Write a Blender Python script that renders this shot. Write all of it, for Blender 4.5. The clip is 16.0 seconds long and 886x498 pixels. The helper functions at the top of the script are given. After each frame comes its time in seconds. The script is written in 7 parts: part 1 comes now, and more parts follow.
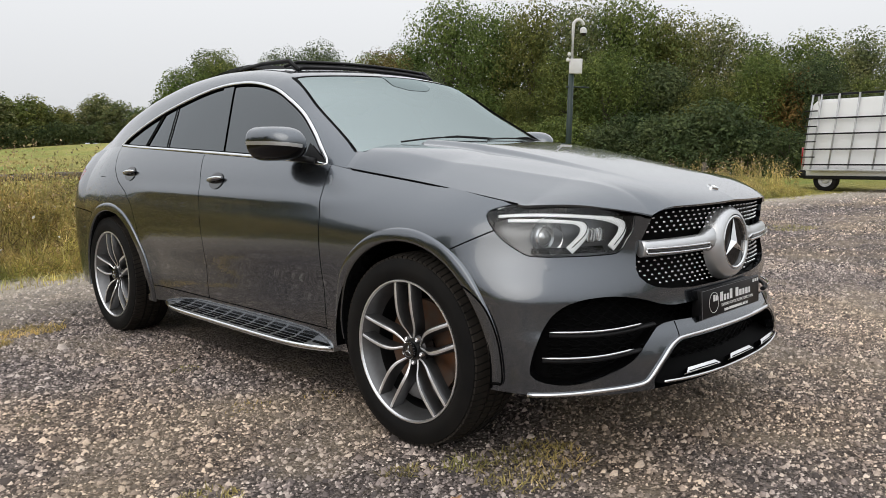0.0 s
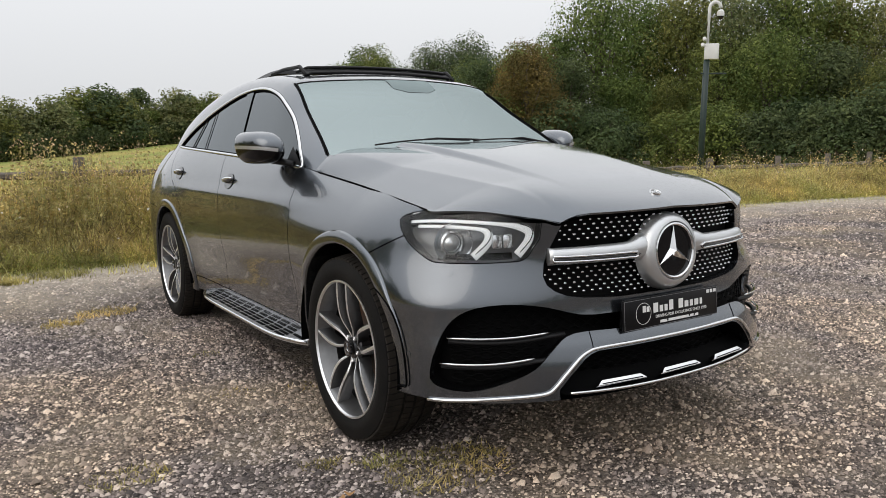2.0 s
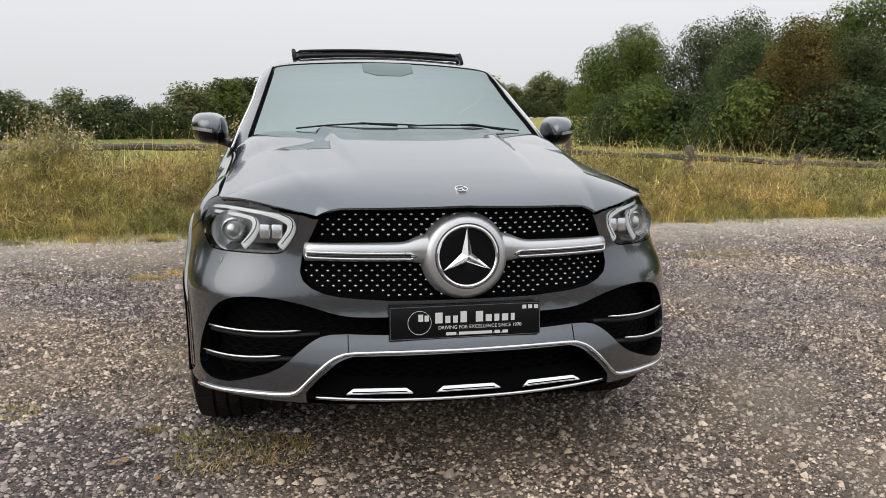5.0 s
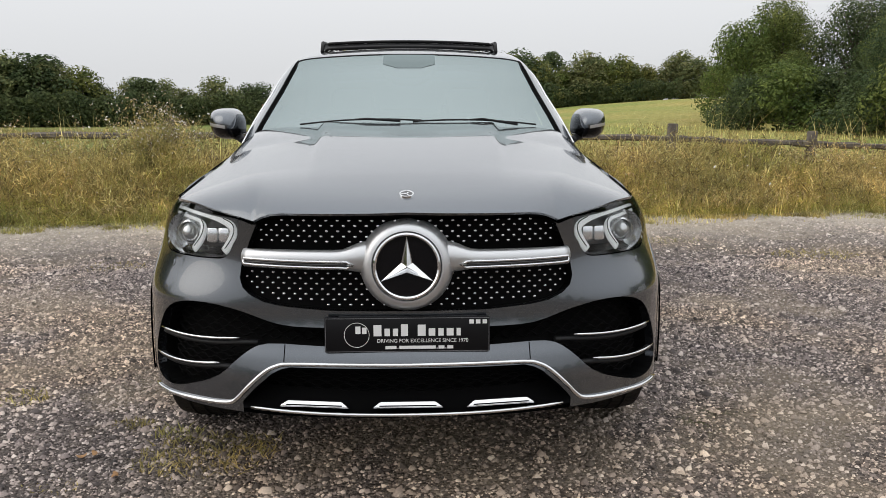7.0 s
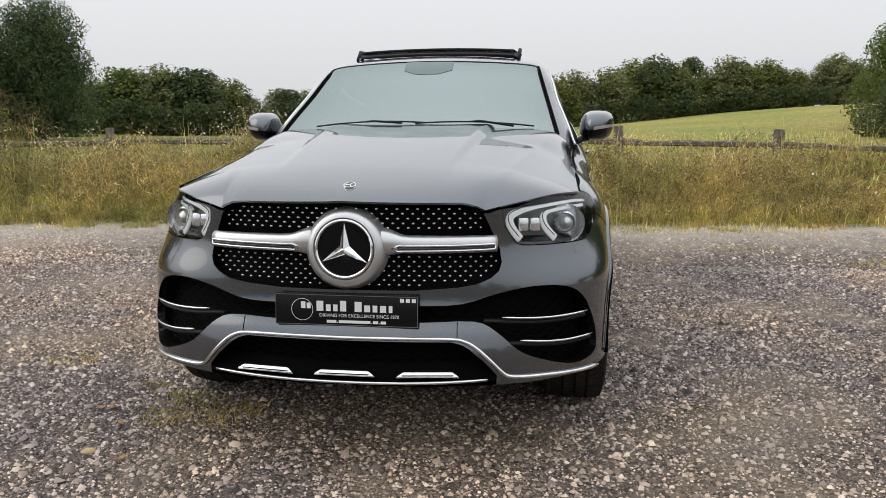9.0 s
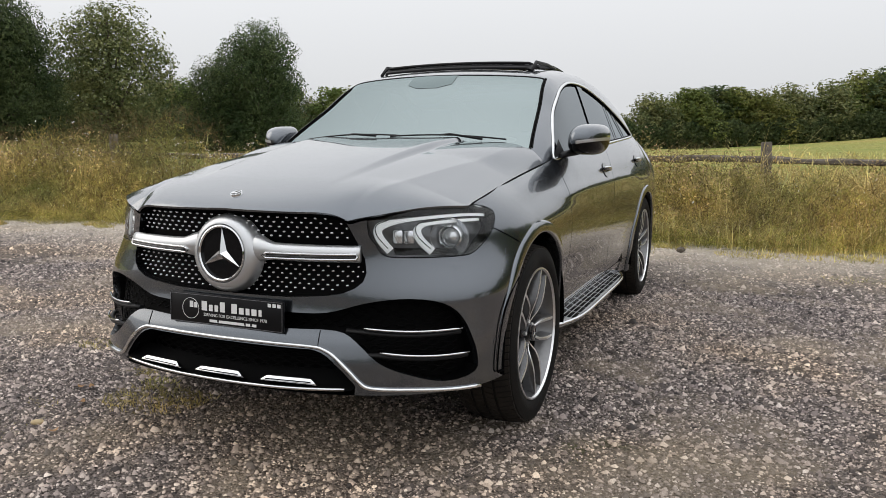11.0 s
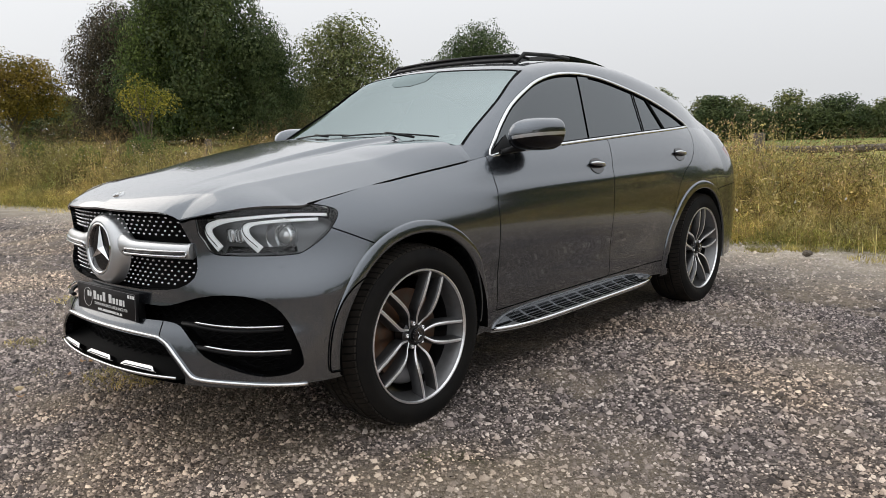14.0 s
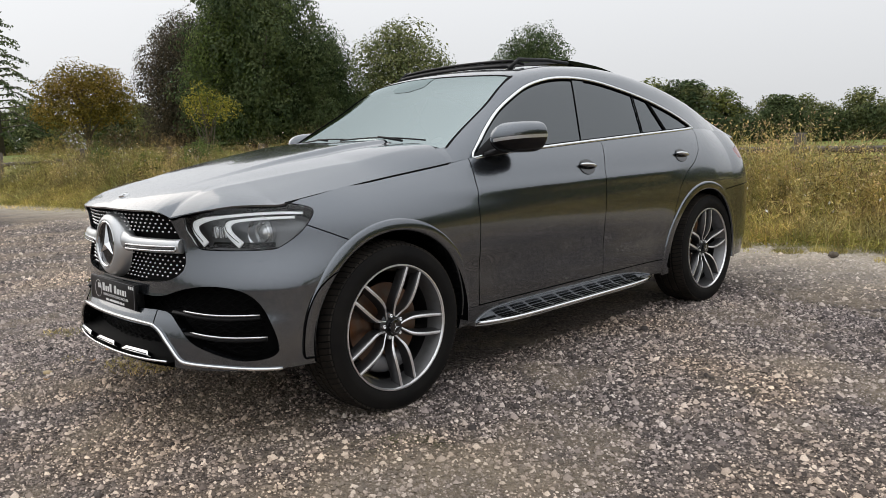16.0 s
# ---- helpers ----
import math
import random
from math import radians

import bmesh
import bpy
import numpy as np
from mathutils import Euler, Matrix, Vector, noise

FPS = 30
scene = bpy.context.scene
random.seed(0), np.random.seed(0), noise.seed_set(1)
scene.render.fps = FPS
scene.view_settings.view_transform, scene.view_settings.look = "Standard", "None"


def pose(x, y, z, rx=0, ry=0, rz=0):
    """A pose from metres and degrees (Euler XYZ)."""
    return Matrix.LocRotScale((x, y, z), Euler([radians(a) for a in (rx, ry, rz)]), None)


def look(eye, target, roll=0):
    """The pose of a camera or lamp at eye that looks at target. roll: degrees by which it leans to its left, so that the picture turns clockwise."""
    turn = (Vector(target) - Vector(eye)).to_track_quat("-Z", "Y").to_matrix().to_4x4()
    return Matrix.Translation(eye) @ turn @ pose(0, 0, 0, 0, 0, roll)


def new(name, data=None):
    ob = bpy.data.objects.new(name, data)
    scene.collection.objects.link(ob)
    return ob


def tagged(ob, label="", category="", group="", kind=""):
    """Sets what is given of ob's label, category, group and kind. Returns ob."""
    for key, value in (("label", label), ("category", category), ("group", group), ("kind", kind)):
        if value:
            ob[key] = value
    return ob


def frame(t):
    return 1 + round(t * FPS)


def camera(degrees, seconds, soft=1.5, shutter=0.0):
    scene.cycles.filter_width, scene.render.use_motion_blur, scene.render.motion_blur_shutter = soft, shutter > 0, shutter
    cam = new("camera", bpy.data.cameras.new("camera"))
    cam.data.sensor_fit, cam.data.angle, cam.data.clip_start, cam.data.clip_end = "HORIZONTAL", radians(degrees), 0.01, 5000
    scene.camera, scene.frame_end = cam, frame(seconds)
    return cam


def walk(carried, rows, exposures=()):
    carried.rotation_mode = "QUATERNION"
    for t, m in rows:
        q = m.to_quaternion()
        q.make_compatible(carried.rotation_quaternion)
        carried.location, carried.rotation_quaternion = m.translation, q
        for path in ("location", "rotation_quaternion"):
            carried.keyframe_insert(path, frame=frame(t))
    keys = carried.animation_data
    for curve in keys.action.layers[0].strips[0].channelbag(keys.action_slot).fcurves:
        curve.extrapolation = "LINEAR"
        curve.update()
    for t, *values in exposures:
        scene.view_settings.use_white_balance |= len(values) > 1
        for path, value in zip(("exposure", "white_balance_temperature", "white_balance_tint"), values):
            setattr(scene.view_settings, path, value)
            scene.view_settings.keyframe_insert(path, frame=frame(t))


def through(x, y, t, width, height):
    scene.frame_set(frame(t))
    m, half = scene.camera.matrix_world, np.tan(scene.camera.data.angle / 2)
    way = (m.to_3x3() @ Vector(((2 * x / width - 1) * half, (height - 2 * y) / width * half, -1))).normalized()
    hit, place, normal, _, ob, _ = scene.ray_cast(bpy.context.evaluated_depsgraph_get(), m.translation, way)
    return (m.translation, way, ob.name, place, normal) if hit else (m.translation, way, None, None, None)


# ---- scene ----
cam = camera(61.07, 16.0, soft=0.7)
ROWS = [
    (0.0, -2.903, -2.171, 1.162, 82.83, 0.54, -45.09),
    (0.5, -2.816, -2.416, 1.177, 82.77, 0.58, -42.74),
    (1.0, -2.697, -2.580, 1.193, 82.54, 0.48, -39.55),
    (1.5, -2.445, -2.659, 1.208, 82.33, 0.60, -36.18),
    (2.0, -2.242, -2.769, 1.210, 82.22, 1.02, -33.05),
    (2.5, -1.989, -2.982, 1.220, 82.12, 1.09, -30.20),
    (3.0, -1.719, -3.072, 1.206, 82.11, 0.58, -27.23),
    (3.5, -1.435, -3.130, 1.212, 82.13, -0.03, -23.74),
    (4.0, -1.098, -3.261, 1.223, 81.87, -0.36, -19.74),
    (4.5, -0.831, -3.293, 1.215, 81.46, -0.48, -15.74),
    (7.0, 0.027, -3.191, 1.280, 79.68, 0.02, -2.14),
    (7.5, 0.096, -3.240, 1.277, 79.81, -0.08, -0.72),
    (8.0, 0.308, -3.379, 1.273, 79.96, -0.01, 1.84),
    (8.5, 0.509, -3.433, 1.260, 80.13, 0.19, 4.76),
    (11.0, 1.841, -3.089, 1.228, 81.60, 0.07, 23.47),
    (11.5, 2.202, -2.982, 1.234, 81.88, 0.23, 26.85),
    (12.0, 2.413, -2.822, 1.224, 81.97, 0.41, 29.99),
    (12.5, 2.587, -2.647, 1.237, 81.83, 0.93, 33.33),
    (13.0, 2.827, -2.512, 1.223, 81.81, 1.43, 36.56),
    (13.5, 2.998, -2.400, 1.226, 81.79, 1.54, 39.26),
    (14.0, 3.079, -2.253, 1.215, 81.58, 1.68, 41.32),
    (14.5, 3.143, -2.177, 1.214, 81.38, 1.88, 42.85),
    (15.0, 3.259, -2.162, 1.212, 81.46, 2.01, 44.01),
    (15.5, 3.397, -2.150, 1.208, 81.74, 2.10, 45.05),
    (16.0, 3.492, -2.135, 1.205, 81.94, 2.14, 45.99),
]
walk(cam, [(t, pose(x, y, z, rx, ry, rz)) for t, x, y, z, rx, ry, rz in ROWS])

# ---- daylight: hazy white sky with a weak, wide sun ----
world = bpy.data.worlds.new("world")
scene.world = world
world.use_nodes = True
wt = world.node_tree
sky = wt.nodes.new("ShaderNodeTexSky")
sky.sky_type = "NISHITA"
sky.sun_disc = False
sky.sun_elevation, sky.sun_rotation = radians(31), radians(258)
sky.air_density, sky.dust_density, sky.ozone_density = 1.0, 2.5, 1.0
grey = wt.nodes.new("ShaderNodeHueSaturation")
grey.inputs["Saturation"].default_value = 0.25
veil = wt.nodes.new("ShaderNodeMix")
veil.data_type = "RGBA"
veil.inputs[0].default_value = 0.93
veil.inputs[7].default_value = (5.05, 5.13, 5.27, 1)
wt.links.new(sky.outputs[0], grey.inputs["Color"])
wt.links.new(grey.outputs[0], veil.inputs[6])
# an overcast sky grows brighter towards the zenith
aim = wt.nodes.new("ShaderNodeTexCoord")
split = wt.nodes.new("ShaderNodeSeparateXYZ")
rise = wt.nodes.new("ShaderNodeMapRange")
rise.inputs["From Min"].default_value, rise.inputs["From Max"].default_value = 0.05, 1.0
rise.inputs["To Min"].default_value, rise.inputs["To Max"].default_value = 0.95, 2.1
zenith = wt.nodes.new("ShaderNodeVectorMath")
zenith.operation = "SCALE"
wt.links.new(aim.outputs["Generated"], split.inputs[0])
wt.links.new(split.outputs["Z"], rise.inputs["Value"])
wt.links.new(veil.outputs[2], zenith.inputs[0])
wt.links.new(rise.outputs[0], zenith.inputs["Scale"])
wt.links.new(zenith.outputs[0], wt.nodes["Background"].inputs["Color"])
wt.nodes["Background"].inputs["Strength"].default_value = 0.105
sun_data = bpy.data.lights.new("sun", "SUN")
sun_data.energy, sun_data.angle, sun_data.color = 0.42, radians(52), (1.0, 0.90, 0.78)
sun = new("sun", sun_data)
sun.matrix_world = look((-14, -3, 9.0), (0, 0, 0))
scene.view_settings.exposure = 0.54

# ---- materials ----
def mat(name, col, rough=0.5, metal=0.0, coat=0.0, coat_rough=0.03, spec=0.5, vary=0.0, vary_scale=8.0, col2=None,
        bump=0.0, bump_scale=60.0, island=False, trans=0.0, ior=1.5, rough_vary=0.0):
    m = bpy.data.materials.new(name)
    m.use_nodes = True
    t = m.node_tree
    p = t.nodes["Principled BSDF"]
    p.inputs["Base Color"].default_value = (*col, 1)
    p.inputs["Roughness"].default_value = rough
    p.inputs["Metallic"].default_value = metal
    p.inputs["Coat Weight"].default_value = coat
    p.inputs["Coat Roughness"].default_value = coat_rough
    p.inputs["Specular IOR Level"].default_value = spec
    p.inputs["IOR"].default_value = ior
    p.inputs["Transmission Weight"].default_value = trans
    geo = t.nodes.new("ShaderNodeNewGeometry")
    if col2 is not None:
        n = t.nodes.new("ShaderNodeTexNoise")
        n.inputs["Scale"].default_value, n.inputs["Detail"].default_value = vary_scale, 8.0
        t.links.new(geo.outputs["Position"], n.inputs["Vector"])
        ramp = t.nodes.new("ShaderNodeValToRGB")
        ramp.color_ramp.elements[0].position, ramp.color_ramp.elements[1].position = 0.5 - vary, 0.5 + vary
        ramp.color_ramp.elements[0].color, ramp.color_ramp.elements[1].color = (*col, 1), (*col2, 1)
        t.links.new(n.outputs["Fac"], ramp.inputs["Fac"])
        last = ramp.outputs["Color"]
        if island:
            hs = t.nodes.new("ShaderNodeHueSaturation")
            mr = t.nodes.new("ShaderNodeMapRange")
            mr.inputs["To Min"].default_value, mr.inputs["To Max"].default_value = 0.55, 1.5
            t.links.new(geo.outputs["Random Per Island"], mr.inputs["Value"])
            t.links.new(mr.outputs["Result"], hs.inputs["Value"])
            t.links.new(last, hs.inputs["Color"])
            last = hs.outputs["Color"]
        t.links.new(last, p.inputs["Base Color"])
        if rough_vary:
            mr = t.nodes.new("ShaderNodeMapRange")
            mr.inputs["To Min"].default_value, mr.inputs["To Max"].default_value = rough - rough_vary, rough + rough_vary
            t.links.new(n.outputs["Fac"], mr.inputs["Value"])
            t.links.new(mr.outputs["Result"], p.inputs["Roughness"])
    if bump:
        n2 = t.nodes.new("ShaderNodeTexNoise")
        n2.inputs["Scale"].default_value, n2.inputs["Detail"].default_value = bump_scale, 6.0
        t.links.new(geo.outputs["Position"], n2.inputs["Vector"])
        b = t.nodes.new("ShaderNodeBump")
        b.inputs["Strength"].default_value, b.inputs["Distance"].default_value = bump, 0.01
        t.links.new(n2.outputs["Fac"], b.inputs["Height"])
        t.links.new(b.outputs["Normal"], p.inputs["Normal"])
    return m


def glass(name, tint, ior=1.5, gloss=0.02):
    """Thin sheet glass: light passes straight through with a tint, and gloss grows by Fresnel."""
    m = bpy.data.materials.new(name)
    m.use_nodes = True
    t = m.node_tree
    t.nodes.remove(t.nodes["Principled BSDF"])
    a, b = t.nodes.new("ShaderNodeBsdfTransparent"), t.nodes.new("ShaderNodeBsdfGlossy")
    a.inputs["Color"].default_value = (*tint, 1)
    b.inputs["Roughness"].default_value = gloss
    f, mix = t.nodes.new("ShaderNodeFresnel"), t.nodes.new("ShaderNodeMixShader")
    f.inputs["IOR"].default_value = ior
    t.links.new(f.outputs[0], mix.inputs[0])
    t.links.new(a.outputs[0], mix.inputs[1])
    t.links.new(b.outputs[0], mix.inputs[2])
    t.links.new(mix.outputs[0], t.nodes["Material Output"].inputs["Surface"])
    return m


PAINT = mat("grey_metallic_paint", (0.114, 0.126, 0.141), 0.21, 0.95, 1.0, 0.015, col2=(0.140, 0.154, 0.172), vary=0.2, vary_scale=900.0)
PAINT.node_tree.nodes["Principled BSDF"].inputs["Coat IOR"].default_value = 1.52
PAINT_SATIN = mat("satin_silver_paint", (0.62, 0.63, 0.64), 0.36, 0.85, 0.3, 0.1)
CHROME = mat("chrome", (0.82, 0.83, 0.84), 0.07, 1.0, col2=(0.7, 0.71, 0.72), vary=0.3, vary_scale=30.0, rough_vary=0.04)
ALLOY_CUT = mat("machined_alloy", (0.93, 0.93, 0.94), 0.30, 0.9, 0.4, col2=(0.80, 0.80, 0.81), vary=0.3, vary_scale=60.0, rough_vary=0.06)
ALLOY_GREY = mat("grey_alloy", (0.115, 0.115, 0.118), 0.34, 0.85, 0.3, col2=(0.09, 0.09, 0.092), vary=0.3, vary_scale=40.0)
BLACK = mat("black_plastic", (0.0055, 0.0055, 0.006), 0.5, spec=0.25, bump=0.05, bump_scale=900, col2=(0.010, 0.010, 0.011), vary=0.3, vary_scale=40)
LIP_GREY = mat("grey_alloy_lip", (0.24, 0.24, 0.243), 0.36, 0.85, 0.3, col2=(0.19, 0.19, 0.193), vary=0.3, vary_scale=40.0)
GLOSS_BLACK = mat("gloss_black", (0.006, 0.006, 0.007), 0.08, 0.0, 0.5)
ALLOY_DARK = mat("dark_grey_alloy", (0.045, 0.045, 0.047), 0.38, 0.75, 0.4, col2=(0.032, 0.032, 0.034), vary=0.3, vary_scale=40.0)
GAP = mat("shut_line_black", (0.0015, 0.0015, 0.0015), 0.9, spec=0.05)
RUBBER = mat("tyre_rubber", (0.0045, 0.0045, 0.0048), 0.7, spec=0.14, col2=(0.011, 0.010, 0.009), vary=0.22, vary_scale=7.0, bump=0.12, bump_scale=260)
RUBBER_DUST = mat("dusty_tread_rubber", (0.012, 0.011, 0.010), 0.8, spec=0.12, col2=(0.034, 0.029, 0.024), vary=0.25, vary_scale=9.0)
DISC = mat("brake_disc_steel", (0.20, 0.165, 0.14), 0.4, 0.9, col2=(0.22, 0.10, 0.05), vary=0.2, vary_scale=12)
CALIPER = mat("brake_caliper_grey", (0.20, 0.20, 0.21), 0.5, 0.5)
WINDSCREEN = glass("windscreen_glass", (0.14, 0.18, 0.18), 4.0)
WINDSCREEN.node_tree.nodes["Glossy BSDF"].inputs["Color"].default_value = (0.83, 0.96, 0.96, 1)
PRIVACY = glass("dark_tinted_glass", (0.004, 0.0045, 0.005), 1.95)
PRIVACY.node_tree.nodes["Glossy BSDF"].inputs["Color"].default_value = (0.90, 0.96, 1.0, 1)
CLEAR = glass("clear_lens", (0.95, 0.96, 0.97), 1.5, 0.04)
SENSOR_GLASS = glass("sensor_glass", (0.01, 0.012, 0.012), 2.5)
SENSOR_GLASS.node_tree.nodes["Glossy BSDF"].inputs["Color"].default_value = (0.78, 0.93, 0.93, 1)
CABIN_DARK = mat("black_leather", (0.018, 0.018, 0.019), 0.6, col2=(0.03, 0.03, 0.031), vary=0.3, vary_scale=14, bump=0.1, bump_scale=300)
LAMP_SILVER = mat("lamp_reflector", (0.90, 0.91, 0.92), 0.20, 0.9)
LAMP_DARK = mat("lamp_bezel", (0.010, 0.010, 0.011), 0.22, 0.3)
LAMP_GREY = mat("lamp_grey_reflector", (0.15, 0.154, 0.158), 0.28, 0.85)
EMBLEM_GLASS = mat("black_emblem_glass", (0.004, 0.004, 0.005), 0.12, spec=0.25)
MESH_BLACK = mat("matt_black_mesh", (0.0018, 0.0018, 0.002), 0.6, spec=0.07)
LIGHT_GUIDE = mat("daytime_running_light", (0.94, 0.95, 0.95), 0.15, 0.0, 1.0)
LIGHT_GUIDE.node_tree.nodes["Principled BSDF"].inputs["Emission Color"].default_value = (0.95, 1.0, 1.0, 1)
LIGHT_GUIDE.node_tree.nodes["Principled BSDF"].inputs["Emission Strength"].default_value = 0.16
# body paint darkened to stand for the shade in the handle hollows
CUP_SHADE = mat("painted_recess_shade", (0.030, 0.033, 0.037), 0.22, 0.9, 1.0)
BOARD_METAL = mat("brushed_aluminium", (0.62, 0.62, 0.63), 0.36, 0.9, col2=(0.5, 0.5, 0.51), vary=0.3, vary_scale=50.0, rough_vary=0.05)
PLATE_BLACK = mat("satin_black_plate", (0.005, 0.005, 0.006), 0.35, spec=0.22)
STUD = mat("grille_stud_chrome", (0.68, 0.69, 0.70), 0.14, 1.0)
WHITE_PRINT = mat("white_print", (0.75, 0.75, 0.74), 0.5)
RED_LENS = mat("red_lens", (0.30, 0.012, 0.015), 0.1, 0.0, 0.6)

# ---- mesh tools ----
class Sheet:
    """A triangulated piece of surface: points, normals, triangles."""
    def __init__(self, V, N, T):
        self.V, self.N, self.T = V, N, T

    def mirrored(self):
        return Sheet(self.V * (-1, 1, 1), self.N * (-1, 1, 1), self.T[:, ::-1])

    def __add__(self, o):
        return Sheet(np.concatenate([self.V, o.V]), np.concatenate([self.N, o.N]), np.concatenate([self.T, o.T + len(self.V)]))

    def both(self):
        return self + self.mirrored()

    def moved(self, d):
        return Sheet(self.V + self.N * d, self.N, self.T)


def sheet(fn, us, vs, inside=(0, 1.5, 0.6)):
    U, W = np.meshgrid(np.asarray(us, float), np.asarray(vs, float), indexing="ij")
    P = fn(U, W)
    du, dw = np.gradient(P, axis=0), np.gradient(P, axis=1)
    N = np.cross(du, dw)
    N /= np.linalg.norm(N, axis=-1, keepdims=True) + 1e-12
    n, k = U.shape
    i = np.arange(n * k).reshape(n, k)
    a, b, c, d = i[:-1, :-1].ravel(), i[1:, :-1].ravel(), i[1:, 1:].ravel(), i[:-1, 1:].ravel()
    T = np.concatenate([np.stack([a, b, c], 1), np.stack([a, c, d], 1)])
    V, N = P.reshape(-1, 3), N.reshape(-1, 3)
    if ((V - np.array(inside)) * N).sum() < 0:
        N, T = -N, T[:, ::-1]
    return Sheet(V, N, T)


def cut(s, f):
    """The part of a sheet where f >= 0, with a clean edge along f = 0."""
    f = np.where(np.abs(f) < 1e-7, 1e-7, f)
    T, pos = s.T, f[s.T] > 0
    n = pos.sum(1)
    keep = T[n == 3]
    V, N, newT = [s.V], [s.N], [keep]
    base = len(s.V)
    cross = {}
    for count in (1, 2):
        t, p = T[n == count], pos[n == count]
        if not len(t):
            continue
        odd = np.argmax(p if count == 1 else ~p, axis=1)
        r = np.arange(len(t))
        a, b, c = t[r, odd], t[r, (odd + 1) % 3], t[r, (odd + 2) % 3]
        wb, wc = f[a] / (f[a] - f[b]), f[a] / (f[a] - f[c])
        for o, w in ((b, wb), (c, wc)):
            V.append(s.V[a] + (s.V[o] - s.V[a]) * w[:, None])
            m = s.N[a] + (s.N[o] - s.N[a]) * w[:, None]
            N.append(m / (np.linalg.norm(m, axis=1, keepdims=True) + 1e-12))
        ib = base + np.arange(len(t))
        ic = ib + len(t)
        base += 2 * len(t)
        if count == 1:
            newT.append(np.stack([a, ib, ic], 1))
        else:
            newT += [np.stack([ib, b, c], 1), np.stack([ib, c, ic], 1)]
    V, N, T = np.concatenate(V), np.concatenate(N), np.concatenate(newT)
    key = np.round(V * 1e5).astype(np.int64)
    used = np.unique(T)
    _, first, inv = np.unique(key[used], axis=0, return_index=True, return_inverse=True)
    inv = inv.ravel()
    remap = np.zeros(len(V), int)
    remap[used] = inv
    T = remap[T]
    T = T[(T[:, 0] != T[:, 1]) & (T[:, 1] != T[:, 2]) & (T[:, 0] != T[:, 2])]
    return Sheet(V[used[first]], N[used[first]], T)


def rim(s, depth):
    """A flange that folds in from the sheet's open edges, for panels with thickness."""
    e = np.concatenate([s.T[:, [0, 1]], s.T[:, [1, 2]], s.T[:, [2, 0]]])
    key = np.sort(e, axis=1)
    _, first, n = np.unique(key, axis=0, return_index=True, return_counts=True)
    e = e[first[n == 1]]
    A, B = s.V[e[:, 0]], s.V[e[:, 1]]
    C, D = B - s.N[e[:, 1]] * depth, A - s.N[e[:, 0]] * depth
    m = np.cross(D - A, B - A)
    m /= np.linalg.norm(m, axis=1, keepdims=True) + 1e-12
    k = len(e)
    i = np.arange(k)
    T = np.concatenate([np.stack([i, i + 3 * k, i + 2 * k], 1), np.stack([i, i + 2 * k, i + k], 1)])
    return Sheet(np.concatenate([A, B, C, D]), np.concatenate([m] * 4), T)


def outline(pts):
    """Signed distance to a closed polygon, positive inside."""
    q = np.array(pts, float)
    q2 = np.roll(q, -1, axis=0)

    def f(a, b):
        p = np.stack([a, b], -1)[:, None, :]
        d = q2 - q
        w = p - q
        t = np.clip((w * d).sum(-1) / (d * d).sum(-1), 0, 1)
        dist = np.sqrt(((w - d * t[..., None]) ** 2).sum(-1)).min(1)
        hit = (q[:, 1] > p[..., 1]) != (q2[:, 1] > p[..., 1])
        xc = q[:, 0] + (p[..., 1] - q[:, 1]) / np.where(d[:, 1] == 0, 1e-9, d[:, 1]) * d[:, 0]
        inside = ((hit & (p[..., 0] < xc)).sum(1) % 2) == 1
        return np.where(inside, dist, -dist)
    return f


def smooth_loop(pts, n=6, closed=True):
    """Points of a smooth curve (Catmull-Rom) through pts."""
    p = np.array(pts, float)
    k = len(p)
    out = []
    for i in range(k if closed else k - 1):
        a, b, c, d = (p[(i + j) % k] if closed else p[min(max(i + j, 0), k - 1)] for j in (-1, 0, 1, 2))
        for t in np.arange(n) / n:
            out.append(0.5 * (2 * b + (c - a) * t + (2 * a - 5 * b + 4 * c - d) * t * t + (3 * b - a - 3 * c + d) * t ** 3))
    if not closed:
        out.append(p[-1])
    return np.array(out)


def part(name, geo, material, parent=None, label="", m=None, flange=0.0):
    """One mesh object from a Sheet or a bmesh, under parent."""
    me = bpy.data.meshes.new(name)
    if isinstance(geo, Sheet):
        s = geo + rim(geo, flange) if flange else geo
        me.from_pydata(s.V.tolist(), [], s.T.tolist())
        me.shade_smooth()
        me.normals_split_custom_set_from_vertices(s.N.tolist())
    else:
        geo.normal_update()
        geo.to_mesh(me)
        geo.free()
    me.materials.append(material)
    ob = new(name, me)
    if parent is not None:
        ob.parent = parent
    if m is not None:
        ob.matrix_basis = m
    return tagged(ob, label)


def thing(name, label, category, m=None, group="", kind=""):
    ob = new(name)
    if m is not None:
        ob.matrix_basis = m
    return tagged(ob, label, category, group, kind)


def smooth(bm, angle=40):
    for f in bm.faces:
        f.smooth = True
    for e in bm.edges:
        if len(e.link_faces) == 2 and e.calc_face_angle(0) > radians(angle):
            e.smooth = False
    return bm


def box(x0, x1, y0, y1, z0, z1, bevel=0.0, m=None, bm=None, seg=2):
    b = bmesh.new()
    r = bmesh.ops.create_cube(b, size=1, matrix=Matrix.Translation(((x0 + x1) / 2, (y0 + y1) / 2, (z0 + z1) / 2)) @ Matrix.Diagonal((x1 - x0, y1 - y0, z1 - z0, 1)))
    if bevel:
        bmesh.ops.bevel(b, geom=b.edges[:], offset=bevel, segments=seg, affect="EDGES", profile=0.5)
    if m is not None:
        b.transform(m)
    return add(bm, b)


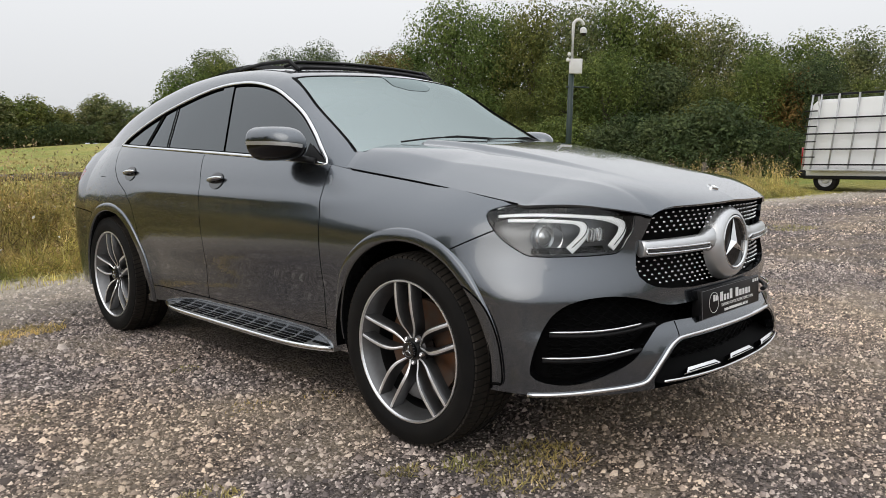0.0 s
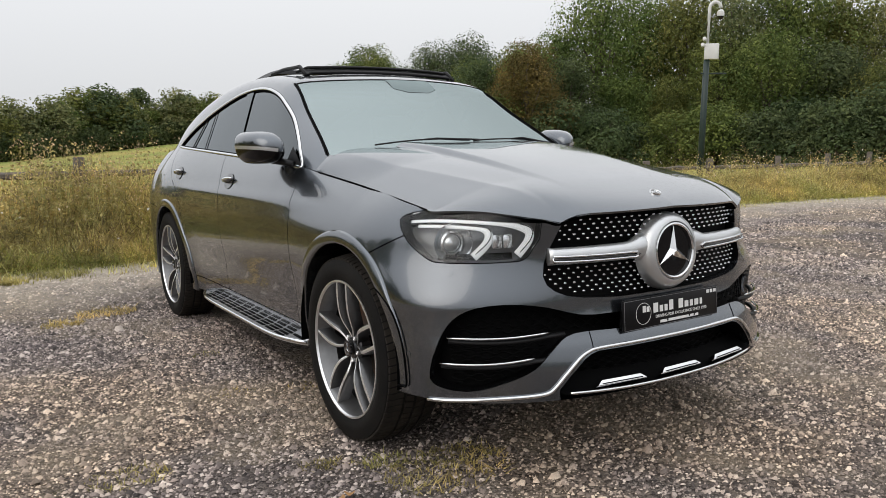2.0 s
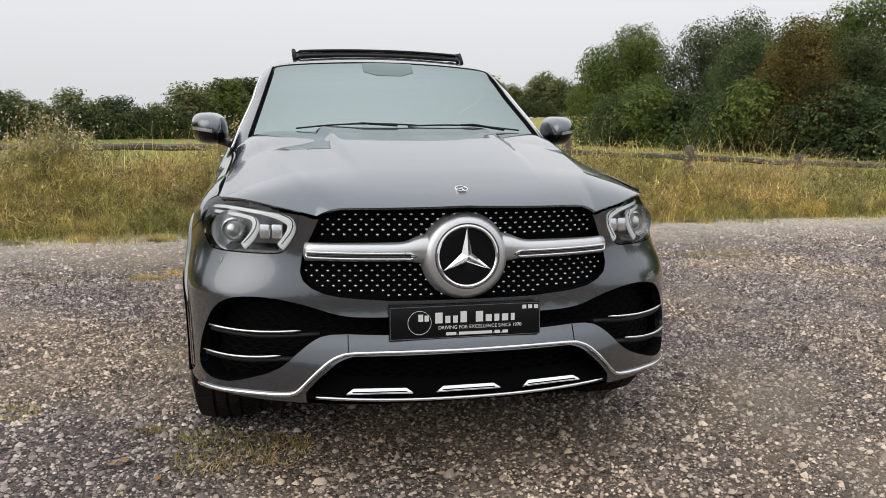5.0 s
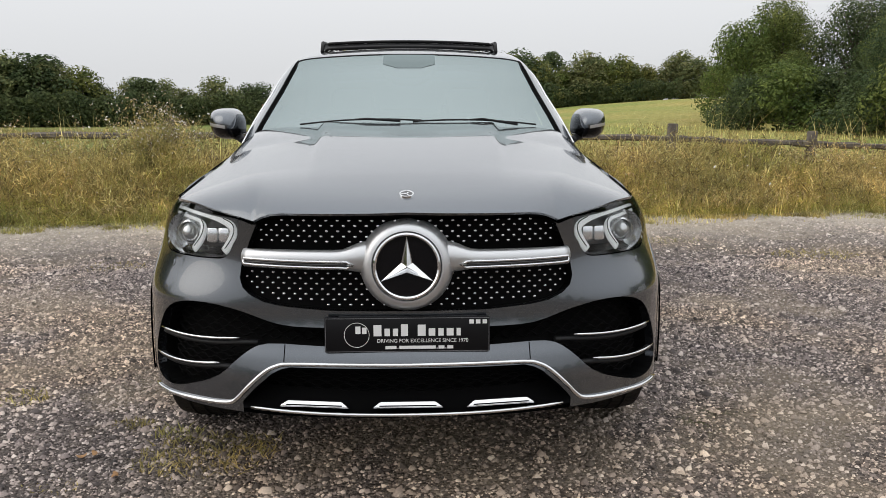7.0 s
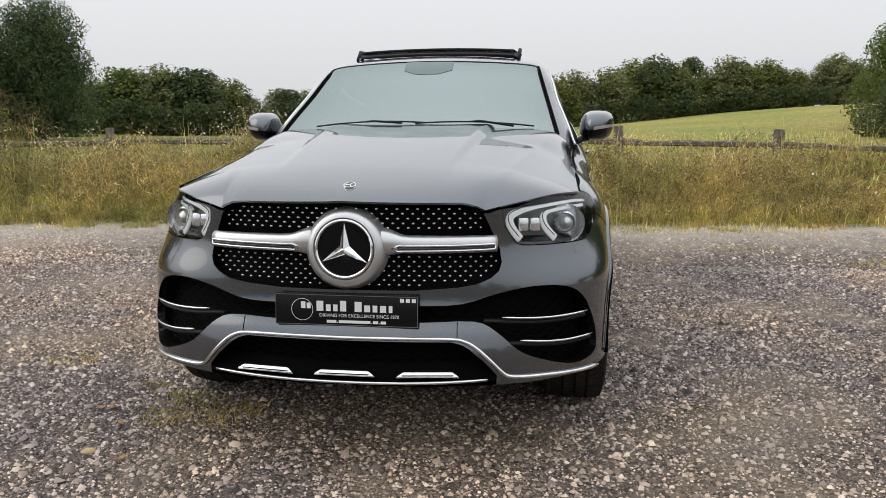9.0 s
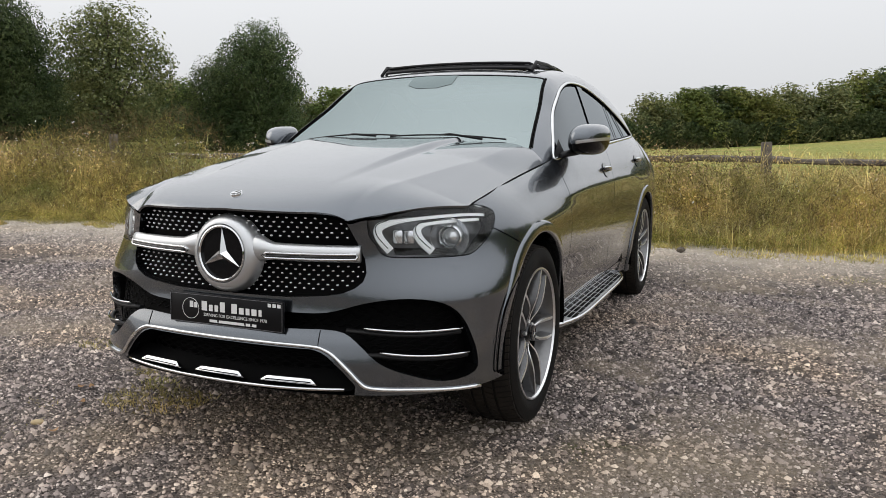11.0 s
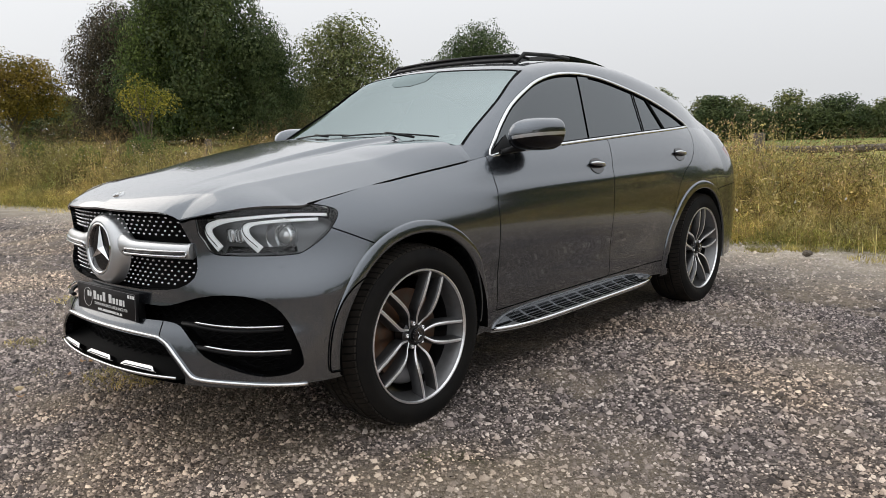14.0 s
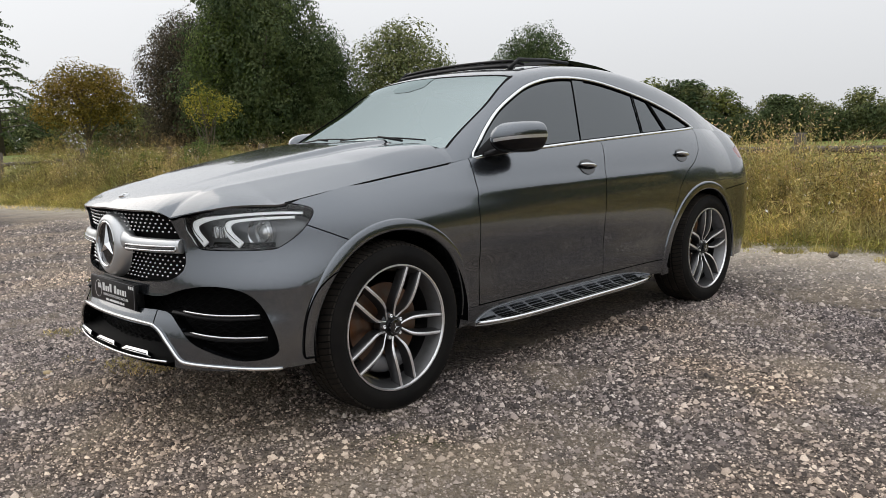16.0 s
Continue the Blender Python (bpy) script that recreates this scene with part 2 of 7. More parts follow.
def add(bm, b):
    if bm is None:
        return smooth(b)
    me = bpy.data.meshes.new("scratch")
    smooth(b).to_mesh(me)
    b.free()
    bm.from_mesh(me)
    bpy.data.meshes.remove(me)
    return bm


def sweep(path, radius, sides=8, bm=None, flat=1.0, up=(0, 0, 1), caps=True, square=False):
    """A tube along path; radius a number or one for each point; flat squeezes it across up."""
    bm = bmesh.new() if bm is None else bm
    P = [Vector(p) for p in path]
    rings = []
    for i, p in enumerate(P):
        d = (P[min(i + 1, len(P) - 1)] - P[max(i - 1, 0)]).normalized()
        u = up[i] if isinstance(up, list) else up
        side = d.cross(Vector(u))
        side = side.normalized() if side.length > 1e-5 else Vector((1, 0, 0))
        nrm = side.cross(d).normalized()
        r = radius[i] if isinstance(radius, (list, tuple, np.ndarray)) else radius
        ring = []
        for k in range(sides):
            a = 2 * math.pi * (k + (0.5 if square else 0)) / sides
            ring.append(bm.verts.new(p + side * math.cos(a) * r + nrm * math.sin(a) * r * flat))
        rings.append(ring)
    for a, b in zip(rings, rings[1:]):
        for k in range(sides):
            f = bm.faces.new((a[k], a[(k + 1) % sides], b[(k + 1) % sides], b[k]))
            f.smooth = not square
    if caps:
        bm.faces.new(rings[0][::-1])
        bm.faces.new(rings[-1])
    return bm


def lathe(profile, steps=64, bm=None, axis="X"):
    """Turn (along, radius) points round the x axis."""
    bm = bmesh.new() if bm is None else bm
    rings = []
    for a, r in profile:
        rings.append([bm.verts.new((a, r * math.cos(2 * math.pi * k / steps), r * math.sin(2 * math.pi * k / steps))) for k in range(steps)])
    for p, q in zip(rings, rings[1:]):
        for k in range(steps):
            f = bm.faces.new((p[k], q[k], q[(k + 1) % steps], p[(k + 1) % steps]))
            f.smooth = True
    bmesh.ops.recalc_face_normals(bm, faces=bm.faces[:])
    return smooth(bm, 35)


def prism(pts, d0, d1, m=None, bm=None, bevel=0.0):
    """A flat outline of (x, z) points, given thickness from y = d0 to d1."""
    b = bmesh.new()
    lo = [b.verts.new((x, d0, z)) for x, z in pts]
    hi = [b.verts.new((x, d1, z)) for x, z in pts]
    k = len(pts)
    for i in range(k):
        b.faces.new((lo[i], lo[(i + 1) % k], hi[(i + 1) % k], hi[i]))
    b.faces.new(lo[::-1])
    b.faces.new(hi)
    bmesh.ops.recalc_face_normals(b, faces=b.faces[:])
    if bevel:
        bmesh.ops.bevel(b, geom=b.edges[:], offset=bevel, segments=2, affect="EDGES", profile=0.5)
    if m is not None:
        b.transform(m)
    return add(bm, b)
# ---- the car's surface, as functions of the plan: x across, y backwards from the front axle, z up ----
def curve(*pts):
    """A smooth curve through (x, y) pairs, flat-ended outside them."""
    xs = np.array([p[0] for p in pts], float)
    ys = np.array([p[1] for p in pts], float)
    d = np.diff(ys) / np.diff(xs)
    k = np.zeros(len(xs))
    same = d[:-1] * d[1:] > 0
    k[1:-1][same] = 2 * d[:-1][same] * d[1:][same] / (d[:-1][same] + d[1:][same])
    k[0], k[-1] = d[0], d[-1]

    def f(x):
        x = np.clip(np.asarray(x, float), xs[0], xs[-1])
        i = np.clip(np.searchsorted(xs, x) - 1, 0, len(xs) - 2)
        h = xs[i + 1] - xs[i]
        t = (x - xs[i]) / h
        return (ys[i] * (1 + 2 * t) * (1 - t) ** 2 + k[i] * h * t * (1 - t) ** 2
                + ys[i + 1] * t * t * (3 - 2 * t) + k[i + 1] * h * t * t * (t - 1))
    return f


def ease(a, b, x):
    t = np.clip((np.asarray(x, float) - a) / (b - a), 0, 1)
    return t * t * (3 - 2 * t)


Y_TURN, Y_TAIL = 0.0, 3.30
edge_x = curve((-0.5, 0.820), (0, 0.815), (0.25, 0.8145), (0.48, 0.822), (0.70, 0.845), (0.9, 0.858), (1.2, 0.8615), (1.8, 0.862), (2.6, 0.852), (3.0, 0.83), (3.4, 0.76))
edge_z = curve((-0.5, 0.978), (0, 1.045), (0.48, 1.10), (0.62, 1.122), (1.8, 1.178), (2.9, 1.236), (3.3, 1.22), (3.6, 1.16))
wide_x = curve((-0.5, 0.957), (0, 0.957), (0.8, 0.956), (1.8, 0.958), (2.6, 0.972), (2.95, 0.978), (3.4, 0.955))
nose_y = curve((0.25, 0.925), (0.33, 0.935), (0.42, 0.930), (0.50, 0.912), (0.56, 0.885), (0.65, 0.868), (0.80, 0.862), (0.90, 0.872), (1.0, 0.90))
tail_y = curve((0.25, 0.50), (0.5, 0.66), (0.7, 0.68), (1.0, 0.62), (1.25, 0.50))
square = curve((0.3, 2.4), (0.6, 2.4), (0.95, 2.5), (1.1, 2.5))
nose_back = curve((0.3, 0.32), (0.64, 0.32), (0.86, 0.03), (1.1, 0.03))
WAIST = 0.80


def side_x(y, z):
    """Half the body's width at y and z, under the window line."""
    y, z = np.asarray(y, float), np.asarray(z, float)
    s = np.clip((z - WAIST) / (edge_z(y) - WAIST), 0, 1.1)
    r = np.clip((WAIST - z) / (WAIST - 0.30), 0, 1.2)
    door = ease(0.1, 0.6, y) * (1 - ease(2.2, 2.6, y))
    x = wide_x(y) - (wide_x(y) - edge_x(y)) * s ** 2.3
    return x - (0.010 + 0.066 * door) * r ** 1.75 - 0.012 * door * np.exp(-((z - 0.56) / 0.10) ** 2) + 0.006 * door * np.exp(-((z - 0.965) / 0.035) ** 2)


def ahead_y(y):
    """Ahead of the axle the flank keeps its slope at first and then runs straight."""
    return np.where(np.asarray(y) < 0, -0.10 * (1 - np.exp(np.minimum(y, 0) / 0.10)), y)


def plan(u, z):
    """A point of the outline at height z: u 0..1 nose to front axle, 1..2 along the side, 2..3 round the tail."""
    u, z = np.broadcast_arrays(np.asarray(u, float), np.asarray(z, float))
    m = square(z)
    a = np.clip(u / 0.84, 0, 1) * np.pi / 2
    k = nose_back(z)
    yf = -(nose_y(z) - k) * np.cos(a) ** (2 / m) - k * np.clip((1 - u) / 0.16, 0, 1)
    xf = side_x(ahead_y(yf), z) * np.sin(a) ** (2 / m)
    ys = Y_TURN + (Y_TAIL - Y_TURN) * np.clip(u - 1, 0, 1)
    xs = side_x(ys, z)
    b = np.clip(u - 2, 0, 1) * np.pi / 2
    xr = side_x(Y_TAIL, z) * np.cos(b) ** (2 / 2.8)
    yr = Y_TAIL + tail_y(z) * np.sin(b) ** (2 / 2.8)
    x = np.where(u <= 1, xf, np.where(u <= 2, xs, xr))
    y = np.where(u <= 1, yf, np.where(u <= 2, ys, yr))
    return np.stack([x, y, z], -1)


nose_top = curve((0, 0.968), (15, 0.966), (20.1, 0.960), (22.8, 0.954), (25.3, 0.941), (26.9, 0.927), (30.2, 0.938), (35.1, 0.947), (40.5, 0.959), (47.6, 0.973), (54.7, 0.976), (60.2, 0.979), (68, 0.990), (90, 1.045))
tail_top = curve((0, 1.22), (45, 1.14), (90, 1.10))


def lower_point(u, v):
    """The lower body: u as in plan, v from the sill up to the bonnet's or windows' edge."""
    u = np.asarray(u, float)
    top = np.where(u <= 1, nose_top(np.clip(u / 0.84, 0, 1) * 90), np.where(u <= 2, edge_z(Y_TURN + (Y_TAIL - Y_TURN) * (u - 1)), tail_top((u - 2) * 90)))
    low = np.where(u <= 1, 0.325, 0.285)
    return plan(u, low + (top - low) * v)


# bonnet
hood_mid = curve((-0.93, 0.985), (-0.81, 1.022), (-0.6, 1.078), (-0.3, 1.132), (0, 1.172), (0.3, 1.202), (0.6, 1.222))
front_line = lambda x: -0.90 * np.clip(1 - (np.abs(x) / 0.905) ** 2.5, 0.001, 1) ** 0.4
back_line = lambda x: 0.415 + 0.10 * np.abs(x) ** 2


def hood_z(x, y):
    x = np.abs(x)
    s = np.clip(x / edge_x(y), 0, 1.1)
    z = hood_mid(y) - (hood_mid(y) - edge_z(y)) * s ** (2.8 + 1.6 * ease(-0.5, 0.3, y) + 6.5 * ease(0.0, 0.45, y))
    crease = 0.30 + 0.08 * (y + 0.8)
    z = z + 0.023 * (1 - ease(crease - 0.008, crease + 0.042, x)) * ease(-0.75, 0.2, y)
    outer = 0.49 + 0.19 * (y + 0.84)
    z = z + 0.009 * np.exp(-np.sqrt((x - outer) ** 2 + 0.00004) / 0.07) * ease(-0.86, -0.55, y) * (1 - 0.5 * ease(0.1, 0.45, y)) * (1 - ease(0.84, 0.98, s))
    d = y - front_line(x)
    return z - np.interp(x, [0, 0.2, 0.31, 0.39, 0.43, 0.465, 0.487, 0.53, 0.59, 0.65, 0.72, 0.78, 0.82], [0.020, 0.027, 0.033, 0.038, 0.045, 0.060, 0.075, 0.066, 0.056, 0.043, 0.024, 0.010, 0.0]) * np.exp(-np.clip(d, 0, 9) / 0.065)


def hood_point(s, v):
    """s 0..1 from the middle to the wing, v 0..1 from the grille to the windscreen."""
    x = s * 0.822
    y = front_line(x) + (back_line(x) - front_line(x)) * v
    x = np.where(s > 0.9, x + (edge_x(y) - 0.822) * (s - 0.9) / 0.1, x)
    return np.stack([x, y, hood_z(x, y)], -1)


# cabin: windscreen, roof, pillars and side windows in one surface
roof_mid = curve((0.1, 1.04), (0.40, 1.215), (0.75, 1.425), (1.00, 1.570), (1.12, 1.612), (1.32, 1.645), (1.6, 1.668), (1.9, 1.674), (2.2, 1.658), (2.6, 1.595), (3.0, 1.49), (3.4, 1.36), (3.7, 1.24), (3.95, 1.12))
lean = curve((0.4, 0.46), (1.2, 0.44), (2.0, 0.44), (2.8, 0.50), (3.4, 0.60))


def bow(y):
    """How much the windscreen curves back to its sides, less near its foot."""
    return 0.33 * (1 - ease(1.1, 1.9, y)) - 0.11 * (1 - ease(0.55, 1.0, y))


def cabin_point(y, a):
    """y along the car, a from 0 (window line) to 1 (middle of the roof)."""
    y, a = np.broadcast_arrays(np.asarray(y, float), np.asarray(a, float))
    ex, ez = edge_x(y), edge_z(y)
    g = a ** 0.9 * np.pi / 2
    dx, dz = np.cos(g) * ex, np.sin(g) * 0.5

    def over(r):
        x, z = dx * r, ez + dz * r
        p = (x - (ex - lean(y) * (z - ez))) * 0.91
        q = (z - (roof_mid(y - bow(y) * x * x) - 0.055 * x * x)) * 0.9
        k = 28.0
        return np.logaddexp(k * p, k * q) / k
    lo, hi = np.full(y.shape, 1e-4), np.full(y.shape, 2.2)
    for _ in range(40):
        mid = (lo + hi) / 2
        out = over(mid) > 0
        hi, lo = np.where(out, mid, hi), np.where(out, lo, mid)
    return np.stack([dx * lo, y, ez + dz * lo], -1)

# ---- the car ----
def nose_at(x, z, d=0.0):
    """A point of the nose, d outwards."""
    def at(px, pz):
        m = float(square(pz))
        w = float(side_x(-0.098, pz))
        k = float(nose_back(pz))
        return Vector((px, -k - (float(nose_y(pz)) - k) * max(1 - (abs(px) / w) ** m, 1e-6) ** (1 / m), pz))
    p = at(x, z)
    n = (at(x + 0.002, z) - p).cross(at(x, z + 0.002) - p).normalized()
    n = -n if n.y > 0 else n
    return p + n * d


def body_x(y, z):
    m, w, k = square(z), side_x(ahead_y(y), z), nose_back(z)
    return np.where(np.asarray(y) < -k, w * np.clip(1 - (np.abs(np.minimum(y + k, 0)) / (nose_y(z) - k)) ** m, 1e-6, 1) ** (1 / m), w)


def side_at(y, z, d=0.0):
    x = float(body_x(y, z))
    n = Vector((0.01, float(body_x(y, z) - body_x(y + 0.01, z)), float(body_x(y, z) - body_x(y, z + 0.01)))).normalized()
    return Vector((x, y, z)) + n * d


def cabin_x(y, z):
    lo, hi = 0.0, 1.1
    ex, ez = float(edge_x(y)), float(edge_z(y))
    for _ in range(40):
        x = (lo + hi) / 2
        p = (x - (ex - float(lean(y)) * (z - ez))) * 0.91
        q = (z - (float(roof_mid(y - float(bow(y)) * x * x)) - 0.055 * x * x)) * 0.9
        if np.logaddexp(28 * p, 28 * q) > 0:
            hi = x
        else:
            lo = x
    return lo


def cabin_at(y, z, d=0.0):
    x = cabin_x(y, z)
    n = Vector((0.01, x - cabin_x(y + 0.01, z), x - cabin_x(y, z + 0.01))).normalized()
    return Vector((x, y, z)) + n * d


def lamp_at(a, z, d=0.0):
    """A point of the front corner where x + y = a, at height z."""
    lo, hi = 0.2, 0.96
    for _ in range(40):
        x = (lo + hi) / 2
        if x + nose_at(x, z).y > a:
            hi = x
        else:
            lo = x
    return nose_at(lo, z, d)


def sided(bm, s):
    """bm for the left side (s = 1), mirrored for the right one."""
    if s < 0:
        bm.transform(Matrix.Diagonal((-1, 1, 1, 1)))
        bmesh.ops.reverse_faces(bm, faces=bm.faces[:])
    return bm


def pick(s, side):
    return s if side > 0 else s.mirrored()


car = thing("car", "dark grey metallic coupe SUV with open sunroof parked on gravel", "car")

us = np.concatenate([np.linspace(0, 1, 150), np.linspace(1, 2, 250)[1:], np.linspace(2, 3, 60)[1:]])
base = sheet(lower_point, us, np.linspace(0, 1, 64))
HUB_F, HUB_R, HUB_Z = 0.0, 2.935, 0.385
ARCH = ((0.0, 0.385, 0.447), (2.845, 0.372, 0.450))

lamp_shape = outline(smooth_loop([(-0.20, 1.20), (-0.232, 0.926), (-0.195, 0.856), (-0.15, 0.814), (-0.06, 0.806), (0.10, 0.803), (0.26, 0.803), (0.33, 0.812), (0.433, 0.860), (0.487, 0.907), (0.506, 0.940), (0.489, 0.957), (0.44, 0.970), (0.39, 0.978), (0.33, 0.987), (0.26, 1.02), (0.15, 1.20)], 3))
grille_shape = outline([(-0.3, 1.2), (0.462, 1.2), (0.470, 0.952), (0.512, 0.858), (0.536, 0.80), (0.544, 0.752), (0.535, 0.722), (0.508, 0.698), (0.46, 0.678), (0.40, 0.668), (0.25, 0.657), (-0.3, 0.653)])
intake_shape = outline(smooth_loop([(-0.3, 0.604), (0.1, 0.604), (0.27, 0.603), (0.41, 0.609), (0.54, 0.645), (0.66, 0.663), (0.768, 0.654), (0.832, 0.615), (0.870, 0.54), (0.892, 0.45), (0.886, 0.380), (0.81, 0.364), (0.71, 0.395), (0.615, 0.438), (0.53, 0.512), (0.45, 0.548), (0.27, 0.546), (0.1, 0.546), (-0.3, 0.546)], 3))
mouth_shape = outline([(-0.3, 0.484), (0.376, 0.482), (0.41, 0.472), (0.435, 0.458), (0.49, 0.410), (0.535, 0.360), (0.52, 0.2), (-0.3, 0.2)])
front_door = outline([(0.606, 1.4), (0.606, 1.115), (0.572, 1.0), (0.552, 0.90), (0.553, 0.70), (0.575, 0.45), (0.585, 0.378), (1.68, 0.378), (1.668, 0.45), (1.634, 0.69), (1.648, 0.90), (1.662, 1.0), (1.727, 1.15), (1.745, 1.4)])
rear_door = outline([(1.745, 1.4), (1.727, 1.15), (1.662, 1.0), (1.648, 0.90), (1.634, 0.69), (1.668, 0.45), (1.68, 0.378), (2.36, 0.378), (2.40, 0.55), (2.44, 0.72), (2.50, 0.86), (2.60, 0.95), (2.72, 1.01), (2.82, 1.09), (2.89, 1.20), (2.90, 1.4)])
HALF_GAP = 0.0026


def field(f, s):
    return f(s.V[:, 0], s.V[:, 2])


def corner(s):
    return np.where(s.V[:, 1] < 0.05, lamp_shape(s.V[:, 0] + s.V[:, 1], s.V[:, 2]), -1.0)


def ahead(f, s):
    return np.where(s.V[:, 1] < -0.2, field(f, s), -1.0)


def arches(s, grow=0.0):
    y, z = s.V[:, 1], s.V[:, 2]
    return np.minimum(*(np.hypot(y - cy, z - cz) - r - grow for cy, cz, r in ARCH))


def wing_line(s):
    """Positive on the bumper's side of the seam between bumper and wing."""
    y, z = s.V[:, 1], s.V[:, 2]
    return (-(y + 0.41) * 0.097 - (z - 0.89) * 0.21) / 0.2313


shell = cut(base, arches(base))
lens = cut(shell, corner(shell) - 0.002)
grille_skin, intake_skin, mouth_skin = (cut(shell, ahead(f, shell)) for f in (grille_shape, intake_shape, mouth_shape))
shell = cut(shell, -corner(shell) - 0.002)
for f in (grille_shape, intake_shape, mouth_shape):
    shell = cut(shell, -ahead(f, shell))
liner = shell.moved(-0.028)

nose = cut(shell, wing_line(shell) - HALF_GAP)
nose = cut(nose, 0.2 - nose.V[:, 1])
rest = cut(shell, np.maximum(-wing_line(shell) - HALF_GAP, shell.V[:, 1] - 0.2))
yz = lambda f, s: f(s.V[:, 1], s.V[:, 2])
door_f, door_r = cut(rest, yz(front_door, rest) - HALF_GAP), cut(rest, yz(rear_door, rest) - HALF_GAP)
rest = cut(rest, -yz(front_door, rest) - HALF_GAP)
rest = cut(rest, -yz(rear_door, rest) - HALF_GAP)
low_line = lambda s: np.minimum.reduce([0.3755 - s.V[:, 2], s.V[:, 1] - 0.40, 2.45 - s.V[:, 1]])
sill = cut(rest, low_line(rest) - 0.001)
rest = cut(rest, -low_line(rest) - 0.001)
wing = cut(rest, 1.2 - rest.V[:, 1])
quarter = cut(rest, rest.V[:, 1] - 1.2)
tail_seam = lambda s: np.minimum(0.80 + 0.06 * (s.V[:, 1] - 3.25) - s.V[:, 2], s.V[:, 1] - 3.15)
rear_bumper = cut(quarter, tail_seam(quarter) - HALF_GAP)
quarter = cut(quarter, -tail_seam(quarter) - HALF_GAP)
tail_lamp_shape = outline([(3.42, 1.075), (3.62, 1.115), (4.2, 1.10), (4.2, 0.985), (3.62, 0.985), (3.48, 1.01)])
tail_lens = cut(quarter, yz(tail_lamp_shape, quarter) - 0.002)
quarter = cut(quarter, -yz(tail_lamp_shape, quarter) - 0.002)
flap_shape = outline(smooth_loop([(2.87, 1.152), (3.06, 1.150), (3.085, 1.12), (3.07, 1.045), (2.90, 1.045), (2.865, 1.07)], 4))

part("front_bumper", nose.both(), PAINT, car, "dark grey painted front bumper", flange=0.03)
part("rear_bumper", rear_bumper.both(), PAINT, car, "dark grey painted rear bumper", flange=0.015)
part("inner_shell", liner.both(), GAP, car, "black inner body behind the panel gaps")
doors = {}
for s in (1, -1):
    part("front_wing", pick(wing, s), PAINT, car, flange=0.012)
    q = pick(quarter, s)
    if s < 0:
        seam = np.abs(yz(flap_shape, q)) - 0.0022
        cap = cut(q, yz(flap_shape, q) - 0.0022)
        q = cut(q, seam)
        part("rear_quarter", q, PAINT, car, flange=0.012)
    else:
        part("rear_quarter", q, PAINT, car, flange=0.012)
    doors[s, 0] = part("front_door", pick(door_f, s), PAINT, car, flange=0.012)
    doors[s, 1] = part("rear_door", pick(door_r, s), PAINT, car, flange=0.012)
    part("sill", pick(sill, s), PAINT, car, "dark grey sill panel", flange=0.012)
    part("tail_light", pick(tail_lens, s), RED_LENS, car, "red tail light lens", flange=0.02)

# wheel arch trims and black liners
lift = curve((0, -0.003), (0.05, 0.005), (0.14, 0.008), (0.5, 0.010), (0.9, 0.009), (1.0, 0.003))


def trim_fn(cy, cz, r):
    def f(phi, k):
        rad = r + 0.050 - np.clip(k, 0, 1) * 0.056
        y, z = cy + np.cos(phi) * rad, cz + np.sin(phi) * rad
        out = np.where(k <= 1, lift(np.clip(k, 0, 1)), 0.003 - (k - 1) * 0.30) - 0.006 * ease(2.45, 3.0, phi) * (cy < 1) * (k <= 1)
        return np.stack([body_x(y, z) + out, y, z], -1)
    return f


for s in (1, -1):
    for (cy, cz, r), lo, hi in zip(ARCH, (-4, -12), (184, 192)):
        skin = sheet(trim_fn(cy, cz, r), np.radians(np.linspace(lo, hi, 90)), np.concatenate([np.linspace(0, 1, 14), [1.03, 1.1, 1.3]]), inside=(0, cy, cz))
        part("arch_trim", pick(skin, s), PAINT, car, "dark grey painted wheel arch flare")
        well = sheet(lambda p, x, cy=cy, cz=cz, r=r: np.stack([x, cy + np.cos(p) * (r + 0.004), cz + np.sin(p) * (r + 0.004)], -1), np.radians(np.linspace(-7, 187, 40)), np.linspace(0.50, 0.95, 6), inside=(0.7, cy, cz))
        well = Sheet(well.V, -well.N, well.T[:, ::-1])
        wall = sheet(lambda p, q, cy=cy, cz=cz, r=r: np.stack([0.50 + 0 * p, cy + np.cos(p) * (r + 0.004) * q, cz + np.sin(p) * (r + 0.004) * q], -1), np.radians(np.linspace(-7, 187, 30)), np.linspace(0, 1, 3), inside=(0.3, cy, cz))
        part("wheel_well", pick(well + wall, s), GAP, car, "black wheel arch liner")
    slot_path = smooth_loop([(43, 0.446), (37, 0.468), (29, 0.488), (18, 0.494), (6, 0.494), (-3, 0.493), (-4, 0.474), (-4.5, 0.450)], 5, False)
    slot = sweep([side_at(-r * math.cos(radians(p)), 0.385 + r * math.sin(radians(p)), 0.009) for p, r in slot_path], 0.0034, 6)
    part("air_slot", sided(slot, s), GAP, car, "black seam of the wheel arch extension")
under = bmesh.new()
box(-0.80, 0.80, -0.62, 3.75, 0.325, 0.38, 0.02, bm=under)
part("underbody", under, GAP, car, "black underbody")

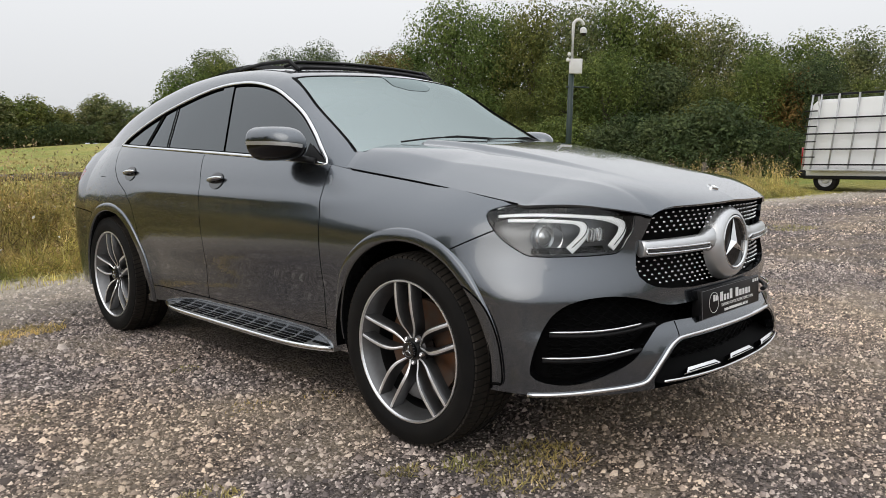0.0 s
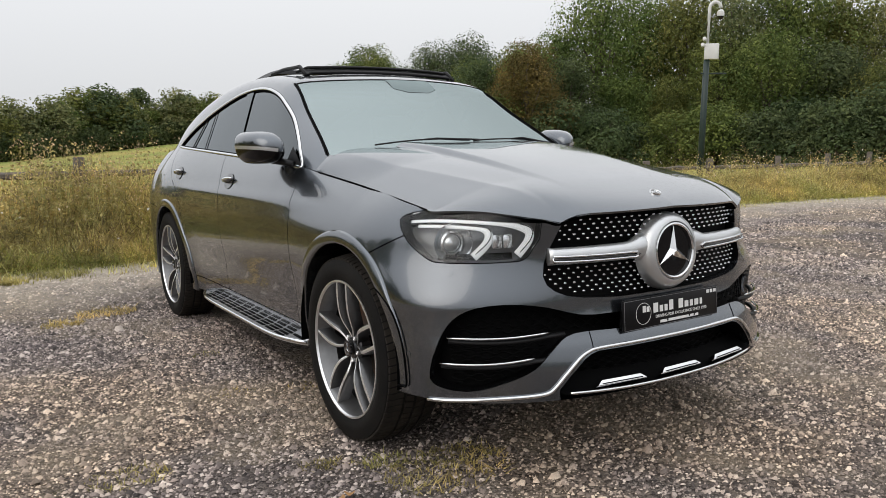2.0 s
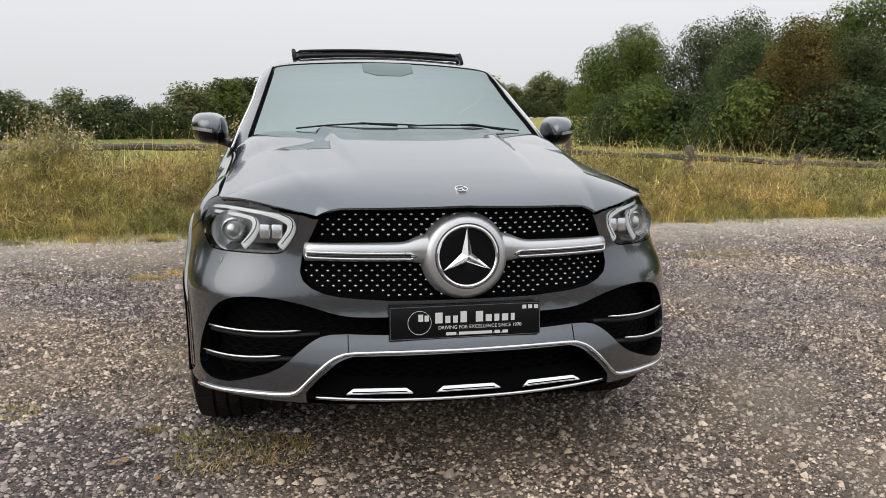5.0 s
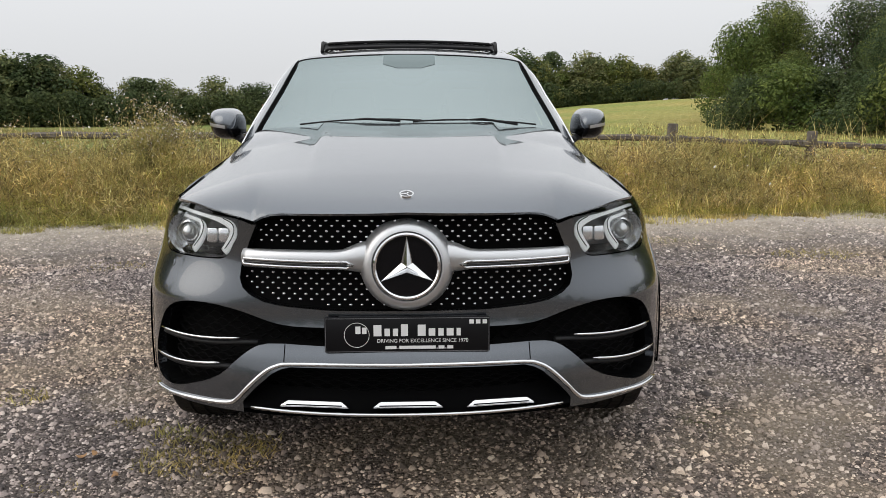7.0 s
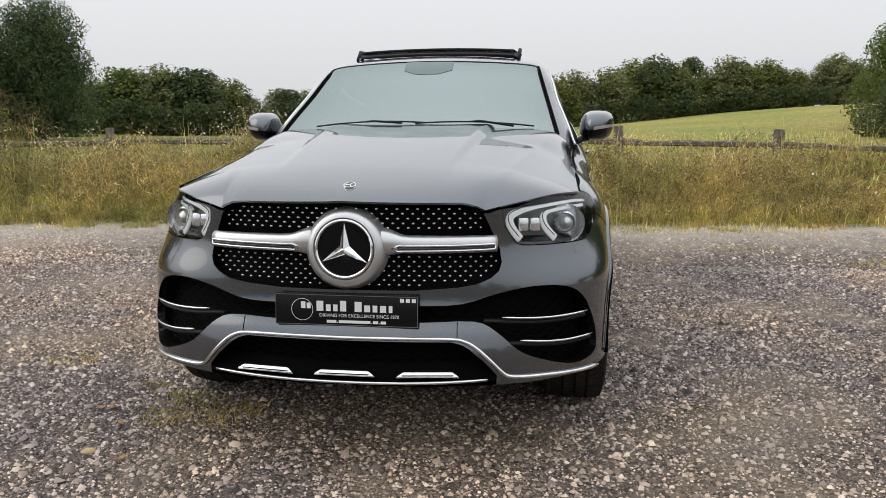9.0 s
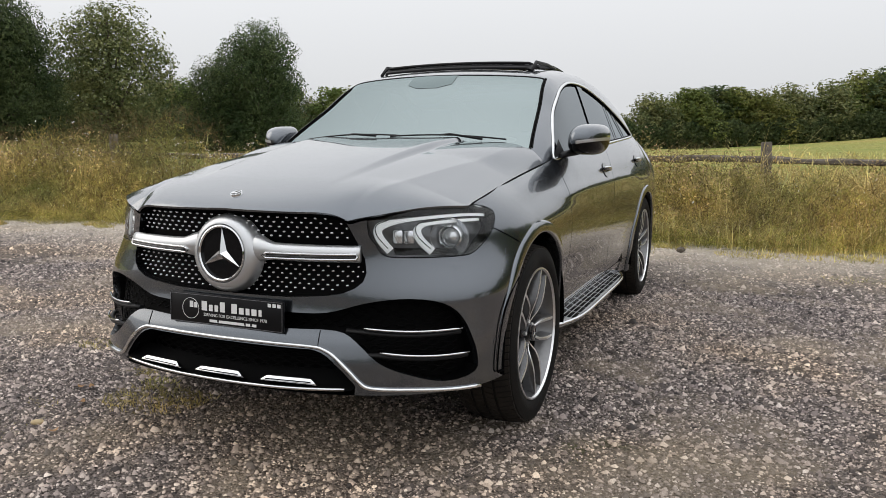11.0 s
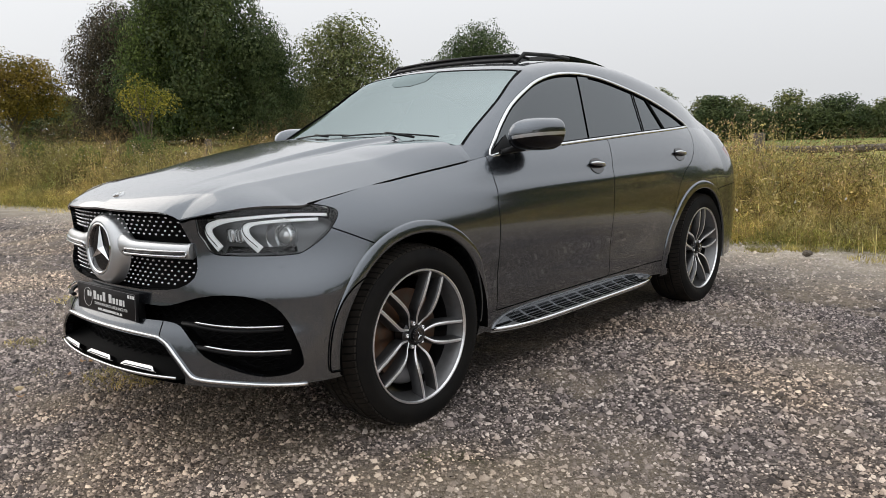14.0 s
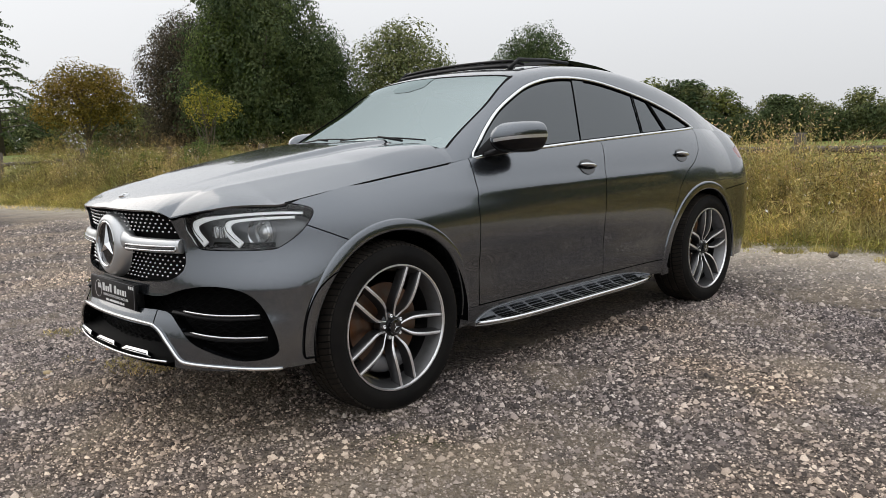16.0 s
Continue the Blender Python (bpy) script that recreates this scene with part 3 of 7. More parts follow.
# bonnet
bonnet = sheet(hood_point, np.linspace(0, 0.996, 90), np.concatenate([np.linspace(0.003, 0.12, 24), np.linspace(0.12, 0.997, 80)[1:]]))
part("bonnet", bonnet.both(), PAINT, car, "dark grey bonnet with two soft creases", flange=0.009)
under_hood = sheet(hood_point, np.linspace(0, 1, 12), np.linspace(0.02, 1, 12)).moved(-0.045)
part("bonnet_liner", under_hood.both(), GAP, car)
for s in (1, -1):
    line = [Vector(hood_point(np.array(0.9985), np.array(v)).tolist()) + Vector((0.0016, 0, 0.0018)) for v in np.linspace(0.02, 0.995, 60)]
    part("bonnet_seam", sided(sweep(line, 0.0028, 6), s), GAP, car, "dark gap beside the bonnet")
badge_m = Matrix.Translation((0, -0.803, hood_z(0, -0.803) + 0.003)) @ Matrix.Rotation(radians(20), 4, "X")
badge = part("bonnet_badge", lathe([(0.002, 0.0005), (0.002, 0.018), (-0.004, 0.0235)], 32), ALLOY_GREY, car, "small round badge", badge_m @ Matrix.Rotation(radians(-90), 4, "Y"))
part("badge_ring", lathe([(0.001, 0.0185), (0.004, 0.0195), (0.004, 0.0225), (-0.003, 0.0238)], 32), CHROME, badge, "chrome badge ring")
badge_star = bmesh.new()
for k in range(3):
    a = 2 * math.pi * k / 3
    sweep([(0.0025, 0, 0), (0.0025, 0.018 * math.sin(a), 0.018 * math.cos(a))], [0.0032, 0.0012], 4, bm=badge_star)
part("badge_emblem", badge_star, CHROME, badge, "chrome emblem")

# cabin: roof and pillars, windscreen, side windows
cabin = sheet(cabin_point, np.concatenate([np.linspace(0.38, 1.3, 80), np.linspace(1.3, 3.93, 150)[1:]]), np.linspace(0, 1, 110), inside=(0, 1.8, 1.2))
screen_w = lambda s: s.V[:, 1] - (0.33 - 0.11 * (1 - ease(0.55, 1.0, s.V[:, 1]))) * s.V[:, 0] ** 2
screen_f = lambda s: np.minimum.reduce([screen_w(s) - 0.40, 1.062 - screen_w(s), 0.728 - (s.V[:, 2] - 1.23) * 0.31 - s.V[:, 0]])
WINDOW = smooth_loop([(0.640, 1.126), (0.727, 1.210), (0.82, 1.285), (0.95, 1.372), (1.10, 1.450), (1.25, 1.510), (1.45, 1.553), (1.65, 1.566), (1.85, 1.556), (2.06, 1.522), (2.37, 1.452), (2.55, 1.398), (2.70, 1.343), (2.82, 1.290), (2.885, 1.252), (2.86, 1.240), (2.5, 1.222), (2.1, 1.204), (1.8, 1.190), (1.4, 1.171), (1.0, 1.150), (0.75, 1.134)], 3)
window_shape = outline(WINDOW)
side_part = lambda s: np.where((s.V[:, 0] > 0.45) & (s.V[:, 1] > 0.5), window_shape(s.V[:, 1], s.V[:, 2]), -1.0)
hole = lambda s: np.minimum.reduce([s.V[:, 1] - 1.30, 2.02 - s.V[:, 1], 0.47 - s.V[:, 0], np.where(s.V[:, 2] > 1.5, 1.0, -1.0)])
back_glass = lambda s: np.minimum.reduce([s.V[:, 1] - 2.75, 3.62 - s.V[:, 1], 0.60 - 0.1 * (s.V[:, 1] - 2.7) - s.V[:, 0], np.where(s.V[:, 2] > 1.2, 1.0, -1.0)])
screen = cut(cabin, screen_f(cabin))
windows = cut(cabin, side_part(cabin))
rear_screen = cut(cabin, back_glass(cabin))
frame_skin = cut(cabin, -screen_f(cabin) - 0.003)
frame_skin = cut(frame_skin, -side_part(frame_skin))
frame_skin = cut(frame_skin, -back_glass(frame_skin) - 0.003)
frame_skin = cut(frame_skin, -hole(frame_skin))
part("roof", frame_skin.both(), PAINT, car, "dark grey roof and pillars", flange=0.03)
def sunk(q, d):
    """The glass set back from its frame, more along the pillars than under the roof."""
    return Sheet(q.V + q.N * (d - 0.003 - 0.008 * ease(1.03, 0.95, screen_w(q)))[:, None], q.N, q.T)


part("windscreen", sunk(screen, 0.0).both(), WINDSCREEN, car, "windscreen reflecting a pale sky").visible_shadow = False
part("rear_window", rear_screen.both(), PRIVACY, car, "dark tinted rear window")
band = lambda s: 0.035 - np.minimum.reduce([screen_w(s) - 0.40, 1.062 - screen_w(s), 0.728 - (s.V[:, 2] - 1.23) * 0.31 - s.V[:, 0]])
part("windscreen_border", sunk(cut(screen, band(screen) - 0.028), 0.0018).both(), MESH_BLACK, car, "black printed windscreen border")
pod_print = cut(screen, np.minimum.reduce([screen_w(screen) - 0.905 - 0.55 * np.maximum(0, np.abs(screen.V[:, 0]) - 0.065), 0.140 - np.abs(screen.V[:, 0])]))
part("sensor_patch", sunk(pod_print, 0.0016).both(), SENSOR_GLASS, car, "dark sensor patch at the top of the windscreen")
glazing = rim(screen, 0.018)
glazing = Sheet(glazing.V, glazing.N, glazing.T[glazing.V[glazing.T][:, :, 0].min(1) > 0.004])
part("glazing_edge", glazing.both(), MESH_BLACK, car, "black edge of the windscreen frame")
lateral = lambda s: s.V[:, 0] - 0.728 + (s.V[:, 2] - 1.23) * 0.31
pillar_seal = cut(frame_skin, np.minimum.reduce([0.008 - lateral(frame_skin), lateral(frame_skin) + 0.004, screen_w(frame_skin) - 0.41, 1.075 - screen_w(frame_skin)]))
for s in (1, -1):
    part("windscreen_seal", pick(pillar_seal.moved(0.0012), s), MESH_BLACK, car, "black rubber seal along the windscreen")
# glass and pillars of each side
for s in (1, -1):
    g = windows.moved(-0.010)
    front = cut(g, 1.555 + 0.40 * (g.V[:, 2] - 1.19) - g.V[:, 1])
    part("window", pick(front, s), PRIVACY, doors[s, 0], "dark tinted door window")
    fore = lambda q: 2.222 + 0.205 * (q.V[:, 2] - 1.229)
    aft = lambda q: 2.510 - 0.42 * (q.V[:, 2] - 1.235)
    mid = cut(g, np.minimum(g.V[:, 1] - (1.655 + 0.33 * (g.V[:, 2] - 1.19)), fore(g) - g.V[:, 1]))
    part("window", pick(mid, s), PRIVACY, doors[s, 1], "dark tinted door window")
    vent = cut(g, np.minimum(g.V[:, 1] - fore(g), aft(g) - g.V[:, 1]))
    part("vent_window", pick(vent, s), PRIVACY, doors[s, 1], "small dark tinted pane")
    last = cut(g, g.V[:, 1] - aft(g))
    part("quarter_window", pick(last, s), PRIVACY, car, "dark tinted triangular pane")
    strip = windows.moved(-0.004)
    strip = cut(strip, 0.055 - np.abs(strip.V[:, 1] - (1.605 + 0.365 * (strip.V[:, 2] - 1.19))))
    part("pillar_trim", pick(strip, s), PRIVACY, doors[s, 1], "gloss black pillar trim")
    for line_at, half in ((fore, 0.010), (aft, 0.016)):
        bar = windows.moved(-0.004)
        bar = cut(bar, half - np.abs(bar.V[:, 1] - line_at(bar)))
        part("pillar_trim", pick(bar, s), GAP, doors[s, 1], "black window divider")
    loop = [cabin_at(y, z, 0.001) for y, z in WINDOW]
    loop_bm = sweep(loop + loop[:2], 0.0092, 8, flat=0.6, up=[(cabin_at(y, z, 0.1) - cabin_at(y, z)) for y, z in list(WINDOW) + list(WINDOW[:2])], caps=False)
    part("window_trim", sided(loop_bm, s), CHROME, car, "polished window surround")
    seal = sweep([cabin_at(y, z, -0.004) for y, z in WINDOW] + [cabin_at(*WINDOW[0], -0.004)], 0.016, 6, flat=0.4, up=[(cabin_at(y, z, 0.1) - cabin_at(y, z)) for y, z in list(WINDOW) + [WINDOW[0]]], caps=False)
    part("window_seal", sided(seal, s), GAP, car)

# sunroof: raised glass panel and wind deflector
panel = sheet(lambda x, y: np.stack([x, y, roof_mid(y) - 0.055 * x * x + 0.030 + 0.012 * ease(2.9, 1.9, y)], -1), np.linspace(-0.47, 0.47, 24), np.linspace(1.86, 2.86, 24), inside=(0, 2.4, 1))
part("sunroof_panel", panel, GLOSS_BLACK, car, "black glass sunroof panel slid open", flange=0.022)
defl = bmesh.new()
for dz, r, y0 in ((0.038, 0.0085, 1.36), (0.010, 0.009, 1.30)):
    sweep([(x, y0 + 0.10 * x * x + (0.06 if abs(x) > 0.5 else 0), float(roof_mid(y0)) - 0.055 * x * x + dz - (0.02 if abs(x) > 0.505 else 0)) for x in np.linspace(-0.51, 0.51, 25)], r, 8, bm=defl)
for sx in (-1, 1):
    sweep([(sx * 0.505, 1.32, 1.625), (sx * 0.507, 1.40, 1.680), (sx * 0.49, 1.7, 1.691), (sx * 0.48, 1.92, 1.684)], [0.010, 0.012, 0.011, 0.01], 8, bm=defl)
part("wind_deflector", smooth(defl, 60), BLACK, car, "raised black sunroof wind deflector")
net = sheet(lambda x, k: np.stack([x, 1.305 + 0.10 * x * x + 0.055 * k, roof_mid(1.3) - 0.055 * x * x + 0.006 + 0.030 * k], -1), np.linspace(-0.5, 0.5, 20), np.linspace(0, 1, 4), inside=(0, 1.6, 1.5))
part("deflector_net", net, BLACK, car, "black mesh of the wind deflector")
well = sheet(lambda x, y: np.stack([x, y, roof_mid(y) - 0.10 + 0 * x], -1), np.linspace(-0.47, 0.47, 4), np.linspace(1.30, 2.02, 4), inside=(0, 1.6, 1))
part("sunroof_opening", well, GAP, car)

# cabin inside: dashboard, seats, steering wheel, mirror housing
inner = bmesh.new()
box(-0.68, 0.68, 0.72, 1.15, 0.80, 1.10, 0.05, bm=inner)
part("dashboard", inner, CABIN_DARK, car, "black dashboard")
part("cabin_floor", box(-0.74, 0.74, 0.6, 3.4, 0.42, 0.47), CABIN_DARK, car)
part("rear_bulkhead", box(-0.66, 0.66, 3.0, 3.1, 0.45, 1.15, 0.02), CABIN_DARK, car)
for sx in (-1, 1):
    for y0, zt in ((1.75, 1.28), (2.62, 1.20)):
        seat = box(sx * 0.38 - 0.26, sx * 0.38 + 0.26, y0 - 0.5, y0, 0.55, 0.75, 0.05)
        box(-0.25, 0.25, -0.08, 0.08, 0, zt - 0.70, 0.05, Matrix.Translation((sx * 0.38, y0, 0.70)) @ Matrix.Rotation(radians(-16), 4, "X"), seat)
        box(-0.14, 0.14, -0.05, 0.05, 0, 0.17, 0.04, Matrix.Translation((sx * 0.38, y0 + 0.16, zt - 0.02)) @ Matrix.Rotation(radians(-10), 4, "X"), seat)
        part("seat", seat, CABIN_DARK, car, "black leather seat")
pod_pts = smooth_loop([(-0.135, 0.085), (0.135, 0.085), (0.142, 0.02), (0.115, -0.03), (0.07, -0.085), (0, -0.10), (-0.07, -0.085), (-0.115, -0.03), (-0.142, 0.02)], 4)
pod = prism([tuple(p) for p in pod_pts], -0.02, 0.03, Matrix.Translation((0.0, 0.946, 1.490)) @ Matrix.Rotation(radians(-60), 4, "X"), bevel=0.008)
part("sensor_pod", pod, BLACK, car, "dark sensor housing behind the windscreen")
for sx in (-1, 1):
    part("sensor_window", lathe([(0.003, 0.0005), (0.003, 0.022), (0, 0.025)], 20), CALIPER, car, "pale sensor window", Matrix.Translation((sx * 0.075, 0.949, 1.512)) @ Matrix.Rotation(radians(58), 4, "X") @ Matrix.Rotation(radians(-90), 4, "Y"))
part("sticker", prism([(0.04 * math.cos(a), 0.026 * math.sin(a)) for a in np.linspace(0, 2 * math.pi, 20)[:-1]], 0, 0.002, Matrix.Translation((0.60, 0.612, 1.2195)) @ Matrix.Rotation(radians(-57), 4, "X")), mat("sticker_print", (0.40, 0.46, 0.47), 0.6), car, "small oval windscreen sticker")

# wipers
for x0, x1 in ((-0.52, 0.06), (0.02, 0.62)):
    arm = bmesh.new()
    line = []
    for t in np.linspace(0, 1, 12):
        x = x0 + (x1 - x0) * t
        w = 0.418 + 0.016 * math.sin(math.pi * t) + 0.008 * t
        line.append((x, w + 0.23 * x * x, float(roof_mid(w)) - 0.055 * x * x + 0.012))
    sweep(line, [0.0045] * 12, 6, bm=arm)
    sweep([line[5], (x0 * 0.45 + x1 * 0.55, line[5][1] - 0.03, line[5][2] + 0.004), (x1 - 0.10, line[10][1] - 0.06, line[10][2] - 0.004)], [0.005, 0.006, 0.007], 6, bm=arm)
    part("wiper", smooth(arm, 60), BLACK, car, "black windscreen wiper")
cowl = sheet(lambda x, k: np.stack([x, back_line(x) + 0.012 + 0.06 * k + 0.12 * x * x * k, hood_z(x, back_line(x)) - 0.012 - 0.004 * k], -1), np.linspace(-0.74, 0.74, 30), np.linspace(0, 1, 4), inside=(0, 0.4, 0.5))
part("cowl", cowl, BLACK, car, "black windscreen cowl")
for s in (1, -1):
    fill = sheet(lambda x, k: np.stack([x, back_line(x) + 0.004 + 0.13 * k, hood_z(x, back_line(x)) - 0.008 + 0.016 * k], -1), np.linspace(0.735, 0.812, 6), np.linspace(0, 1, 6), inside=(0.77, 0.5, 0.8))
    part("cowl_corner", pick(fill, s), PAINT, car, "painted panel at the foot of the pillar", flange=0.01)

# grille: black backing, studs, bar, round boss with star
grille = part("grille", grille_skin.moved(-0.040).both(), MESH_BLACK, car, "black diamond grille with chrome studs")
studs = bmesh.new()
for row in range(19):
    z = 0.672 + row * 0.0168
    for col in range(-18, 19):
        x = (col + (0.5 if row % 2 else 0)) * 0.0365
        if grille_shape(np.array([abs(x)]), np.array([z]))[0] < 0.012 or z > nose_top(math.degrees(math.asin(min(1, (abs(x) / 0.9) ** 1.25)))) - 0.012:
            continue
        if math.hypot(x, z - 0.806) < 0.130 or abs(z - 0.824) < 0.042:
            continue
        c = nose_at(x, z, -0.020)
        tip = studs.verts.new(c + Vector((0, -0.004, 0.001)))
        rings = [[studs.verts.new(c + Vector((rr * math.cos(a), d, 0.8 * rr * math.sin(a) + 0.001))) for a in np.linspace(0, 2 * math.pi, 9)[:-1]] for rr, d in ((0.0042, -0.0024), (0.0063, 0.002))]
        for k in range(8):
            studs.faces.new((tip, rings[0][k], rings[0][(k + 1) % 8])).smooth = True
            studs.faces.new((rings[0][k], rings[1][k], rings[1][(k + 1) % 8], rings[0][(k + 1) % 8])).smooth = True
bmesh.ops.recalc_face_normals(studs, faces=studs.faces[:])
tagged(part("studs", studs, STUD, grille, "small chrome grille studs"), kind="stuff")
for s in (1, -1):
    bar = bmesh.new()
    xs = np.linspace(0.09, 0.522, 20)
    sweep([nose_at(x, 0.824 - 0.004 * (x / 0.5) + 0.006 * float(ease(0.24, 0.12, x)), 0.004 - 0.016 * float(ease(0.20, 0.10, x))) for x in xs], [0.024 - 0.002 * t + 0.013 * float(ease(0.21, 0.13, x)) for t, x in zip(np.linspace(0, 1, 20), xs)], 14, bm=bar, flat=1.38, up=(0, 0, 1))
    bar_ob = part("grille_bar", sided(bar, s), PAINT_SATIN, grille, "satin silver grille bar")
    inset = bmesh.new()
    xs = np.linspace(0.185, 0.510, 14)
    up_edge = [nose_at(x, 0.8215, 0.030) for x in xs]
    lo_edge = [nose_at(x, 0.8015, 0.030) for x in xs[::-1]]
    sweep(up_edge + [nose_at(0.514, 0.8115, 0.029)] + lo_edge + [nose_at(0.165, 0.810, 0.030)] + up_edge[:2], 0.0048, 6, bm=inset, caps=False)
    part("bar_trim", sided(inset, s), CHROME, bar_ob, "chrome frame on the grille bar")
    slot = sweep([nose_at(x, 0.8115, 0.0265) for x in xs], 0.008, 6, flat=0.6)
    part("bar_slot", sided(slot, s), GLOSS_BLACK, bar_ob, "black slot in the grille bar")
face = Matrix.Translation((0, -0.862, 0.806)) @ Matrix.Rotation(radians(-4), 4, "X") @ Matrix.Rotation(radians(-90), 4, "Z")
boss = part("emblem_boss", lathe([(-0.02, 0.150), (0.014, 0.144), (0.034, 0.132), (0.044, 0.118), (0.045, 0.110), (0.030, 0.107), (0.028, 0.0)], 64), PAINT_SATIN, grille, "round satin silver emblem surround", face)
part("emblem_disc", lathe([(0.030, 0.0005), (0.034, 0.05), (0.033, 0.096), (0.028, 0.099)], 48), EMBLEM_GLASS, boss, "black glass emblem disc")
part("emblem_ring", lathe([(0.030, 0.0945), (0.042, 0.0955), (0.046, 0.100), (0.044, 0.1055), (0.030, 0.108)], 64), CHROME, boss, "chrome emblem ring")
star = bmesh.new()
for k in range(3):
    a = math.pi / 2 + k * 2 * math.pi / 3
    e = lambda ang, r, d: (0.033 + d, -r * math.cos(ang), r * math.sin(ang))
    c, t, l, r = star.verts.new((0.050, 0, 0)), star.verts.new(e(a, 0.094, 0.006)), star.verts.new(e(a + math.pi / 3, 0.020, 0.0)), star.verts.new(e(a - math.pi / 3, 0.020, 0.0))
    star.faces.new((c, l, t))
    star.faces.new((c, t, r))
bmesh.ops.recalc_face_normals(star, faces=star.faces[:])
part("emblem_star", star, CHROME, boss, "chrome three-pointed emblem")

# lower intakes: black recesses, blades with chrome edges, mesh, lip and skid trim
def recess(skin, depth):
    """Side walls of an opening, without one along the middle of the car."""
    w = rim(skin, depth)
    return Sheet(w.V, w.N, w.T[w.V[w.T][:, :, 0].min(1) > 0.004]).both()


side_intake = part("bumper_intake", intake_skin.moved(-0.075).both(), MESH_BLACK, car, "black mesh bumper intakes")
mouth = part("lower_intake", mouth_skin.moved(-0.11).both(), MESH_BLACK, car, "black mesh lower intake")
part("intake_wall", recess(intake_skin, 0.078), MESH_BLACK, side_intake, "black intake surround")
part("intake_wall", recess(mouth_skin, 0.113), MESH_BLACK, mouth, "black intake surround")
part("grille_wall", recess(grille_skin, 0.042), MESH_BLACK, grille, "black grille surround")
wires = bmesh.new()
for row in range(17):
    z = 0.375 + row * 0.0175
    for s in (1, -1):
        run = []
        for i, x in enumerate(np.arange(0.02, 0.87, 0.014)):
            zz = z + (0.0045 if (i // 2 + row) % 2 else -0.0045)
            if intake_shape(np.array([x]), np.array([zz]))[0] > 0.008:
                run.append(nose_at(x * s, zz, -0.058))
            elif len(run) > 1:
                sweep(run, 0.0035, 4, bm=wires, caps=False)
                run = []
            else:
                run = []
        if len(run) > 1:
            sweep(run, 0.0035, 4, bm=wires, caps=False)
tagged(part("intake_mesh", wires, MESH_BLACK, side_intake, "black honeycomb mesh"), kind="stuff")
wires = bmesh.new()
for row in range(8):
    z = 0.365 + row * 0.0155
    run = []
    for i, x in enumerate(np.arange(-0.54, 0.541, 0.016)):
        zz = z + (0.004 if (i // 2 + row) % 2 else -0.004)
        if mouth_shape(np.array([abs(x)]), np.array([zz]))[0] > 0.006:
            run.append(nose_at(x, zz, -0.085))
    if len(run) > 1:
        sweep(run, 0.0032, 4, bm=wires, caps=False)
tagged(part("intake_mesh", wires, MESH_BLACK, mouth, "black honeycomb mesh"), kind="stuff")
for s in (1, -1):
    for (xa, za), (xb, zb), lead in (((0.545, 0.559), (0.850, 0.549), 0.06), ((0.612, 0.478), (0.872, 0.460), 0.05)):
        pts = [(xa + (xb - xa) * t, za + (zb - za) * t - 0.006 * math.sin(math.pi * t)) for t in np.linspace(0, 1, 14)]
        blade = bmesh.new()
        for dz, d in ((-0.012, -0.012),):
            sweep([nose_at(x, z + dz, d) for x, z in [(xa - lead, za + 0.004)] + pts], 0.012, 6, bm=blade, flat=0.7)
        blade_ob = part("intake_blade", sided(blade, s), BLACK, side_intake, "black intake blade")
        edge = sweep([nose_at(x, z, 0.004) for x, z in pts], [0.0015] + [0.0055] * 12 + [0.003], 6, flat=0.8)
        part("blade_edge", sided(edge, s), CHROME, blade_ob, "chrome blade edge")
lip_pts = smooth_loop([(0.0, 0.492), (0.2, 0.493), (0.37, 0.491), (0.42, 0.482), (0.46, 0.460), (0.51, 0.414), (0.55, 0.371), (0.575, 0.354), (0.62, 0.3475), (0.73, 0.342), (0.82, 0.333), (0.897, 0.324)], 4, False)
full = [(-x, z) for x, z in lip_pts[::-1]] + [(x, z) for x, z in lip_pts[1:]]
lip = sweep([nose_at(x, z, 0.004) for x, z in full], [0.0075] * len(full), 8)
part("chrome_lip", smooth(lip, 60), CHROME, car, "chrome strip along the front bumper")
skid = bmesh.new()
sweep([nose_at(x, 0.338 + 0.025 * (x / 0.5) ** 2 * 0.4, 0.010) for x in np.linspace(-0.50, 0.50, 31)], 0.006, 8, bm=skid)
part("skid_edge", smooth(skid, 60), CHROME, car, "chrome edge of the skid plate")
plate_low = sheet(lambda x, k: np.stack([x, -nose_y(0.345) * np.clip(1 - (np.abs(x) / 0.97) ** 3, 0.01, 1) ** (1 / 3) + 0.10 * k - 0.004, 0.336 + 0.05 * k * k + 0.010 * (x / 0.5) ** 2], -1), np.linspace(-0.53, 0.53, 40), np.linspace(0, 1, 6), inside=(0, -0.8, 0.1))
part("skid_plate", plate_low, MESH_BLACK, car, "black skid plate")
for x0 in (-0.295, 0.0, 0.295):
    pts = [(-0.112, -0.010), (-0.086, 0.0095), (0.086, 0.0095), (0.112, -0.010)]
    c = nose_at(x0, 0.365, 0.0)
    turn = math.atan2(nose_at(x0 + 0.01, 0.365).y - c.y, 0.01)
    m = Matrix.Translation(c) @ Matrix.Rotation(turn, 4, "Z") @ Matrix.Rotation(radians(-38), 4, "X")
    trim = part("skid_trim", prism(pts, -0.016, 0.022, m, bevel=0.004), CHROME, car, "chrome skid plate trim")
    part("slot", box(-0.090, 0.090, -0.0172, -0.008, -0.0075, -0.0035, 0.0008, m), MESH_BLACK, trim)

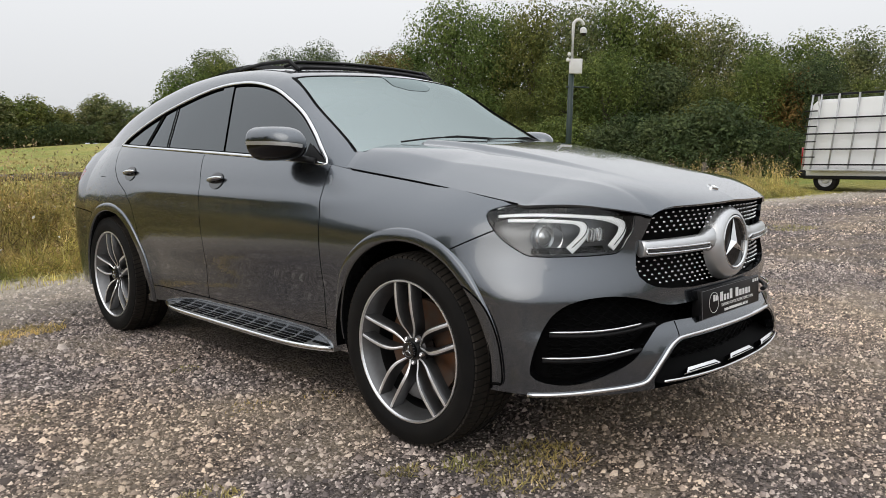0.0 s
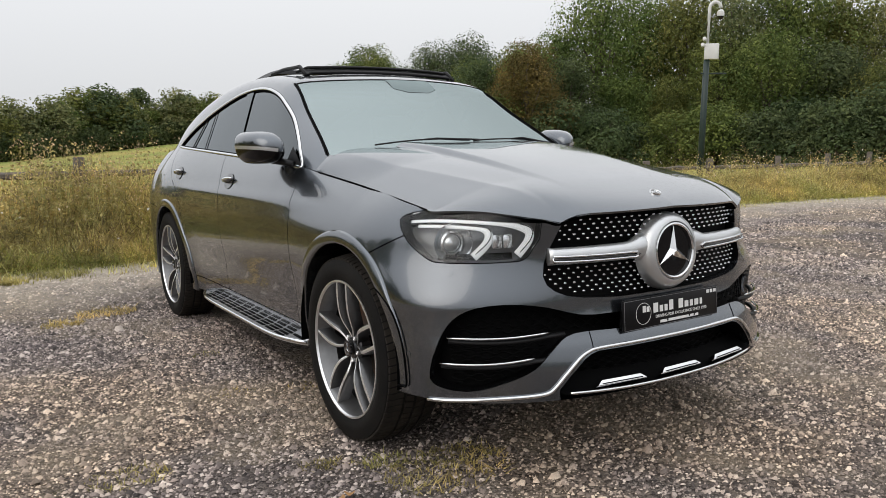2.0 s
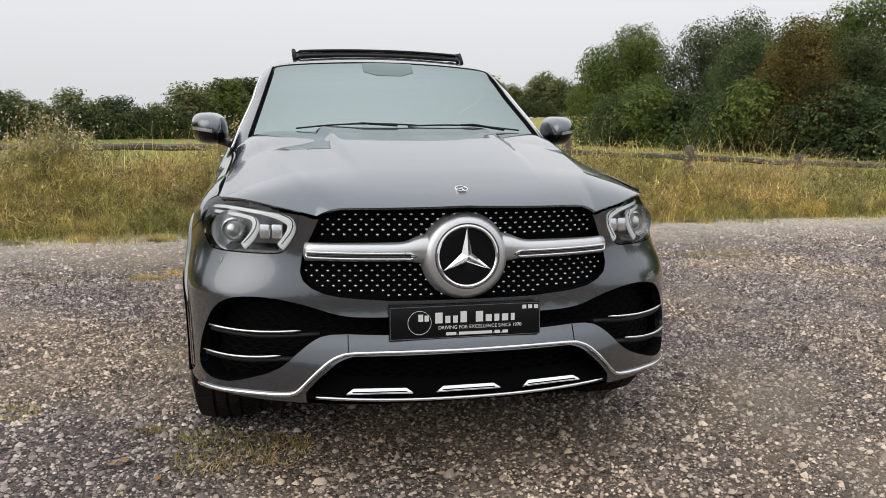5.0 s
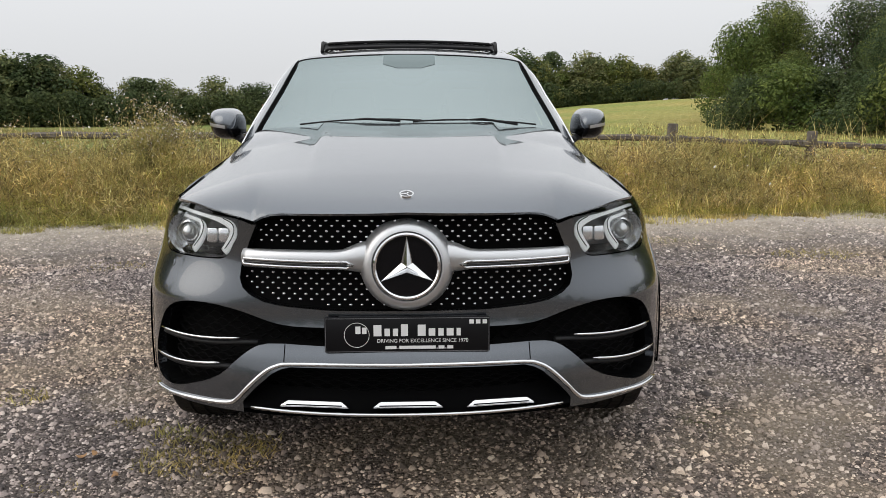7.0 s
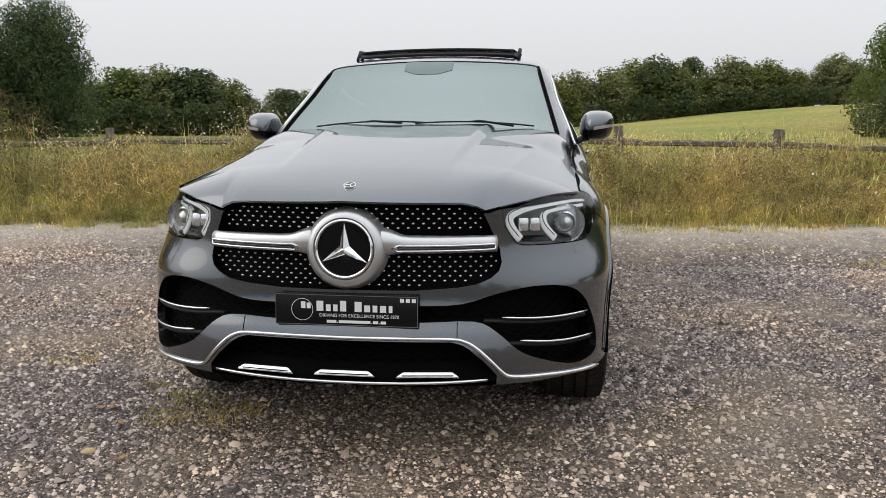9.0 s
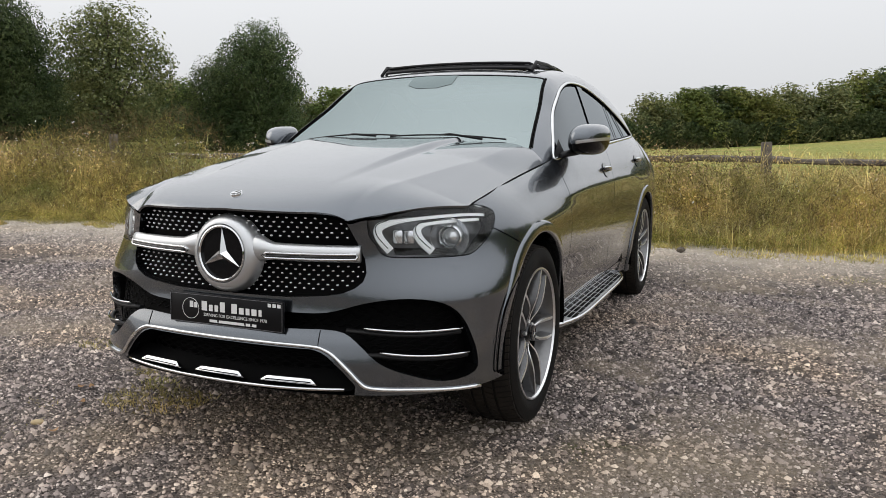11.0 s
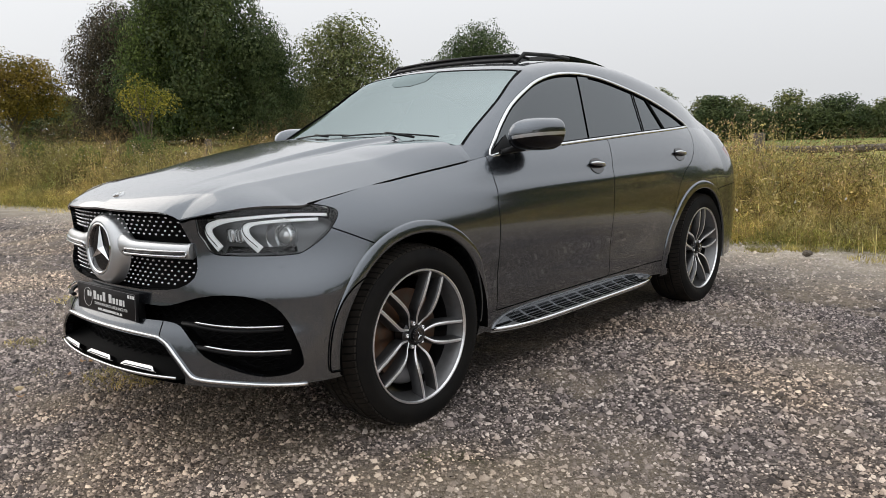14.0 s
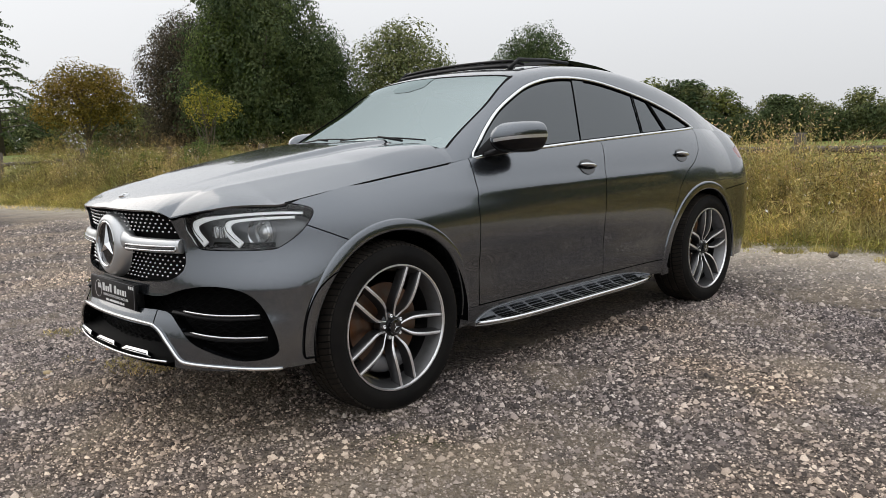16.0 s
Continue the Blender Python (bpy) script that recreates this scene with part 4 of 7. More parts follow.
# bumper seams and parking sensors
for s in (1, -1):
    seam = sweep([nose_at(s * (0.393 + 0.002 * t), 0.548 - 0.052 * t, 0.0006) for t in np.linspace(0, 1, 6)], 0.0016, 5)
    part("bumper_seam", seam, GAP, car, "dark seam in the lower bumper")
    for p, n in ((nose_at(s * 0.812, 0.768), nose_at(s * 0.812, 0.768, 1.0)), (nose_at(s * 0.930, 0.475), nose_at(s * 0.930, 0.475, 1.0))):
        m = Matrix.Translation(p) @ (n - p).normalized().to_track_quat("X", "Z").to_matrix().to_4x4()
        part("parking_sensor", lathe([(-0.004, 0.0125), (0.0012, 0.0120), (0.0016, 0.0095), (0.0012, 0.0005)], 20), PAINT, car, "round parking sensor in the bumper", m)

# plate with print
plate = part("plate", box(-0.262, 0.262, -0.006, 0.006, -0.057, 0.057, 0.004, Matrix.Translation((0, -0.893, 0.588)) @ Matrix.Rotation(radians(-3), 4, "X")), PLATE_BLACK, car, "black dealer plate with white print")
part("plate_holder", box(-0.225, 0.225, -0.885, -0.84, 0.515, 0.64, 0.008), BLACK, car)
pm = Matrix.Translation((0, -0.9005, 0.588)) @ Matrix.Rotation(radians(-3), 4, "X")


def bars(rows):
    b = bmesh.new()
    for x0, x1, z0, z1 in rows:
        box(x0, x1, -0.0006, 0.0006, z0, z1, bm=b)
    return b


frame_rows = [(-0.259, 0.259, 0.0525, 0.054), (-0.259, 0.259, -0.054, -0.0525), (-0.259, -0.2575, -0.054, 0.054), (0.2575, 0.259, -0.054, 0.054)]
part("plate_border", bars(frame_rows), CALIPER, plate, "thin grey border", pm)
x0 = -0.108
for width, tall in ((0.027, 0.036), (0.019, 0.024), (0.018, 0.024), (0.024, 0.038), (0.014, 0.0), (0.027, 0.036), (0.023, 0.024), (0.019, 0.024), (0.024, 0.024), (0.015, 0.024)):
    if tall:
        part("print_bar", bars([(x0 + 0.001, x0 + width - 0.001, -0.004, -0.004 + tall)]), WHITE_PRINT, plate, "white print bar", pm)
    x0 += width + 0.0075
x0 = -0.070
for width in (0.038, 0.006, 0.118, 0.006, 0.022, 0.006, 0.022):
    part("print_bar", bars([(x0, x0 + width - 0.003, -0.046, -0.036 if width > 0.01 else -0.043)]), WHITE_PRINT, plate, "thin white print bar", pm)
    x0 += width
for k in range(3):
    part("print_square", bars([(0.196 + 0.021 * k, 0.210 + 0.021 * k, 0.034, 0.047)]), WHITE_PRINT, plate, "small white square", pm)
ring = lathe([(0.0, 0.0385), (0.0008, 0.0385), (0.0008, 0.040), (0, 0.040)], 40)
part("print_ring", ring, WHITE_PRINT, plate, "white print ring", pm @ Matrix.Translation((-0.160, 0, 0)) @ Matrix.Rotation(radians(-90), 4, "Z"))
part("print_bar", bars([(-0.164, -0.148, 0.004, 0.028)]), WHITE_PRINT, plate, "white emblem bar", pm)
part("print_bar", bars([(-0.143, -0.129, 0.004, 0.024)]), WHITE_PRINT, plate, "white emblem bar", pm)
text = bpy.data.curves.new("print", "FONT")
text.body, text.size, text.align_x, text.extrude = "DRIVING FOR EXCELLENCE SINCE 1970", 0.0165, "CENTER", 0.0004
text_ob = new("print", text)
text_ob.parent, text_ob.matrix_basis = plate, pm @ Matrix.Translation((0.048, -0.001, -0.0245)) @ Matrix.Rotation(radians(90), 4, "X")
text.materials.append(WHITE_PRINT)
tagged(text_ob, "white printed slogan")

# headlights
for s in (1, -1):
    hl = part("headlight", pick(lens.moved(-0.075), s), LAMP_GREY, car, "headlight with clear lens and two light guides")
    part("housing", pick(rim(lens.moved(-0.006), 0.072), s), LAMP_DARK, hl, "black headlight housing")
    ob = part("lens", pick(lens, s), CLEAR, hl, "clear headlight lens", flange=0.006)
    ob.visible_shadow = False
    for pts in ([(0.455, 0.950), (0.30, 0.956), (0.12, 0.951), (-0.05, 0.938), (-0.150, 0.922), (-0.182, 0.902), (-0.170, 0.868), (-0.122, 0.828)],
                [(0.410, 0.934), (0.25, 0.934), (0.11, 0.927), (0.045, 0.917), (0.022, 0.896), (0.040, 0.862), (0.100, 0.824)]):
        curve_pts = smooth_loop(pts, 5, False)
        n = len(curve_pts)
        guide = sweep([lamp_at(a, z, -0.022) for a, z in curve_pts], [0.0065 + 0.0095 * float(ease(0.36, 0.64, k / n)) for k in range(n)], 10, flat=0.45, up=[lamp_at(a, z, 0.1) - lamp_at(a, z) for a, z in curve_pts])
        part("light_guide", sided(guide, s), LIGHT_GUIDE, hl, "white daytime light guide")
        groove = sweep([lamp_at(a - 0.012, z + 0.010, -0.014) for a, z in curve_pts[n // 2:]], 0.0016, 5)
        part("guide_groove", sided(groove, s), LAMP_DARK, hl)
    big = lamp_at(0.240, 0.872, -0.055)
    out = (lamp_at(0.240, 0.872, 0.1) - lamp_at(0.240, 0.872)).normalized()
    aim = out.lerp(Vector((0, -1, 0)), 0.75).normalized()
    for (a, z), r in (((0.235, 0.872), 0.034), ((-0.045, 0.874), 0.0)):
        c = lamp_at(a, z, -0.050)
        if r:
            m = Matrix.Translation(c) @ aim.to_track_quat("X", "Z").to_matrix().to_4x4()
            b = lathe([(-0.02, r * 1.35), (0.012, r * 1.3), (0.016, r * 1.12), (0.004, r * 1.05)], 32)
            b.transform(m)
            part("projector_ring", sided(b, s), LAMP_SILVER, hl, "silver projector ring")
            b = lathe([(0.024, r * 2.15), (0.006, r * 1.85), (-0.010, r * 1.5), (-0.018, r * 1.36)], 32)
            b.transform(m)
            part("reflector_bowl", sided(b, s), LAMP_SILVER, hl, "silver reflector bowl")
            b = lathe([(0.026, 0.0005), (0.023, r * 0.5), (0.014, r * 0.85), (0.0, r * 1.04)], 32)
            b.transform(m)
            part("projector_lens", sided(b, s), mat("projector_glass", (0.72, 0.74, 0.74), 0.12, 0.7, 1.0), hl, "round projector lens")
        else:
            m = Matrix.Translation(c) @ aim.to_track_quat("X", "Z").to_matrix().to_4x4()
            for dy in (-0.021, 0.021):
                b = box(-0.010, 0.012, dy - 0.020, dy + 0.020, -0.027, 0.026, 0.007)
                b.transform(m)
                part("reflector", sided(b, s), LAMP_SILVER, hl, "silver square reflector")
    fin = sheet(lambda a, k: np.array([[list(lamp_at(float(p), 0.815 + 0.02 * float(q), -0.03 - 0.03 * float(q))) for p, q in zip(ar, kr)] for ar, kr in zip(a, k)]), np.linspace(-0.10, 0.30, 9), np.linspace(0, 1, 3))
    part("bezel", pick(fin, s), LAMP_DARK, hl, "black lower bezel")

# mirrors
def mirror_fn(a, b):
    ca, sa, cb, sb = np.cos(a), np.sin(a), np.cos(b), np.sin(b)
    pw = lambda v, e: np.sign(v) * np.abs(v) ** e
    x = 0.957 + 0.092 * pw(cb, 0.6) * pw(ca, 0.8) + 0.012 * sb
    y = 0.909 + np.where(sa < 0, 0.215, 0.068) * pw(cb, 0.6) * pw(sa, 0.85) + 0.46 * (x - 0.95)
    z = 1.220 + 0.081 * pw(sb, 0.85) - 0.03 * (x - 0.97)
    return np.stack([x, y, z], -1)


for s in (1, -1):
    skin = sheet(mirror_fn, np.linspace(-math.pi, math.pi, 64), np.linspace(-math.pi / 2 + 0.001, math.pi / 2 - 0.001, 40), inside=(0.957, 0.88, 1.220))
    line_z = lambda q: q.V[:, 2] - (1.205 + 0.10 * (q.V[:, 0] - 0.97))
    mir = part("door_mirror", pick(cut(skin, line_z(skin)), s), PAINT, car, "grey door mirror with black base")
    part("mirror_base", pick(cut(skin, -line_z(skin)), s), EMBLEM_GLASS, mir, "gloss black lower mirror shell")
    ind = cut(skin.moved(0.0015), 0.008 - np.abs(skin.V[:, 2] - (1.212 + 0.14 * (skin.V[:, 0] - 0.97))))
    ind = cut(ind, 0.965 - ind.V[:, 1] + 0.46 * (ind.V[:, 0] - 0.95))
    part("indicator", pick(cut(ind, ind.V[:, 0] - 0.93), s), PAINT_SATIN, mir, "silver indicator strip")
    glass_plate = box(0.925, 1.005, 0.945, 0.954, 1.170, 1.270, 0.003)
    part("mirror_glass", sided(glass_plate, s), LAMP_SILVER, mir, "mirror glass")
    arm = sweep([(0.840, 0.715, 1.135), (0.865, 0.76, 1.146), (0.90, 0.815, 1.156), (0.935, 0.86, 1.170)], [0.024, 0.026, 0.030, 0.036], 10, flat=0.62)
    part("mirror_arm", sided(arm, s), BLACK, mir, "black mirror arm")
    tri = sheet(lambda y, k: np.stack([np.vectorize(lambda yy, zz: cabin_x(float(yy), float(zz)))(y, 1.130 + 0.04 * (y - 0.65) + k * (y - 0.64) * 0.55) + 0.002, y, 1.130 + 0.04 * (y - 0.65) + k * (y - 0.64) * 0.55], -1), np.linspace(0.655, 0.80, 8), np.linspace(0, 1, 4))
    part("mirror_foot", pick(tri, s), BLACK, mir, "black mirror foot")
    # door handles
    for j, (y0, z0) in enumerate(((1.500, 1.036), (2.562, 1.062))):
        # oval just proud of the door; its dark colour paints the hollow's shade
        cup = sheet(lambda r, a, y0=y0, z0=z0: np.stack([body_x(y0 + 0.070 * r * np.cos(a), z0 + 0.043 * r * np.sin(a)) + 0.0045, y0 + 0.070 * r * np.cos(a), z0 + 0.043 * r * np.sin(a)], -1), np.linspace(0, 1, 8), np.linspace(0, 2 * math.pi, 33), inside=(0, y0, z0 - 0.3))
        bowl = part("handle_cup", pick(cup, s), CUP_SHADE, doors[s, j], "oval behind the handle, recess shade put into its dark paint")
        ys = np.linspace(-0.072, 0.072, 15)
        grip = sweep([side_at(y0 + t, z0 + 0.002 - 0.012 * (t / 0.1), 0.008 + 0.013 * (1 - (t / 0.074) ** 2)) for t in ys], [0.004 + 0.010 * (1 - abs(t / 0.074) ** 3) for t in ys], 10, flat=0.9)
        part("handle", sided(smooth(grip, 60), s), PAINT, doors[s, j], "painted door handle with chrome strip")
        strip = sweep([side_at(y0 + t, z0 + 0.004 - 0.012 * (t / 0.1), 0.016 + 0.013 * (1 - (t / 0.074) ** 2)) for t in ys], [0.002 + 0.0075 * (1 - abs(t / 0.074) ** 3) for t in ys], 8)
        part("handle_strip", sided(smooth(strip, 60), s), CHROME, doors[s, j], "chrome handle strip")
    # running board
    board = bmesh.new()
    out_x = lambda y: 0.955 - 0.10 * abs((y - 1.43) / 0.87) ** 6
    rim_pts = [(0.58 + (2.29 - 0.58) * t) for t in np.linspace(0, 1, 30)]
    lo, hi = [], []
    for y in rim_pts:
        lo.append((board.verts.new((0.79, y, 0.298)), board.verts.new((out_x(y), y, 0.284))))
        hi.append((board.verts.new((0.79, y, 0.262)), board.verts.new((out_x(y), y, 0.262))))
    for a in range(len(rim_pts) - 1):
        board.faces.new((lo[a][0], lo[a][1], lo[a + 1][1], lo[a + 1][0]))
        board.faces.new((lo[a][1], hi[a][1], hi[a + 1][1], lo[a + 1][1]))
        board.faces.new((hi[a][1], hi[a][0], hi[a + 1][0], hi[a + 1][1]))
    board.faces.new((lo[0][0], hi[0][0], hi[0][1], lo[0][1]))
    board.faces.new((lo[-1][0], lo[-1][1], hi[-1][1], hi[-1][0]))
    bmesh.ops.recalc_face_normals(board, faces=board.faces[:])
    rb = part("running_board", sided(board, s), BOARD_METAL, car, "aluminium running board with black rubber pads")
    tube = sweep([(out_x(y) + 0.004, y, 0.279) for y in rim_pts], 0.011, 8)
    part("board_edge", sided(smooth(tube, 60), s), CHROME, rb, "polished running board edge")
    pad_mesh = None
    for k in range(12):
        for row in range(3):
            y, x = 0.67 + k * 0.138, 0.876 + row * 0.0245
            if x > out_x(y) - 0.014:
                continue
            if pad_mesh is None:
                ob = part("pad", box(-0.0088, 0.0088, -0.058, 0.058, -0.002, 0.004, 0.002), MESH_BLACK, rb, "black rubber tread pad")
                pad_mesh = ob.data
            else:
                ob = new("pad", pad_mesh)
                ob.parent = rb
            ob.matrix_basis = Matrix.Translation((s * x, y, 0.2955 - 0.0125 * (x - 0.80) / 0.15))

# wheels
def spoke_pair():
    """Two twisted spokes that join at the hub; the outer face is x = 0."""
    face, flank = bmesh.new(), bmesh.new()
    for sg in (1, -1):
        # along the radius: middle line of the face, half its width, how deep it lies
        run = smooth_loop([(0.046, 0.006, 0.0050, 0.036), (0.072, 0.021, 0.0055, 0.030), (0.105, 0.036, 0.0065, 0.016), (0.150, 0.042, 0.0070, 0.004), (0.210, 0.043, 0.0070, 0.0), (0.276, 0.042, 0.0068, 0.002)], 4, False)
        rows = []
        for r, mid, half, deep in run:
            k = float(ease(0.05, 0.14, r))
            rows.append([(-deep - 0.050, sg * (mid + half + 0.003 + 0.006 * k), r), (-deep - 0.006, sg * (mid + half + 0.002 + 0.003 * k), r), (-deep, sg * (mid + half), r), (0.0022 - deep, sg * mid, r), (-deep, sg * (mid - half), r),
                         (-deep - 0.008, sg * max(0.0005, mid - half - 0.001 - 0.004 * k), r), (-deep - 0.050, sg * max(0.0002, mid - half - 0.002 - 0.008 * k), r)])
        for lo, bm in ((0, flank), (1, flank), (2, face), (3, face), (4, flank), (5, flank)):
            for p, q in zip(rows, rows[1:]):
                bm.faces.new([bm.verts.new(v) for v in (p[lo], q[lo], q[lo + 1], p[lo + 1])])
    for bm in (face, flank):
        bmesh.ops.remove_doubles(bm, verts=bm.verts[:], dist=1e-5)
    return face, flank


def wheel(side, turn):
    """A wheel about the origin, its outer face towards +x."""
    w = new("wheel")
    w.parent = car
    tagged(w, "alloy wheel with five double spokes and black tyre")
    R, r = 0.388, 0.283
    tyre = lathe([(-0.245, r), (-0.255, r + 0.03), (-0.26, R - 0.055), (-0.250, R - 0.018), (-0.225, R - 0.003), (-0.125, R), (-0.035, R - 0.003), (-0.008, R - 0.018), (0.004, R - 0.05), (0.003, r + 0.035), (-0.004, r + 0.012), (-0.012, r)], 96)
    tyre_ob = part("tyre", tyre, RUBBER, w, "black tyre with dusty tread")
    tread = bmesh.new()
    for k in range(84):
        a = 2 * math.pi * k / 84
        for x0, x1, sk in ((-0.245, -0.185, 0.03), (-0.172, -0.135, -0.02), (-0.122, -0.085, 0.02), (-0.072, -0.012, -0.03)):
            q = []
            for x, da in ((x0, 0), (x1, sk), (x1, sk + 0.058), (x0, 0.058)):
                rr = R + 0.0045 - (0.012 if x in (-0.245, -0.012) else 0)
                q.append((x, math.cos(a + da) * rr, math.sin(a + da) * rr))
            top = [tread.verts.new(p) for p in q]
            low = [tread.verts.new((p[0], p[1] * (R - 0.02) / R, p[2] * (R - 0.02) / R)) for p in q]
            tread.faces.new(top)
            for i in range(4):
                tread.faces.new((top[i], low[i], low[(i + 1) % 4], top[(i + 1) % 4]))
    bmesh.ops.recalc_face_normals(tread, faces=tread.faces[:])
    tagged(part("tread", tread, RUBBER_DUST, tyre_ob, "tread blocks"), kind="stuff")
    barrel = lathe([(-0.085, 0.2515), (-0.12, 0.250), (-0.22, 0.250), (-0.24, r)], 72)
    part("rim_lip", lathe([(-0.012, r + 0.004), (-0.012, r - 0.004), (-0.020, 0.276), (-0.032, 0.270), (-0.060, 0.262), (-0.085, 0.2515)], 96), LIP_GREY, w, "grey inner lip of the rim")
    part("rim", barrel, ALLOY_DARK, w, "grey alloy rim")
    part("rim_edge", lathe([(-0.012, 0.289), (-0.004, 0.288), (-0.003, 0.282), (-0.012, 0.2775)], 96), ALLOY_CUT, w, "machined rim edge")
    face, flank = spoke_pair()
    f_me, k_me = None, None
    for k in range(5):
        rot = Matrix.Translation((-0.014, 0, 0)) @ Matrix.Rotation(radians(turn + 72 * k), 4, "X")
        if f_me is None:
            bmesh.ops.recalc_face_normals(flank, faces=flank.faces[:])
            a = part("spoke", smooth(flank, 50), ALLOY_GREY, w, "grey twin spoke", rot)
            b = part("spoke_face", face, ALLOY_CUT, a, "machined spoke face")
            f_me, k_me = b.data, a.data
        else:
            a = new("spoke", k_me)
            a.parent, a.matrix_basis = w, rot
            b = new("spoke_face", f_me)
            b.parent = a
        bolt = lathe([(-0.045, 0.0095), (-0.028, 0.0095), (-0.026, 0.0065), (-0.032, 0.0005)], 8)
        part("bolt", bolt, ALLOY_CUT, w, "wheel bolt", rot @ Matrix.Rotation(radians(36), 4, "X") @ Matrix.Translation((0, 0, 0.052)))
    part("hub", lathe([(-0.10, 0.070), (-0.060, 0.066), (-0.052, 0.056), (-0.050, 0.036), (-0.042, 0.033), (-0.040, 0.0005)], 40), ALLOY_DARK, w, "grey wheel hub")
    part("hub_cap", lathe([(-0.030, 0.034), (-0.022, 0.033), (-0.021, 0.026), (-0.023, 0.024), (-0.023, 0.0005)], 32), GLOSS_BLACK, w, "dark hub cap")
    cap = bmesh.new()
    for k in range(3):
        a = radians(turn + 120 * k)
        sweep([(-0.0215, 0, 0), (-0.0215, 0.022 * math.sin(a), 0.022 * math.cos(a))], [0.004, 0.0012], 4, bm=cap)
    part("cap_emblem", cap, CHROME, w, "small chrome emblem")
    part("brake_disc", lathe([(-0.115, 0.06), (-0.112, 0.195), (-0.14, 0.195), (-0.145, 0.06)], 64), DISC, w, "rust-tinged brake disc")
    cal = bmesh.new()
    ring = [(-0.10, math.cos(math.pi / 2 + a) * 0.18, math.sin(math.pi / 2 + a) * 0.18) for a in np.linspace(-0.55, 0.55, 9)]
    sweep(ring, 0.042, 8, bm=cal, flat=0.8, up=(1, 0, 0))
    part("caliper", smooth(cal, 60), CALIPER, w, "grey brake caliper", Matrix.Rotation(radians(180 if side > 0 else 180), 4, "X"))
    return w


FACE_X = 0.955
for side, y, turn, steer in ((1, HUB_F, -25, 0), (-1, HUB_F, 5, 0), (1, HUB_R, -4, 0), (-1, HUB_R, 6, 0)):
    w = wheel(side, turn)
    w.matrix_basis = Matrix.Translation((side * FACE_X, y, HUB_Z)) @ (Matrix.Identity(4) if side > 0 else Matrix.Rotation(math.pi, 4, "Z"))

# ---- materials of the open ground and plants ----
def nodes_of(name):
    m = bpy.data.materials.new(name)
    m.use_nodes = True
    return m, m.node_tree, m.node_tree.nodes["Principled BSDF"]


def link(t, a, b):
    t.links.new(a, b)


def math_node(t, op, a, b=None):
    n = t.nodes.new("ShaderNodeMath")
    n.operation = op
    for k, v in enumerate((a, b)):
        if v is None:
            continue
        if isinstance(v, (int, float)):
            n.inputs[k].default_value = v
        else:
            link(t, v, n.inputs[k])
    return n.outputs[0]


def noise_node(t, vec, scale, detail=6.0, rough=0.55):
    n = t.nodes.new("ShaderNodeTexNoise")
    n.inputs["Scale"].default_value, n.inputs["Detail"].default_value, n.inputs["Roughness"].default_value = scale, detail, rough
    link(t, vec, n.inputs["Vector"])
    return n.outputs["Fac"]


def ramp_node(t, fac, *stops):
    n = t.nodes.new("ShaderNodeValToRGB")
    e = n.color_ramp.elements
    while len(e) < len(stops):
        e.new(0.5)
    for s, (pos, col) in zip(e, stops):
        s.position, s.color = pos, (*col, 1)
    link(t, fac, n.inputs["Fac"])
    return n.outputs["Color"]


def mix_node(t, fac, a, b, blend="MIX"):
    n = t.nodes.new("ShaderNodeMix")
    n.data_type, n.blend_type = "RGBA", blend
    for k, v in ((0, fac), (6, a), (7, b)):
        if isinstance(v, (int, float)):
            n.inputs[k].default_value = v
        elif isinstance(v, tuple):
            n.inputs[k].default_value = (*v, 1)
        else:
            link(t, v, n.inputs[k])
    return n.outputs[2]


def yard_edge(x):
    """How far back the gravel reaches at x."""
    return 5.8 - 0.15 * np.maximum(0, -x - 1.5) + 0.125 * np.clip(x - 2, 0, 4) - 0.16 * np.maximum(0, x - 10)


STONE_COLOURS = ((0.0, (0.034, 0.030, 0.030)), (0.22, (0.125, 0.110, 0.108)), (0.52, (0.310, 0.274, 0.264)), (0.80, (0.505, 0.453, 0.422)), (0.95, (0.700, 0.642, 0.600)), (1.0, (0.82, 0.775, 0.735)))


def behind_edge(t, pos):
    """How far behind the yard's uneven edge a place lies, and how pale with dust it is."""
    xyz = t.nodes.new("ShaderNodeSeparateXYZ")
    link(t, pos, xyz.inputs[0])
    x, y = xyz.outputs["X"], xyz.outputs["Y"]
    left = math_node(t, "MULTIPLY", math_node(t, "MAXIMUM", math_node(t, "SUBTRACT", -1.5, x), 0.0), 0.15)
    swell = math_node(t, "MULTIPLY", math_node(t, "MINIMUM", math_node(t, "MAXIMUM", math_node(t, "SUBTRACT", x, 2.0), 0.0), 4.0), 0.125)
    right = math_node(t, "MULTIPLY", math_node(t, "MAXIMUM", math_node(t, "SUBTRACT", x, 10.0), 0.0), 0.16)
    edge = math_node(t, "SUBTRACT", math_node(t, "ADD", math_node(t, "SUBTRACT", 5.8, left), swell), right)
    wander = math_node(t, "MULTIPLY", math_node(t, "SUBTRACT", noise_node(t, pos, 1.6, 6.0, 0.65), 0.5), 1.5)
    d = math_node(t, "ADD", math_node(t, "SUBTRACT", y, edge), wander)
    pale = ramp_node(t, math_node(t, "ADD", math_node(t, "MULTIPLY", d, 0.42), 1.0), (0.0, (0, 0, 0)), (0.45, (0.5, 0.5, 0.5)), (0.85, (1, 1, 1)))
    return d, math_node(t, "MULTIPLY", pale, math_node(t, "MULTIPLY", noise_node(t, pos, 3.0, 6.0, 0.7), 1.75))


